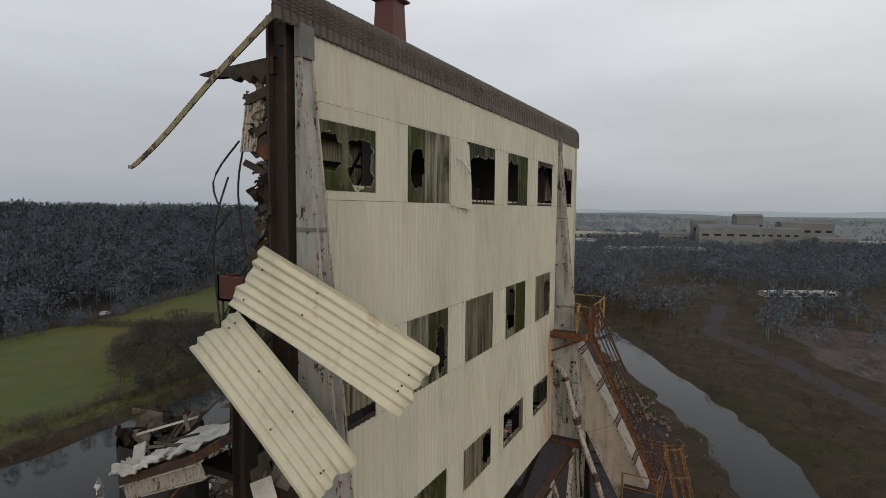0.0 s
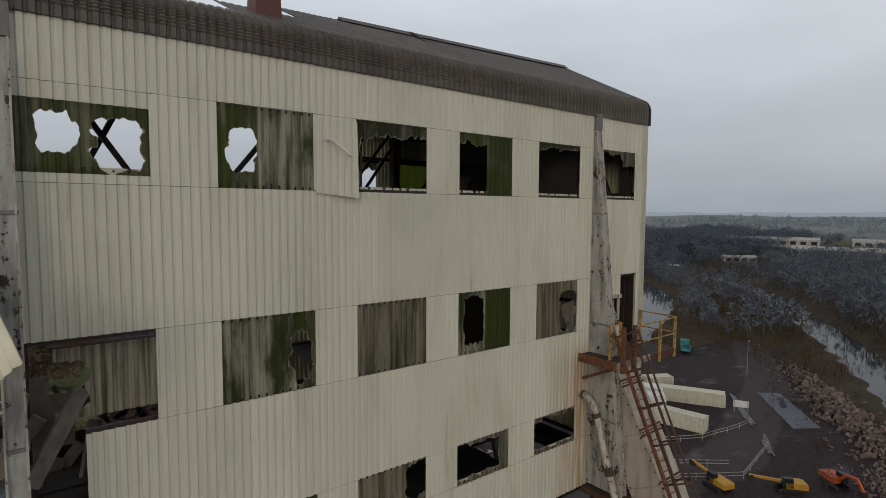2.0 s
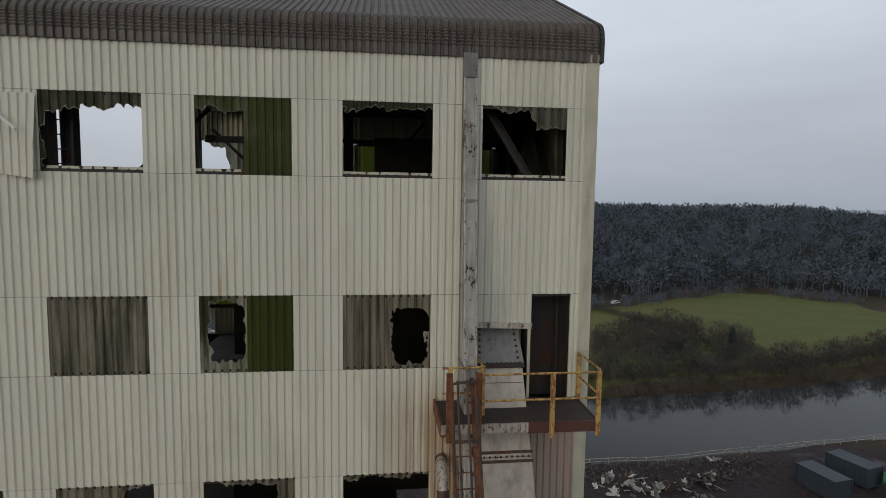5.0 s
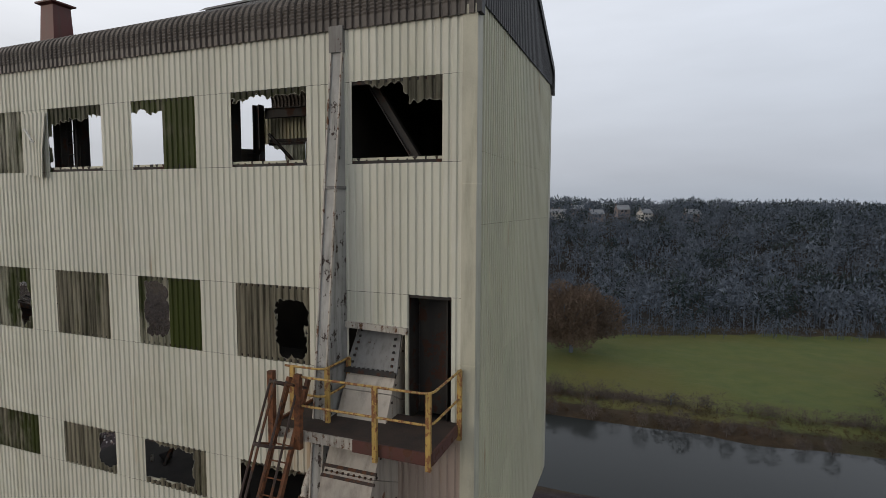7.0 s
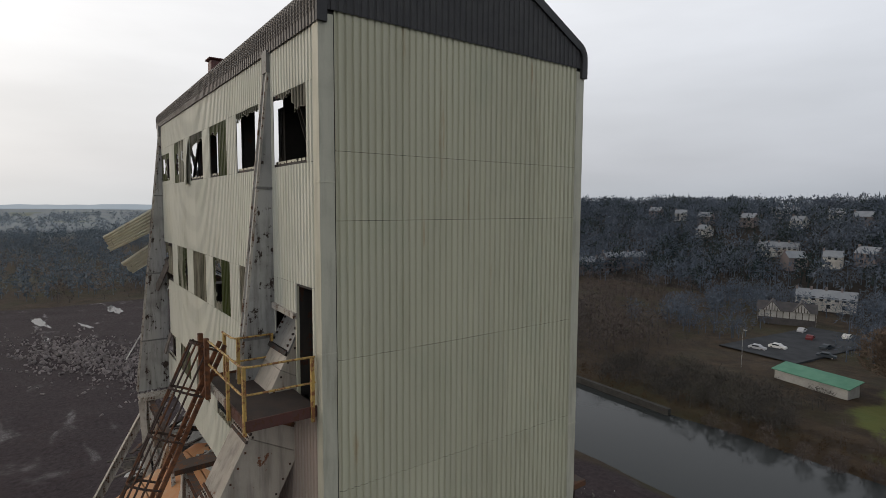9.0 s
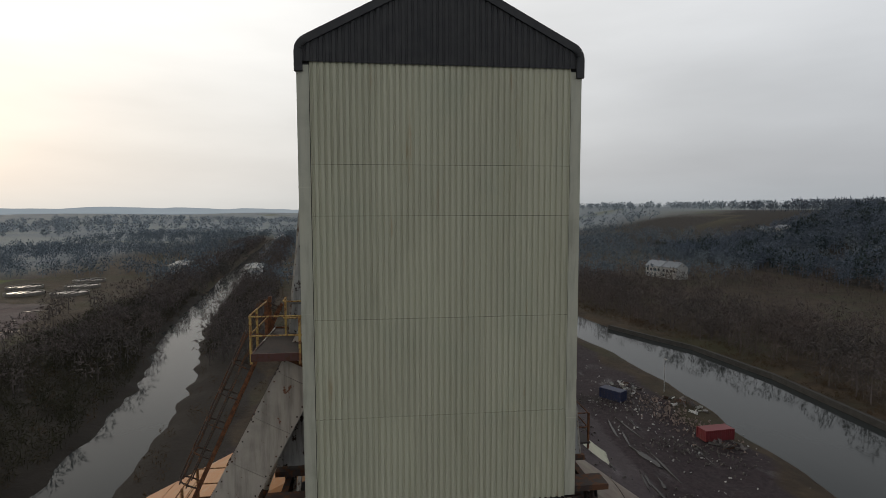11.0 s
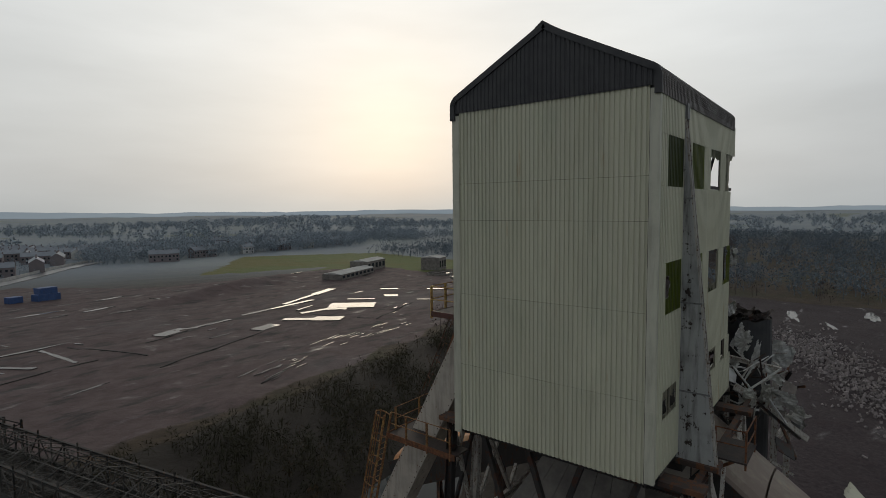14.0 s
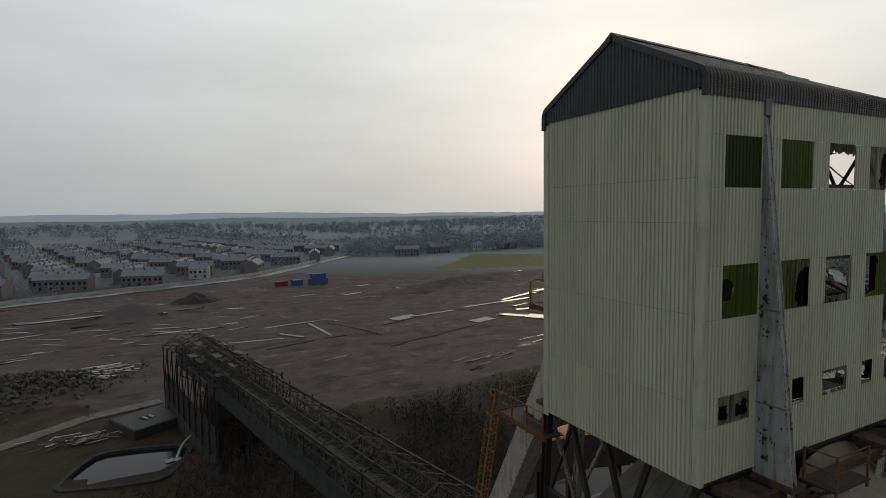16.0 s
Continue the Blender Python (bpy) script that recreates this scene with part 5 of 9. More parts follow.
for k in range(16):
    z = 40.75 - k * 0.26
    reach = random.uniform(0.12, 0.42)
    a = Vector((-17.5, 0.7, z + random.uniform(-0.05, 0.05)))
    b = a + Vector((-0.25 * random.random(), reach, random.uniform(-0.35, 0.25)))
    t = part("broken_timber", Solid().beam(a, b, random.uniform(0.04, 0.10), random.uniform(0.06, 0.2)), STEEL_BROWN if k % 5 == 4 else TIMBER)
    tagged(t, "charred splintered board jutting from the torn end", "board", "splintered boards")
slab = thing("broken_floor_slab", "white-stained broken floor slab sagging out of the torn end", "slab", m=pose(-17.35, 2.75, 34.42, -24, -5, 0))
part("slab", Solid().box(-0.95, 1.6, -1.2, 1.2, -0.14, 0.0), STEEL_BROWN, slab)
crumpled("crust", (-0.1, -0.05, 0.10), (1.0, 0, 0), (0, 1.38, 0), 3.3, WHITE_DEBRIS, 0.16, slab, "thick broken white crust", 26)
crumpled("crust", (-0.9, 0.55, 0.16), (0.25, 0, 0.1), (0, 0.8, 0.05), 7.3, WHITE_DEBRIS, 0.12, slab, "thick broken white crust", 16)
part("edge_beam", Solid().ibeam((-0.9, -1.2, -0.3), (-0.9, 1.3, -0.3), 0.15, 0.3), STEEL_WHITE, slab)
for k in range(14):
    c = Vector((random.uniform(-0.9, 1.4), random.uniform(-1.1, 1.6), 0.1 + 0.5 * random.random()))
    d = Vector((random.uniform(-1, 1), random.uniform(-1, 1), random.uniform(-0.3, 0.5))).normalized() * random.uniform(0.2, 0.6)
    part("scrap", Solid().beam(c - d, c + d, random.uniform(0.04, 0.25), 0.04), random.choice((TIMBER, WHITE_DEBRIS, GREY_TIMBER, STEEL_DARK)), slab)
for k in range(7):
    y, z = 1.0 + random.random() * 0.8, 40.6 - k * 0.6
    p = [(-17.5, y, z), (-17.65, y + random.uniform(0, 0.5), z - 0.7), (-17.6, y + random.uniform(-0.2, 0.6), z - 1.5), (-17.55, y + 0.2, z - 2.0 - random.random())]
    tagged(part("hanging_cable", Solid().tube(spline(p, 5), 0.018, 5), CABLE), "thin black cable hanging from the torn end", "cable", "hanging cables")
for k in range(12):
    a = Vector((-17.5 + random.random() * 1.2, -0.05 + random.random() * 1.6, 33.0 + random.random() * 2.8))
    d = Vector((random.uniform(-0.8, 0.5), random.uniform(-0.5, 0.5), random.uniform(-1.6, -0.6)))
    tagged(part("broken_timber", Solid().beam(a, a + d, random.uniform(0.05, 0.10), random.uniform(0.2, 0.5)), GREY_TIMBER), "weathered grey board broken off at the torn corner", "board", "splintered boards")

# collapsed bay below the torn end
random.seed(5)
ruin = thing("collapsed_bay", "collapsed bay of bent steel, white panels and charred boards", "ruin")
silo = Solid()
for j, z in enumerate((22.0, 26.0, 29.5, 30.8, 31.5, 32.1, 32.6)):
    for i in range(30):
        a = 2 * math.pi * i / 30
        r = 1.12 + 0.07 * noise.noise((math.cos(a) * 2, math.sin(a) * 2, z * 0.6))
        zz = z if j < 5 else z - 0.5 * max(0, noise.noise((math.cos(a) * 3 + 4, math.sin(a) * 3, 1.0)))
        silo.v.append((-14.7 + r * math.cos(a), 7.75 + r * math.sin(a), zz))
silo.f = [(j * 30 + i, j * 30 + (i + 1) % 30, (j + 1) * 30 + (i + 1) % 30, (j + 1) * 30 + i) for j in range(6) for i in range(30)]
part("silo_shell", silo, BLACK_SHEET, ruin, "soot-black broken silo shell")
for k in range(9):
    a = k * 0.7
    crumpled("silo_flap", (-14.7 + 0.8 * math.cos(a), 7.75 + 0.8 * math.sin(a), 32.45 + 0.1 * (k % 3)), (0.45 * math.cos(a + 1), 0.45 * math.sin(a + 1), 0.15), (0.1, 0.1, 0.32), k * 1.9, (STEEL_DARK, SOOT_BROWN, GREY_TIMBER)[k % 3], 0.2, ruin, "torn flap of the silo shell", 8)
for k, (c, u, v) in enumerate([((-11.6, 8.05, 32.0), (0.1, 0.32, -0.25), (0.1, 0.25, 0.6)), ((-12.4, 8.5, 31.2), (0.1, 0.12, -0.1), (0.0, 0.15, 0.7)), ((-12.6, 9.2, 30.3), (0.3, 0.5, -0.25), (0.0, 0.12, 0.25)),
                               ((-11.6, 9.0, 29.6), (0.7, 0.3, 0.1), (0.2, 0.1, 0.6)), ((-12.6, 9.6, 29.2), (0.5, 0.7, 0.0), (0.1, -0.1, 0.55)), ((-11.2, 8.4, 29.4), (0.5, 0.4, 0.0), (0.0, 0.2, 0.5)), ((-13.4, 10.2, 28.3), (0.8, 0.4, 0.0), (0.1, 0.2, 0.45)),
                               ((-15.6, 9.2, 30.6), (0.3, 0.6, 0.0), (0.0, 0.1, 0.7)), ((-12.0, 7.6, 30.6), (0.3, 0.35, 0.1), (0.1, 0.0, 0.5)), ((-10.75, 7.7, 33.6), (0.0, 0.22, 0.1), (0.05, 0.0, 0.35)), ((-10.7, 7.75, 36.0), (0.05, 0.2, 0.0), (0.0, 0.05, 0.45))]):
    crumpled("crumpled_sheet", c, u, v, k * 2.1 + 1, WHITE_DEBRIS, 0.16, ruin, "crumpled dirty white sheet")
for k in range(110):
    c = Vector((random.uniform(-18.0, -11.2), random.uniform(1.5, 10.0), random.uniform(25.5, 31.5)))
    c.z = min(c.z, 31.6 - 0.6 * max(0, c.y - 6.5) - 0.25 * max(0, -14 - c.x))
    d = Vector((random.uniform(-1, 1), random.uniform(-1, 1), random.uniform(-0.8, 0.8))).normalized() * random.uniform(0.3, 1.15)
    if k % 3:
        part("bent_beam", Solid().ibeam(c - d, c + d, 0.10, 0.13, t=0.02), random.choice((STEEL_BROWN, STEEL_DARK, STEEL_BROWN, STEEL_DARK, STEEL_WHITE)), ruin)
    else:
        part("broken_panel", Solid().beam(c - d * 0.7, c + d * 0.7, random.uniform(0.3, 0.9), 0.04, (random.random(), random.random(), 1)), random.choice((WHITE_DEBRIS, GREY_TIMBER, TIMBER, STEEL_DARK, STEEL_DARK)), ruin)
for k in range(40):
    c = Vector((random.uniform(-13.6, -11.2), random.uniform(7.6, 9.6), random.uniform(28.6, 31.2)))
    d = Vector((random.uniform(-1, 1), random.uniform(-1, 1), random.uniform(-0.8, 0.8))).normalized() * random.uniform(0.3, 1.0)
    part("bent_bar", Solid().beam(c - d, c + d, random.uniform(0.03, 0.08)), random.choice((STEEL_WHITE, STEEL_DARK, STEEL_BROWN, WHITE_DEBRIS)), ruin)
for k in range(60):
    c = Vector((random.uniform(-22.0, -17.9), random.uniform(-0.5, 5.5), random.uniform(22.0, 29.5)))
    c.z -= 1.1 * max(0, -19.5 - c.x)
    d = Vector((random.uniform(-1, 1), random.uniform(-1, 1), random.uniform(-1, 0.8))).normalized() * random.uniform(0.5, 1.6)
    if k % 3:
        part("bent_beam", Solid().ibeam(c - d, c + d, 0.10, 0.13, t=0.02), random.choice((STEEL_BROWN, STEEL_DARK, STEEL_BROWN, STEEL_DARK, STEEL_WHITE)), ruin)
    else:
        part("broken_panel", Solid().beam(c - d * 0.7, c + d * 0.7, random.uniform(0.3, 1.2), 0.04, (random.random(), random.random(), 1)), random.choice((WHITE_DEBRIS, GREY_TIMBER, TIMBER, STEEL_DARK, STEEL_DARK)), ruin)
part("fallen_plank", Solid().beam((-18.1, 0.4, 34.6), (-18.6, -1.6, 31.0), 0.34, 0.06), WHITE_DEBRIS, ruin)
part("tie_beam", Solid().ibeam((-13.0, 7.2, 30.75), (-13.0, 9.5, 30.5), 0.2, 0.22), STEEL_WHITE, ruin)
for x, y, h in ((-13.0, 9.3, 30.45), (-15.5, 9.6, 27.6), (-13.0, 7.2, 30.7), (-15.5, 7.0, 29.5)):
    part("standing_post", Solid().ibeam((x, y, 0), (x, y, h), 0.26, 0.26), STEEL_WHITE, ruin)
part("raking_tie", Solid().beam((-11.3, 7.9, 29.8), (-15.8, 10.4, 26.4), 0.22, 0.3), STEEL_WHITE, ruin)
for z in (27.0, 22.0):
    part("tie_beam", Solid().ibeam((-15.5, 9.6, z), (-13.0, 9.3, z), 0.2, 0.25), STEEL_WHITE, ruin)
loose_sheet([(-11.8, 12.3, 26.4), (-11.2, 13.6, 25.4), (-10.3, 13.4, 25.2), (-10.9, 12.1, 26.2)], "white corrugated sheet lying on the sloping gallery", 9)


# ---- land and water ----
RIVER = [(-210, 60), (-172, 64), (-148, 68.5), (-133, 73), (-122, 76), (-96, 78.5), (-60, 77), (-20, 76), (10, 77), (40, 77.5), (80, 81), (105, 84.5), (130, 92), (155, 102), (185, 118), (215, 134), (238, 158), (262, 190), (300, 260), (420, 330), (900, 420)]
CHANNEL = [(-1200, -190), (-600, -120), (-300, -82), (-160, -60), (-110, -46), (-80, -42), (-58, -40), (0, -29), (62, -15), (80, -10), (100, 0), (126, 14), (160, 32), (182, 44), (260, 92), (330, 150), (520, 190), (1200, 260)]


def from_line(x, y, line):
    """Distance of points from a polyline."""
    best = np.full(x.shape, 1e9)
    for (ax, ay), (bx, by) in zip(line, line[1:]):
        dx, dy = bx - ax, by - ay
        t = np.clip(((x - ax) * dx + (y - ay) * dy) / (dx * dx + dy * dy), 0, 1)
        best = np.minimum(best, np.hypot(x - ax - t * dx, y - ay - t * dy))
    return best


def smooth(v, a, b):
    t = np.clip((v - a) / (b - a), 0, 1)
    return t * t * (3 - 2 * t)


def waves(x, y, scale, seed):
    """Cheap smooth noise from a few sines, about -1 to 1."""
    r = np.random.RandomState(seed)
    out = 0
    for k in range(6):
        a, f, p = r.uniform(0, 6.28), r.uniform(0.6, 2.2) / scale, r.uniform(0, 6.28)
        out = out + np.sin((x * np.cos(a) + y * np.sin(a)) * f * 6.28 + p)
    return out / 3.0


def land_height(x, y):
    z = 0.18 * waves(x, y, 22, 1) + 0.10 * waves(x, y, 7, 2)
    far = np.hypot(x, y)
    z = z + 1.5 * waves(x, y, 400, 3) * smooth(far, 200, 700)
    # wooded hill across the river, falling away to the east
    east = 1 - smooth(x - 0.45 * y, 150, 340)
    z = z + 34 * smooth(y + 0.10 * x, 205, 400) * (0.35 + 0.65 * east) * (0.8 + 0.2 * smooth(-x, -300, 250))
    z = z + 10 * smooth(far, 1200, 3000) * (0.6 + 0.4 * waves(x, y, 1800, 4)) + 8 * smooth(far, 500, 1300) * (0.5 + 0.5 * waves(x, y, 700, 9))
    # spoil bank beyond the yard
    z = z + 4.0 * np.exp(-(((x + 125 + 0.45 * (y + 235)) / 60) ** 2 + ((y + 232 - 0.35 * (x + 125)) / 9) ** 2))
    z = z + 5.0 * np.exp(-(((x - 27) / 12) ** 2 + ((y + 216) / 10) ** 2)) + 3.0 * np.exp(-(((x - 46) / 14) ** 2 + ((y + 124) / 10) ** 2))
    z = z + 1.6 * np.exp(-(((x - 60) / 12) ** 2 + ((y - 60) / 5) ** 2))
    z = z * smooth(np.hypot(x + 8, y - 4), 14, 30)
    d1 = from_line(x, y, RIVER) + 0.8 * waves(x, y, 26, 5)
    d2 = from_line(x, y, CHANNEL) + 0.9 * waves(x, y, 16, 6)
    w1 = 12.2 + 3.0 * smooth(x, 150, 200) - 5.0 * smooth(-x, 112, 150)
    dip = np.maximum(1 - smooth(d1, w1 - 1.5, w1 + 5), 1 - smooth(d2, 3.7, 8.8))
    wet = np.maximum(1 - smooth(d1, w1 - 8, w1), 1 - smooth(d2, 1, 4.2))
    z = z * (1 - dip) - 1.6 * dip - 1.6 * wet
    pond = 1 - smooth(np.hypot((x - 21) / 7.2, (y + 77) / 5.2), 0.85, 1.1)
    return z * (1 - pond) - 2.0 * pond


def axis(lo, hi, fine, out):
    a = list(np.arange(lo, hi + 0.01, fine))
    s = fine
    up, dn = [hi], [lo]
    while up[-1] < out:
        s *= 1.16
        up.append(up[-1] + s)
        dn.append(dn[-1] - s)
    return np.array(dn[:0:-1] + a + up[1:])


gx, gy = axis(-240, 250, 2.4, 4600), axis(-330, 270, 2.4, 4600)
GX, GY = np.meshgrid(gx, gy)
GZ = land_height(GX, GY)


def inside(x, y, poly):
    c = np.zeros(x.shape, bool)
    for (ax, ay), (bx, by) in zip(poly, poly[1:] + poly[:1]):
        c ^= ((ay > y) != (by > y)) & (x < (bx - ax) * (y - ay) / (by - ay + 1e-9) + ax)
    return c


def near_poly(x, y, poly, soft):
    d = from_line(x, y, poly + poly[:1])
    d = np.where(inside(x, y, poly), -d, d)
    return 1 - smooth(d + 2.0 * waves(x, y, 30, 8), -soft, soft)


FIELD = [(-24, 106), (-20, 138), (-4, 156), (12, 163), (50, 177), (87, 183), (125, 200), (157, 210), (186, 186), (180, 150), (162, 124), (113, 112), (60, 104), (20, 101)]
YARD = [(-240, -250), (-215, -130), (-150, -106), (-108, -95), (-71, -88), (-33, -83), (-14, -82), (8, -92), (30, -108), (120, -126), (190, -200), (150, -236), (79, -262), (-20, -302), (-60, -330), (-80, -300), (-100, -268), (-170, -262)]
SITE = [(-235, -34), (-170, -22), (-110, -22), (-60, -20), (-20, -12), (50, -4), (80, 6), (100, 16), (150, 48), (150, 64), (118, 66), (96, 62), (70, 64), (30, 64), (-60, 58), (-150, 56), (-235, 40)]


def far_edge(x):
    """Where the wood begins behind the field and the river."""
    return np.interp(x, [-330, -120, -60, -24, 12, 50, 87, 125, 157, 190, 230, 300, 420, 800], [225, 225, 215, 168, 168, 182, 189, 206, 216, 206, 180, 176, 190, 200])


grass = np.maximum(near_poly(GX, GY, FIELD, 4), 0.8 * near_poly(GX, GY, [(-320, -330), (-190, -262), (-200, -200), (-300, -190)], 10))
grass = np.maximum(grass, 0.8 * near_poly(GX, GY, [(38, -176), (62, -170), (100, -180), (92, -230), (58, -230)], 5))
grass = np.maximum(grass, 0.85 * near_poly(GX, GY, [(-140, -300), (-250, -262), (-330, -330), (-230, -400)], 8))
grass = np.maximum(grass, 0.5 * smooth(waves(GX, GY, 260, 12), 0.35, 0.8) * smooth(np.hypot(GX, GY), 420, 700))
_rx, _ry = [q[0] for q in RIVER], [q[1] for q in RIVER]
_d1 = from_line(GX, GY, RIVER)
grass = np.maximum(grass, 0.55 * smooth(_d1, 15, 18) * (1 - smooth(_d1, 22, 25)) * (GY > np.interp(GX, _rx, _ry)) * smooth(GX, -30, -10) * (1 - smooth(GX, 230, 250)))
earth = np.maximum(near_poly(GX, GY, YARD, 5), near_poly(GX, GY, [(193, -24), (196, -90), (119, -80), (118, -42), (144, -31)], 4))
site = near_poly(GX, GY, SITE, 4)
# distance mask for the haze that is put into the ground colour
haze_far = smooth(np.hypot(GX, GY), 240, 430) * (1 - smooth(GY + 0.1 * GX, 120, 210) * (1 - smooth(np.hypot(GX, GY), 520, 900)))
haze_far = haze_far * np.clip(smooth(-GY, 170, 260) + smooth(np.hypot(GX, GY), 620, 1000), 0, 1)
THICKET = [(-240, -100), (-150, -102), (-108, -91), (-71, -84), (-33, -79), (-14, -78), (4, -88), (4, -60), (40, -60), (60, -30), (-20, -14), (-60, -22), (-110, -26), (-240, -60)]
thicket = np.maximum(near_poly(GX, GY, THICKET, 5), smooth(GY - far_edge(GX), 2, 10) * (1 - haze_far) * (1 - grass))
rail_bed = (1 - smooth(from_line(GX, GY, [(222, -6), (166, -4), (140, -21), (105, -35), (60, -60)]), 2.0, 4.5)) * 0.8
tracks = rail_bed + (1 - smooth(np.abs(from_line(GX, GY, [(-150, 40), (-90, 36), (-40, 34), (0, 40), (40, 30), (70, 26), (110, 36), (160, 62), (220, 96)]) - 0), 2.5, 6.5)) * site
verts = np.stack([GX, GY, GZ], -1).reshape(-1, 3)
ny, nx = GX.shape
ii = (np.arange(ny - 1)[:, None] * nx + np.arange(nx - 1)[None]).reshape(-1)
quads = np.stack([ii, ii + 1, ii + nx + 1, ii + nx], -1)
me = bpy.data.meshes.new("ground")
me.from_pydata(verts.tolist(), [], quads.tolist())
for key, val in (("grass", grass), ("earth", earth), ("site", site), ("track", tracks), ("plain", haze_far), ("thicket", thicket)):
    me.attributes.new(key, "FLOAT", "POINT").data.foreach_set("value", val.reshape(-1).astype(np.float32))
me.polygons.foreach_set("use_smooth", [True] * len(me.polygons))


def ground_material():
    n = Nodes("wet_land")
    a, b, c, e = n.noise(0.035, 6, 0.6), n.noise(0.22, 6, 0.65), n.noise(1.4, 5, 0.65), n.noise(6, 4, 0.6)
    scrub = n.mix(n.step(b, 0.35, 0.7), (0.034, 0.024, 0.015), (0.066, 0.045, 0.027))
    scrub = n.mix(n.math("MULTIPLY", n.step(a, 0.45, 0.65), 0.6), scrub, (0.038, 0.040, 0.016))
    green = n.mix(n.step(b, 0.3, 0.7), (0.080, 0.108, 0.030), (0.112, 0.126, 0.036))
    green = n.mix(n.step(n.noise(0.016, 4, 0.5), 0.42, 0.62), green, (0.118, 0.110, 0.032))
    green = n.mix(n.math("MULTIPLY", n.step(n.noise(0.5, 5, 0.7, (1, 3, 1)), 0.5, 0.75), 0.35), green, (0.060, 0.070, 0.024))
    brown = n.mix(n.step(b, 0.3, 0.72), (0.074, 0.050, 0.049), (0.112, 0.081, 0.077))
    brown = n.mix(n.step(n.noise(0.08, 5, 0.6, (1, 2.5, 1)), 0.5, 0.66), brown, (0.046, 0.038, 0.037))
    brown = n.mix(n.math("MULTIPLY", n.step(n.noise(0.018, 5, 0.6), 0.50, 0.64), 0.45), brown, (0.115, 0.100, 0.098))
    mud = n.mix(n.step(c, 0.3, 0.7), (0.021, 0.0148, 0.0162), (0.046, 0.033, 0.0355))
    mud = n.mix(n.math("MULTIPLY", n.step(b, 0.5, 0.7), 0.7), mud, (0.034, 0.0215, 0.0225))
    grit = n.step(n.noise(2.6, 6, 0.75), 0.64, 0.70)
    mud = n.mix(n.math("MULTIPLY", grit, 0.65), mud, (0.17, 0.155, 0.15))
    track = n.mix(c, (0.040, 0.032, 0.035), (0.078, 0.064, 0.067))
    jag = n.math("ADD", n.math("MULTIPLY", b, 0.5), n.math("MULTIPLY", c, 0.3))

    def cover(col, key, other):
        f = n.step(n.math("ADD", n.attr(key), n.math("SUBTRACT", jag, 0.4)), 0.35, 0.65)
        return n.mix(f, col, other), f
    # far land turns pale blue-grey: haze painted as a base colour
    hazy_fields = n.mix(n.step(n.noise(0.006, 5, 0.6), 0.4, 0.62), (0.180, 0.205, 0.225), (0.215, 0.238, 0.235))
    scrub = n.mix(n.attr("plain"), scrub, hazy_fields)
    col, _ = cover(scrub, "grass", green)
    col, _ = cover(col, "thicket", n.mix(b, (0.013, 0.011, 0.009), (0.030, 0.023, 0.017)))
    col, fe = cover(col, "earth", brown)
    col, fs = cover(col, "site", mud)
    col, _ = cover(col, "track", track)
    col = n.mix(0.35, col, n.mix(e, (0.25, 0.25, 0.25), (0.75, 0.75, 0.75)), "OVERLAY")
    # standing wet: smooth films in hollows of the earth
    open_ground = n.math("MAXIMUM", fe, fs)
    film = n.math("MULTIPLY", n.step(n.noise(0.11, 5, 0.55, (1, 2.0, 1), distortion=0.6), 0.56, 0.76), open_ground)
    rough = n.math("SUBTRACT", 0.85, n.math("MULTIPLY", film, 0.50))
    n.bump(n.math("ADD", n.math("MULTIPLY", b, 3.0), n.math("ADD", c, n.math("MULTIPLY", e, 0.4))), 0.5, 0.25)
    return n.done(col, rough, 0.0, 0.22)


ground = new("ground", me)
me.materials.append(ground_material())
tagged(ground, "muddy cleared land with scrub, a green field and wet yards", "ground", kind="structure")
WATER = water_material("grey_river_water", (0.030, 0.034, 0.034))
tagged(part("river", Solid().add([(-1200, -260, -1.05), (1200, -260, -1.05), (1200, 480, -1.05), (-1200, 480, -1.05)], [(0, 1, 2, 3)]), WATER),
       "still grey river water between muddy banks", "water", kind="structure")
PUDDLE = water_material("rain_puddle", (0.05, 0.045, 0.042))


def ground_z(x, y):
    """Height of the land sheet at a point."""
    i = min(max(int(np.searchsorted(gx, x)) - 1, 0), nx - 2)
    j = min(max(int(np.searchsorted(gy, y)) - 1, 0), ny - 2)
    u, v = (x - gx[i]) / (gx[i + 1] - gx[i]), (y - gy[j]) / (gy[j + 1] - gy[j])
    return float((GZ[j, i] * (1 - u) + GZ[j, i + 1] * u) * (1 - v) + (GZ[j + 1, i] * (1 - u) + GZ[j + 1, i + 1] * u) * v)


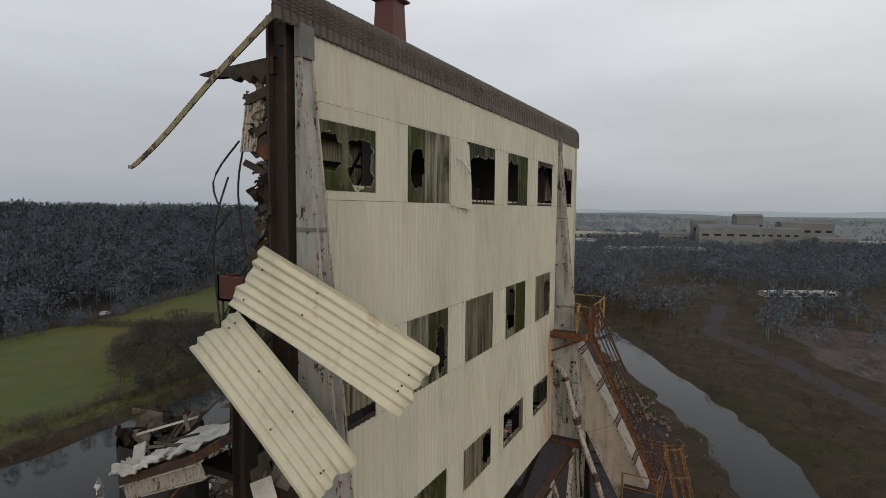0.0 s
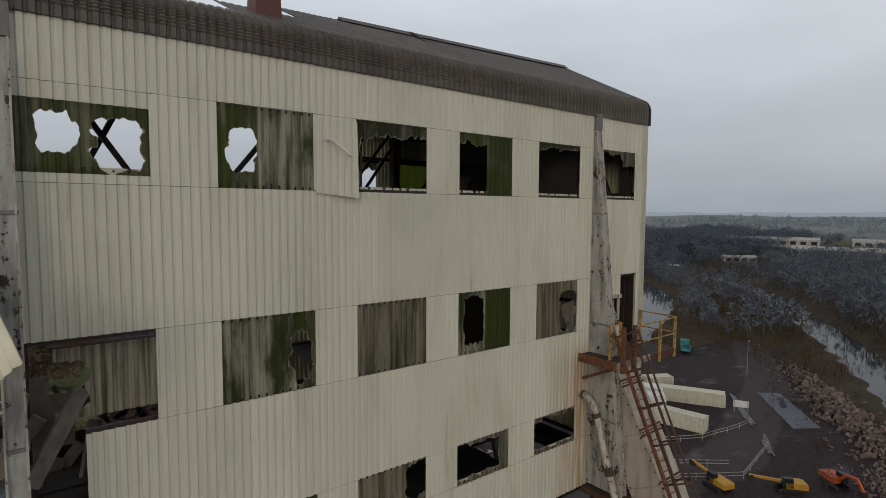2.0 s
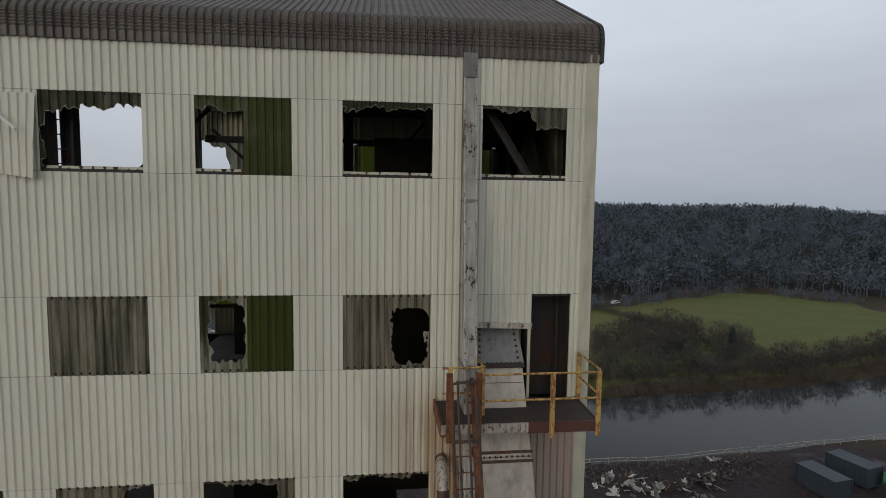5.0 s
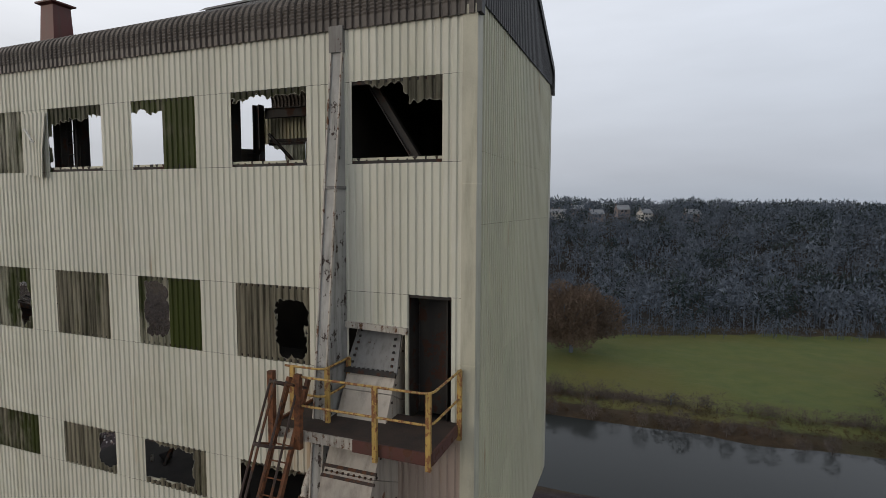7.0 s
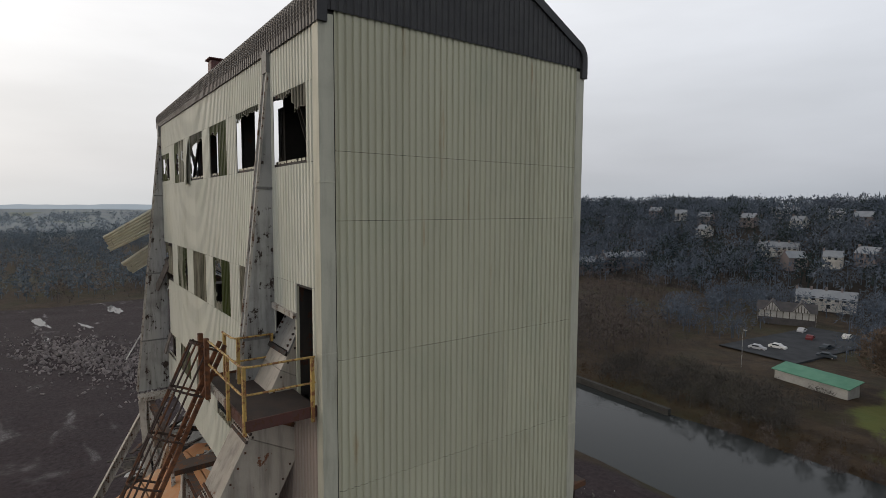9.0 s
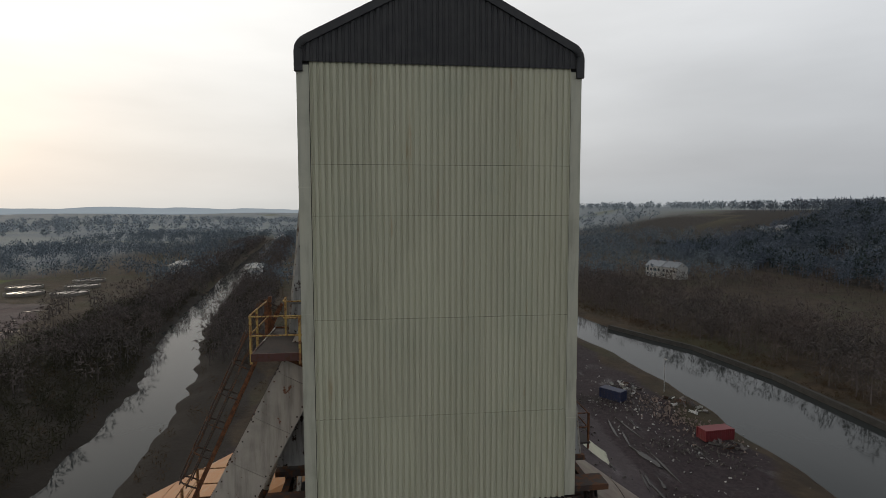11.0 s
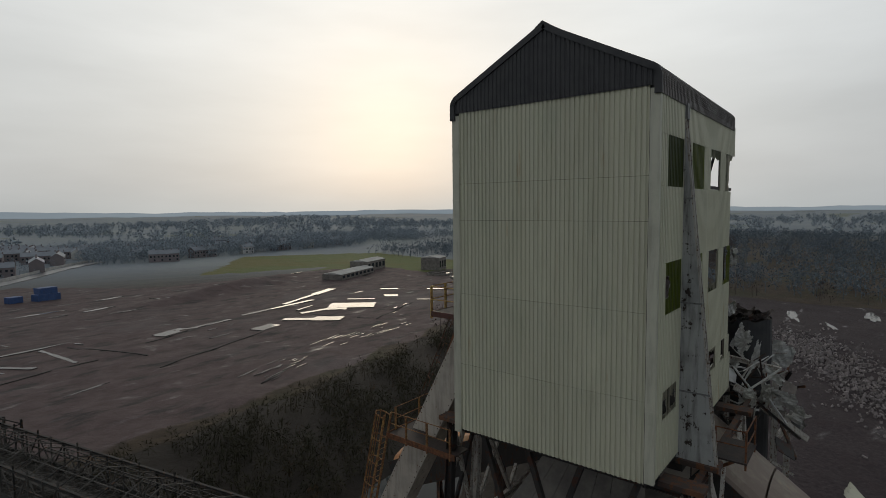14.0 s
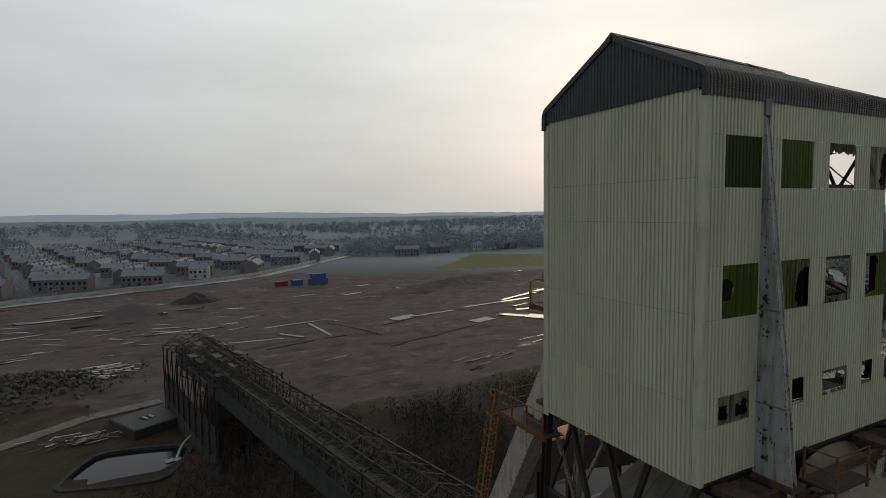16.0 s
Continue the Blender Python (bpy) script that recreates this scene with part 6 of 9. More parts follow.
def puddle(x, y, rx, ry, turn, seed, square=False):
    s = Solid()
    n = 40
    rot = Matrix.Rotation(radians(turn), 3, "Z")
    z = ground_z(x, y) + 0.10
    for i in range(n):
        a = 2 * math.pi * i / n
        ca, sa = math.cos(a), math.sin(a)
        if square:
            k = 1 / max(abs(ca), abs(sa)) ** 0.85
            k *= 0.82 + 0.25 * (noise.noise((ca * 2 + seed, sa * 2, seed)) > 0)
        else:
            k = 0.7 + 0.5 * noise.noise((ca * 1.6 + seed, sa * 1.6, seed * 2.0)) + 0.25 * noise.noise((ca * 5 + seed, sa * 5, seed))
        p = rot @ Vector((rx * ca * k, ry * sa * k, 0))
        s.v.append((x + p.x, y + p.y, 0))
    z = max(ground_z(px, py) for px, py, _ in s.v) * 0.5 + z * 0.5 + 0.03
    s.v = [(px, py, z) for px, py, _ in s.v] + [(px, py, z - 0.35) for px, py, _ in s.v]
    s.f = [tuple(range(n))] + [(i, n + i, n + (i + 1) % n, (i + 1) % n) for i in range(n)]
    return tagged(part("puddle", s, PUDDLE), "shallow rain puddle shining on the brown yard", "puddle", "yard puddles")


def slab_puddle(rects, seed):
    """Rain standing on old floor slabs: straight-sided patches that run into one another."""
    r = random.Random(seed)
    s = Solid()
    top = max(ground_z(x, y) for x, y, *_ in rects) + 0.12
    for k, (x, y, hl, hw, turn) in enumerate(rects):
        c, d = math.cos(radians(turn)), math.sin(radians(turn))
        pts = []
        for (au, av), (bu, bv) in zip(((-1, -1), (1, -1), (1, 1), (-1, 1)), ((1, -1), (1, 1), (-1, 1), (-1, -1))):
            for i in range(9):
                f = i / 9
                u, v = hl * (au + (bu - au) * f), hw * (av + (bv - av) * f)
                o = 0.35 * noise.noise((u * 0.25 + seed, v * 0.6, k)) + 0.12 * r.uniform(-1, 1)
                u, v = u + (o if au == bu else 0) * 1.5, v + (o if av == bv else 0)
                pts.append((x + u * c - v * d, y + u * d + v * c))
        n, z = len(pts), top - 0.006 * k
        s.add([(px, py, z) for px, py in pts] + [(px, py, z - 0.5) for px, py in pts], [tuple(range(n))] + [(i, n + i, n + (i + 1) % n, (i + 1) % n) for i in range(n)])
    return tagged(part("puddle", s, PUDDLE), "straight-sided rain puddle on an old floor slab", "puddle", "yard puddles")


for k, rects in enumerate([[(-61, -160, 5.5, 2.6, 20), (-73, -161.5, 10, 1.0, 12)], [(-98, -168, 9, 0.9, 10), (-116, -171, 10, 1.1, 10)], [(-125, -179, 15, 1.0, 24), (-143, -187, 9, 2.0, 24)], [(-83, -142, 4.5, 2.6, 15)],
                           [(-99, -141, 8.5, 1.7, 129), (-104, -136, 5.0, 3.4, 129)], [(-127, -149, 9, 5.2, 129), (-112, -151, 8, 1.2, 175), (-118, -148, 4, 2.0, 129)], [(-140, -158, 6, 0.8, 129)], [(-154, -155, 4, 2.4, 129)],
                           [(-155, -135, 3.0, 0.9, 129)], [(-8, -150, 8, 0.7, 173), (-19, -152, 5, 0.8, 125)], [(-29, -156, 11, 0.6, 95)], [(-112, -160, 5, 0.5, 20)], [(-170, -168, 6, 1.2, 129)], [(-182, -150, 5, 1.4, 129)]]):
    slab_puddle(rects, k * 3.1 + 2)
random.seed(78)
for k in range(46):
    f = random.random()
    x, y = (-50 - 60 * f * 0.5, -90 - 26 * f * 0.5) if f < 0.5 else (-80 - 70 * (f - 0.5), -103 - 4 * (f - 0.5))
    puddle(x + random.uniform(-4, 4), y - 3 + random.uniform(-7, 2), random.uniform(1.2, 5.5), random.uniform(0.12, 0.35), 22 - 16 * f + random.uniform(-5, 5), k * 1.3 + 200)
for k in range(40):
    x, y = random.uniform(-6, 74), random.uniform(-232, -158)
    if math.hypot((x - 27) / 14, (y + 216) / 12) > 1:
        puddle(x, y, random.uniform(1.5, 8), random.uniform(0.3, 1.1), random.choice((10, 165, 150, 20)) + random.uniform(-8, 8), k * 2.3 + 300)
for k, (x, y, rx, ry, turn, sq) in enumerate([(-20, -168, 20, 1.6, 10, False), (10, -176, 16, 1.8, 5, False), (-45, -232, 10, 2.6, 12, False), (-8, -212, 5, 2.5, 0, False), (48, -208, 20, 2.5, 10, False), (62, -190, 16, 2.0, 20, False),
                                              (-205, -222, 14, 2.0, 30, False), (-75, -250, 8, 2, 20, False), (22, -238, 10, 1.6, 5, False), (-62, -225, 9, 2.2, 20, False)]):
    puddle(x, y, rx, ry * 0.7, turn, k * 3.7 + 1, sq)
random.seed(77)
for k in range(26):
    x, y = random.uniform(-215, 90), random.uniform(-262, -106)
    if inside(np.array([x]), np.array([y]), YARD)[0] and math.hypot((x - 27) / 22, (y + 216) / 18) > 1 and math.hypot((x - 44) / 24, (y + 126) / 18) > 1:
        puddle(x, y, random.uniform(1.5, 7), random.uniform(0.3, 0.9), random.choice((14, 20, 24, 108)) + random.uniform(-6, 6), k * 1.9 + 90)
for k, (x, y, rx, ry, turn) in enumerate([(92, 34, 10, 1.2, 35), (78, 24, 6, 1.0, 30), (-95, 36, 7, 0.7, 5), (-140, 32, 9, 1.0, 0), (-60, 42, 5, 0.6, 10), (-118, 46, 5, 0.7, 0)]):
    tagged(puddle(x, y, rx, ry, turn, k * 2.9 + 50), "shallow rain puddle on the muddy site", "puddle", "site puddles")

for k in range(54):
    x = random.uniform(-165, -34)
    y = np.interp(x, [-165, -116, -87, -60, -34], [36, 38, 42, 36, 27]) + random.gauss(0, 6)
    tagged(puddle(x, float(y), random.uniform(1.5, 7), random.uniform(0.10, 0.32), 175 + random.uniform(-14, 10), k * 1.7 + 400), "wet wheel rut in the muddy site", "puddle", "site puddles")

# ---- woods ----
def tree_cloud(spots, seed, twigs, name, label, mats, tall=(8, 14), leaf=0.9, slim=0.10):
    """Many bare winter trees in one mesh: trunk, limbs and a loose haze of twigs each."""
    r = np.random.RandomState(seed)
    V, F = [], []
    count = 0
    for x, y in spots:
        z = float(ground_z(x, y)) - 0.3
        h = r.uniform(*tall)
        w = h * r.uniform(0.26, 0.42)
        # trunk
        b = h * 0.022
        tr = np.array([[b, 0, 0], [-b * 0.5, b * 0.87, 0], [-b * 0.5, -b * 0.87, 0], [0, 0, h * 0.8]]) + (x, y, z)
        V.append(tr)
        F += [(count, count + 1, count + 3), (count + 1, count + 2, count + 3), (count + 2, count, count + 3)]
        count += 4
        n = twigs
        u = r.normal(size=(n, 3))
        u /= np.linalg.norm(u, axis=1)[:, None]
        rad = r.uniform(0.45, 1.0, n)[:, None] ** 0.6
        lump = 1 + 0.25 * np.sin(u[:, :1] * 4 + x) * np.cos(u[:, 1:2] * 4 + y)
        c = u * rad * lump * (w, w, h * 0.36) + (x, y, z + h * 0.62)
        d = u * (0.6, 0.6, 1.0) + r.normal(size=(n, 3)) * 0.5
        d /= np.linalg.norm(d, axis=1)[:, None]
        e = np.cross(d, r.normal(size=(n, 3)))
        e /= np.linalg.norm(e, axis=1)[:, None]
        s = leaf * r.uniform(0.6, 1.3, n)[:, None] * (h / 10)
        q = np.stack([c - e * s * slim, c + e * s * slim, c + d * s * 1.7], 1).reshape(-1, 3)
        V.append(q)
        k = count + np.arange(n)[:, None] * 3 + np.arange(3)
        F += k.tolist()
        count += 3 * n
    if not V:
        return None
    me = bpy.data.meshes.new(name)
    me.from_pydata(np.concatenate(V).tolist(), [], F)
    me.materials.append(mats)
    return tagged(new(name, me), label, "trees", kind="stuff")


def scatter(n, seed, test, box):
    r = np.random.RandomState(seed)
    x, y = r.uniform(box[0], box[1], n), r.uniform(box[2], box[3], n)
    keep = test(x, y)
    return list(zip(x[keep].tolist(), y[keep].tolist()))


def along(line, n, near, far, seed, side=0, x_from=-1e9, x_to=1e9):
    """Spots beside a line, between two distances from it. side: 1 left of the way, -1 right, 0 both."""
    r = np.random.RandomState(seed)
    seg = [(Vector(a), Vector(b)) for a, b in zip(line, line[1:])]
    w = np.array([(b - a).length for a, b in seg])
    out = []
    for k in r.choice(len(seg), n, p=w / w.sum()):
        a, b = seg[k]
        d = (b - a).normalized()
        q = a.lerp(b, r.uniform()) + Vector((-d.y, d.x)) * r.uniform(near, far) * (side or r.choice((-1, 1)))
        if x_from < q.x < x_to:
            out.append((q.x, q.y))
    return out


def dry(x, y, m=1.0):
    return (from_line(x, y, RIVER) > 15.5 * m) & (from_line(x, y, CHANNEL) > 7.5 * m)


# the bluish tint is distance haze put into the tree colour
WOOD = plain("haze_blue_winter_wood", (0.084, 0.106, 0.138), (0.110, 0.132, 0.164), 0.05, 0.95, 0.0, per_island=True, spec=0.05)
WOOD_GREEN = plain("dark_evergreen_wood", (0.026, 0.038, 0.040), (0.042, 0.054, 0.052), 0.05, 0.95, 0.0, per_island=True, spec=0.05)
# far woods: distance haze painted in as a pale blue-grey base colour
FAR_WOOD = plain("hazed_far_wood", (0.215, 0.250, 0.280), (0.250, 0.282, 0.305), 0.05, 0.95, 0.0, per_island=True, spec=0.05)
# slate blue here comes from haze mixed into the base colour
MID_WOOD = plain("hazed_mid_wood", (0.092, 0.112, 0.138), (0.118, 0.138, 0.160), 0.05, 0.95, 0.0, per_island=True, spec=0.05)
# western trees made paler still, for the haze in front of them
WEST_WOOD = plain("hazed_west_wood", (0.112, 0.138, 0.162), (0.140, 0.165, 0.186), 0.05, 0.95, 0.0, per_island=True, spec=0.05)
TWIG = plain("brown_bare_twigs", (0.108, 0.088, 0.080), (0.082, 0.073, 0.070), 0.06, 0.95, 0.0, per_island=True, spec=0.05)
BRAMBLE = plain("dark_bramble", (0.034, 0.034, 0.022), (0.052, 0.046, 0.030), 0.08, 0.95, 0.0, per_island=True, spec=0.05)
SCRUB = plain("brown_bank_scrub", (0.080, 0.050, 0.028), (0.052, 0.040, 0.023), 0.08, 0.95, 0.0, per_island=True, spec=0.05)
MID_COPSE = plain("copse_twigs", (0.060, 0.058, 0.056), (0.078, 0.072, 0.064), 0.06, 0.95, 0.0, per_island=True, spec=0.05)
HILL_HOUSES = [(-120, 352, 15), (-150, 356, -10), (-92, 362, 8), (-60, 366, 20), (-30, 360, 0), (0, 372, 30), (-180, 360, 10), (-110, 378, 40), (-45, 384, -20), (28, 366, 10), (-140, 384, 0), (-75, 386, 12), (-205, 372, 0), (-15, 388, 15),
               (-82, 288, 20), (-70, 294, 10), (-96, 282, 30), (-110, 300, 0), (-230, 380, 20), (-165, 330, 5)]


def clear_of_houses(x, y):
    """False close to the hill houses and on the slope below them."""
    ok = np.ones(np.shape(x), bool)
    for hx, hy, _ in HILL_HOUSES:
        k = 13 / math.hypot(hx, hy)
        ok &= from_line(x, y, [(hx, hy), (hx * (1 - k), hy * (1 - k))]) > 6.5
    return ok


in_field = lambda x, y: near_poly(x, y, FIELD, 2) > 0.05
hill = lambda x, y: (y > far_edge(x)) & ~in_field(x, y) & dry(x, y, 1.15) & ~((x < -20) & (x > -110) & (y < 250)) & (waves(x, y, 120, 31) > -0.9) & clear_of_houses(x, y)
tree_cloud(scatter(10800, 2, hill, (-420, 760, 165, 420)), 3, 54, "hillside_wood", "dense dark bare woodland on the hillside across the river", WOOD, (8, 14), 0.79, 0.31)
tree_cloud(scatter(2200, 4, hill, (-420, 520, 170, 420)), 5, 70, "hillside_evergreens", "dark evergreens among the hillside wood", WOOD_GREEN, (8, 15), 0.73, 0.36)
crest = lambda x, y: (y + 0.1 * x > 392) & (waves(x, y, 150, 33) > -0.6)
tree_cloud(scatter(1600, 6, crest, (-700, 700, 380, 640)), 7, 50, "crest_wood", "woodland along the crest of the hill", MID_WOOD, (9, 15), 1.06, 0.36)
east_wood = lambda x, y: dry(x, y, 1.3) & (np.hypot(x, y) > 165) & ~((y < 24) & (y > -110) & (x < 300) & (waves(x, y, 60, 41) < 0.2)) & (waves(x, y, 170, 34) > -0.75) & (y < 215 - 0.1 * x) & ~in_field(x, y) & ~((x < 262) & (y > np.interp(x, _rx, _ry)) & (y < 205))
tree_cloud(scatter(6400, 8, east_wood, (150, 760, -330, 240)), 9, 56, "eastern_wood", "hazy bare woodland beyond the channel", MID_WOOD, (7, 12), 0.92, 0.34)
west_wood = lambda x, y: dry(x, y, 1.4) & (waves(x, y, 140, 35) > -0.5) & ((np.abs(y - 10) > 66) | (x < -240)) & ~inside(x, y, YARD) & ~((y < -120) & (x > -300))
tree_cloud(scatter(1500, 210, west_wood, (-250, -100, -330, 330)), 211, 60, "river_fork_wood", "brown bare wood between the rivers", TWIG, (5, 10), 0.79, 0.23)
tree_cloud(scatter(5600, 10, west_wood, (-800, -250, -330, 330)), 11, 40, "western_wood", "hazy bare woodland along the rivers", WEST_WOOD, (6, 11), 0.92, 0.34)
south_wood = lambda x, y: (waves(x, y, 260, 36) > -0.1)
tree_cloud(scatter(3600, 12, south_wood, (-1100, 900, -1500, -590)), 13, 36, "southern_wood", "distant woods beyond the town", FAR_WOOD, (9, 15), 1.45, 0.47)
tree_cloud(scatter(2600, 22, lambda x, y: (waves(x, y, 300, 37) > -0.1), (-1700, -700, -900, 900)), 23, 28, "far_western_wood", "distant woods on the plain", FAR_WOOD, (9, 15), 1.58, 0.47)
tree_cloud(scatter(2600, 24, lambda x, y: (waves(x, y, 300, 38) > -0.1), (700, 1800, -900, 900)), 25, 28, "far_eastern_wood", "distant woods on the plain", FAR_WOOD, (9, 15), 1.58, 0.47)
tree_cloud(scatter(2200, 63, lambda x, y: (waves(x, y, 90, 64) > -0.5), (-560, -130, -560, -420)), 65, 40, "meadow_wood", "haze-tinted bare wood behind the meadow", FAR_WOOD, (7, 13), 0.99, 0.34)
bank = lambda x, y: ((from_line(x, y, CHANNEL) < 30) & (from_line(x, y, CHANNEL) > 6.5) & (waves(x, y, 25, 51) > -0.6) & ~((y > -22) & (x > -30) & (x < 75) & (from_line(x, y, CHANNEL) > 15)))
tree_cloud(scatter(13000, 14, bank, (-320, 330, -130, 160)), 15, 34, "channel_scrub", "tangled brown scrub along the channel banks", SCRUB, (0.9, 2.8), 1.3, 0.16)
belt = lambda x, y: (y > np.interp(x, [-240, -150, -108, -71, -33, 40], [-102, -98, -88, -81, -76, -72])) & (y < -40 + 0.02 * x) & (waves(x, y, 40, 52) > -0.75) & dry(x, y) & ~((x > 4) & (x < 40) & (y < -60))
tree_cloud(scatter(9500, 16, belt, (-240, 90, -100, -30)), 17, 32, "belt_scrub", "dark bramble and sapling belt beside the yard", BRAMBLE, (1.2, 4.2), 1.3, 0.16)
NEAR_RIVER = [q for q in RIVER if q[0] < 300]
tree_cloud(along(NEAR_RIVER, 3000, 13.0, 23, 18, 1), 19, 36, "river_scrub", "brown scrub and saplings on the far river bank", SCRUB, (0.6, 1.6), 1.4, 0.18)
tree_cloud(along(NEAR_RIVER, 1500, 22, 25, 140, 1, -16, 240), 141, 44, "river_hedge", "low brown hedge between field and river bank", TWIG, (1.6, 2.8), 1.3, 0.12)
tree_cloud(along(NEAR_RIVER, 170, 12.0, 14.2, 142, 1, -40, 240), 143, 300, "waterside_bushes", "dark bushes overhanging the far river bank", TWIG, (2.2, 4.2), 1.0, 0.08)
tree_cloud(along(NEAR_RIVER, 160, 18, 27, 118, 1), 119, 130, "river_saplings", "bare saplings on the far river bank", TWIG, (2.4, 5.0), 1.0, 0.07)
tree_cloud(along(CHANNEL, 5200, 7.0, 26, 120, 0, -620, -118), 121, 66, "channel_trees", "bare trees crowding the channel banks", TWIG, (5, 10), 0.79, 0.21)
tree_cloud(along(CHANNEL, 520, 3.4, 9.0, 220, 0, -520, -213), 221, 80, "channel_side_wood", "tall bare trees leaning over the narrow channel", MID_COPSE, (7, 11), 0.79, 0.21)
tree_cloud(scatter(420, 126, lambda x, y: dry(x, y) & (y < 113) & (waves(x, y, 30, 59) > -0.8), (-66, -26, 90, 122)), 127, 150, "shed_wood", "dark bare trees between shed and river", MID_COPSE, (2.4, 5.0), 0.8, 0.14)
tree_cloud(scatter(420, 128, lambda x, y: (waves(x, y, 30, 60) > -0.6) & ~((x > -62) & (x < -36) & (y < 190)) & ~((x > -76) & (x < -50) & (y > 178) & (y < 200)) & ~((x > -74) & (x < -54) & (y > 218)), (-100, -26, 150, 240)), 129, 90, "inn_wood", "dark bare trees round the inn and its car park", WOOD, (5, 10), 0.66, 0.23)
tree_cloud(along(CHANNEL, 1500, 4.5, 17, 134, 0, 168, 460), 135, 84, "channel_head_wood", "slate-brown bare trees closing over the channel", MID_COPSE, (5, 9), 0.79, 0.23)
tree_cloud(scatter(900, 122, lambda x, y: dry(x, y, 1.15) & (y < 150) & (from_line(x, y, RIVER) < 62) & (y > 70) & (waves(x, y, 40, 57) > -0.7), (-330, -70, 80, 150)), 123, 110, "bank_wood", "reddish-brown bare trees on the far river bank", TWIG, (6, 11), 0.66, 0.20)
tree_cloud(scatter(5200, 124, lambda x, y: dry(x, y, 1.15) & (y > 70) & (y < 215) & ~inside(x, y, FIELD), (-330, -66, 80, 215)), 125, 18, "bank_undergrowth", "low brown undergrowth beneath the river trees", TWIG, (1.0, 3.0), 1.4, 0.16)
spit = lambda x, y: dry(x, y) & (waves(x, y, 30, 54) > -0.5) & ((x > 128) | ((x > 90) & (y > 62))) & (y < np.interp(x, _rx, _ry) - 14)
tree_cloud(scatter(2600, 20, spit, (88, 230, 10, 120)), 21, 40, "spit_scrub", "brown birch scrub on the spit between the waters", SCRUB, (2, 5), 1.1, 0.10)
rough = lambda x, y: dry(x, y) & (waves(x, y, 35, 56) > -0.5) & ~inside(x, y, SITE)
tree_cloud(scatter(420, 131, lambda x, y: dry(x, y) & (waves(x, y, 45, 58) > 0.1), (60, 330, -110, 20)), 132, 120, "rough_bushes", "brown bushes and saplings on the rough land", TWIG, (1.8, 4.5), 1.1, 0.09)
tree_cloud(scatter(9000, 28, rough, (50, 340, -130, 60)), 29, 12, "rough_growth", "low brown dead growth on the rough land", SCRUB, (0.5, 1.6), 1.5, 0.18)
under = lambda x, y: (from_line(x, y, [(11, -92), (-4, -14)]) < 9) & dry(x, y) & ~((y < -66) & (x > 10))
tree_cloud(scatter(2600, 30, under, (-30, 40, -100, -8)), 31, 64, "gantry_scrub", "dark saplings and brambles under the gantry", TWIG, (2.0, 6.0), 1.1, 0.08)
field_edge = lambda x, y: (from_line(x, y, [(-20, 160), (12, 166), (50, 180), (87, 187), (125, 204), (157, 214), (186, 190)]) < 9) & (waves(x, y, 25, 55) > -0.3)
tree_cloud(scatter(5000, 26, field_edge, (-40, 260, 140, 240)), 27, 34, "field_hedge", "dark hedge along the far edge of the field", WOOD, (2, 6), 0.79, 0.34)


clump = lambda x, y: inside(x, y, [(40, 94), (46, 112), (57, 131), (72, 141), (88, 146), (96, 128), (92, 112), (112, 112), (128, 116), (132, 108), (104, 101), (70, 96)]) & (waves(x, y, 22, 71) > -0.7)
tree_cloud(scatter(700, 70, clump, (36, 136, 90, 150)), 72, 230, "field_copse", "dark bare copse between field and river", MID_COPSE, (3.0, 7.5), 1.0, 0.09)
hedge_spots = [(74 + 13 * k / 90 + 1.2 * math.sin(k), 181 - 37 * k / 90 + 0.8 * math.cos(k * 2.1)) for k in range(90)]
tree_cloud(hedge_spots, 73, 110, "cross_hedge", "dark hedge across the green field", MID_COPSE, (1.6, 3.6), 1.1, 0.12)


def conifer(x, y, h, label):
    """A narrow evergreen: a trunk with drooping whorls of needles."""
    r = random.Random(5)
    z = ground_z(x, y) - 0.1
    t = thing("conifer", label, "tree")
    part("trunk", Solid().tube([(x, y, z), (x, y, z + h * 0.95)], h * 0.02, 7, h * 0.004), WOOD_GREEN, t)
    c = Solid()
    for k in range(1500):
        f = r.random() ** 0.8
        a, w = r.uniform(0, 6.283), h * 0.19 * (1 - f) * r.uniform(0.5, 1.1) + 0.1
        p = Vector((x + math.cos(a) * w, y + math.sin(a) * w, z + h * (0.06 + 0.92 * f)))
        d = Vector((math.cos(a), math.sin(a), -0.35 + r.gauss(0, 0.3))) * h * 0.06
        e = Vector((-math.sin(a), math.cos(a), 0.3)) * h * 0.014
        c.add([p - e, p + e, p + d], [(0, 1, 2)])
    part("crown", c, WOOD_GREEN, t)


conifer(84, 112, 8.8, "dark narrow evergreen standing in the river copse")


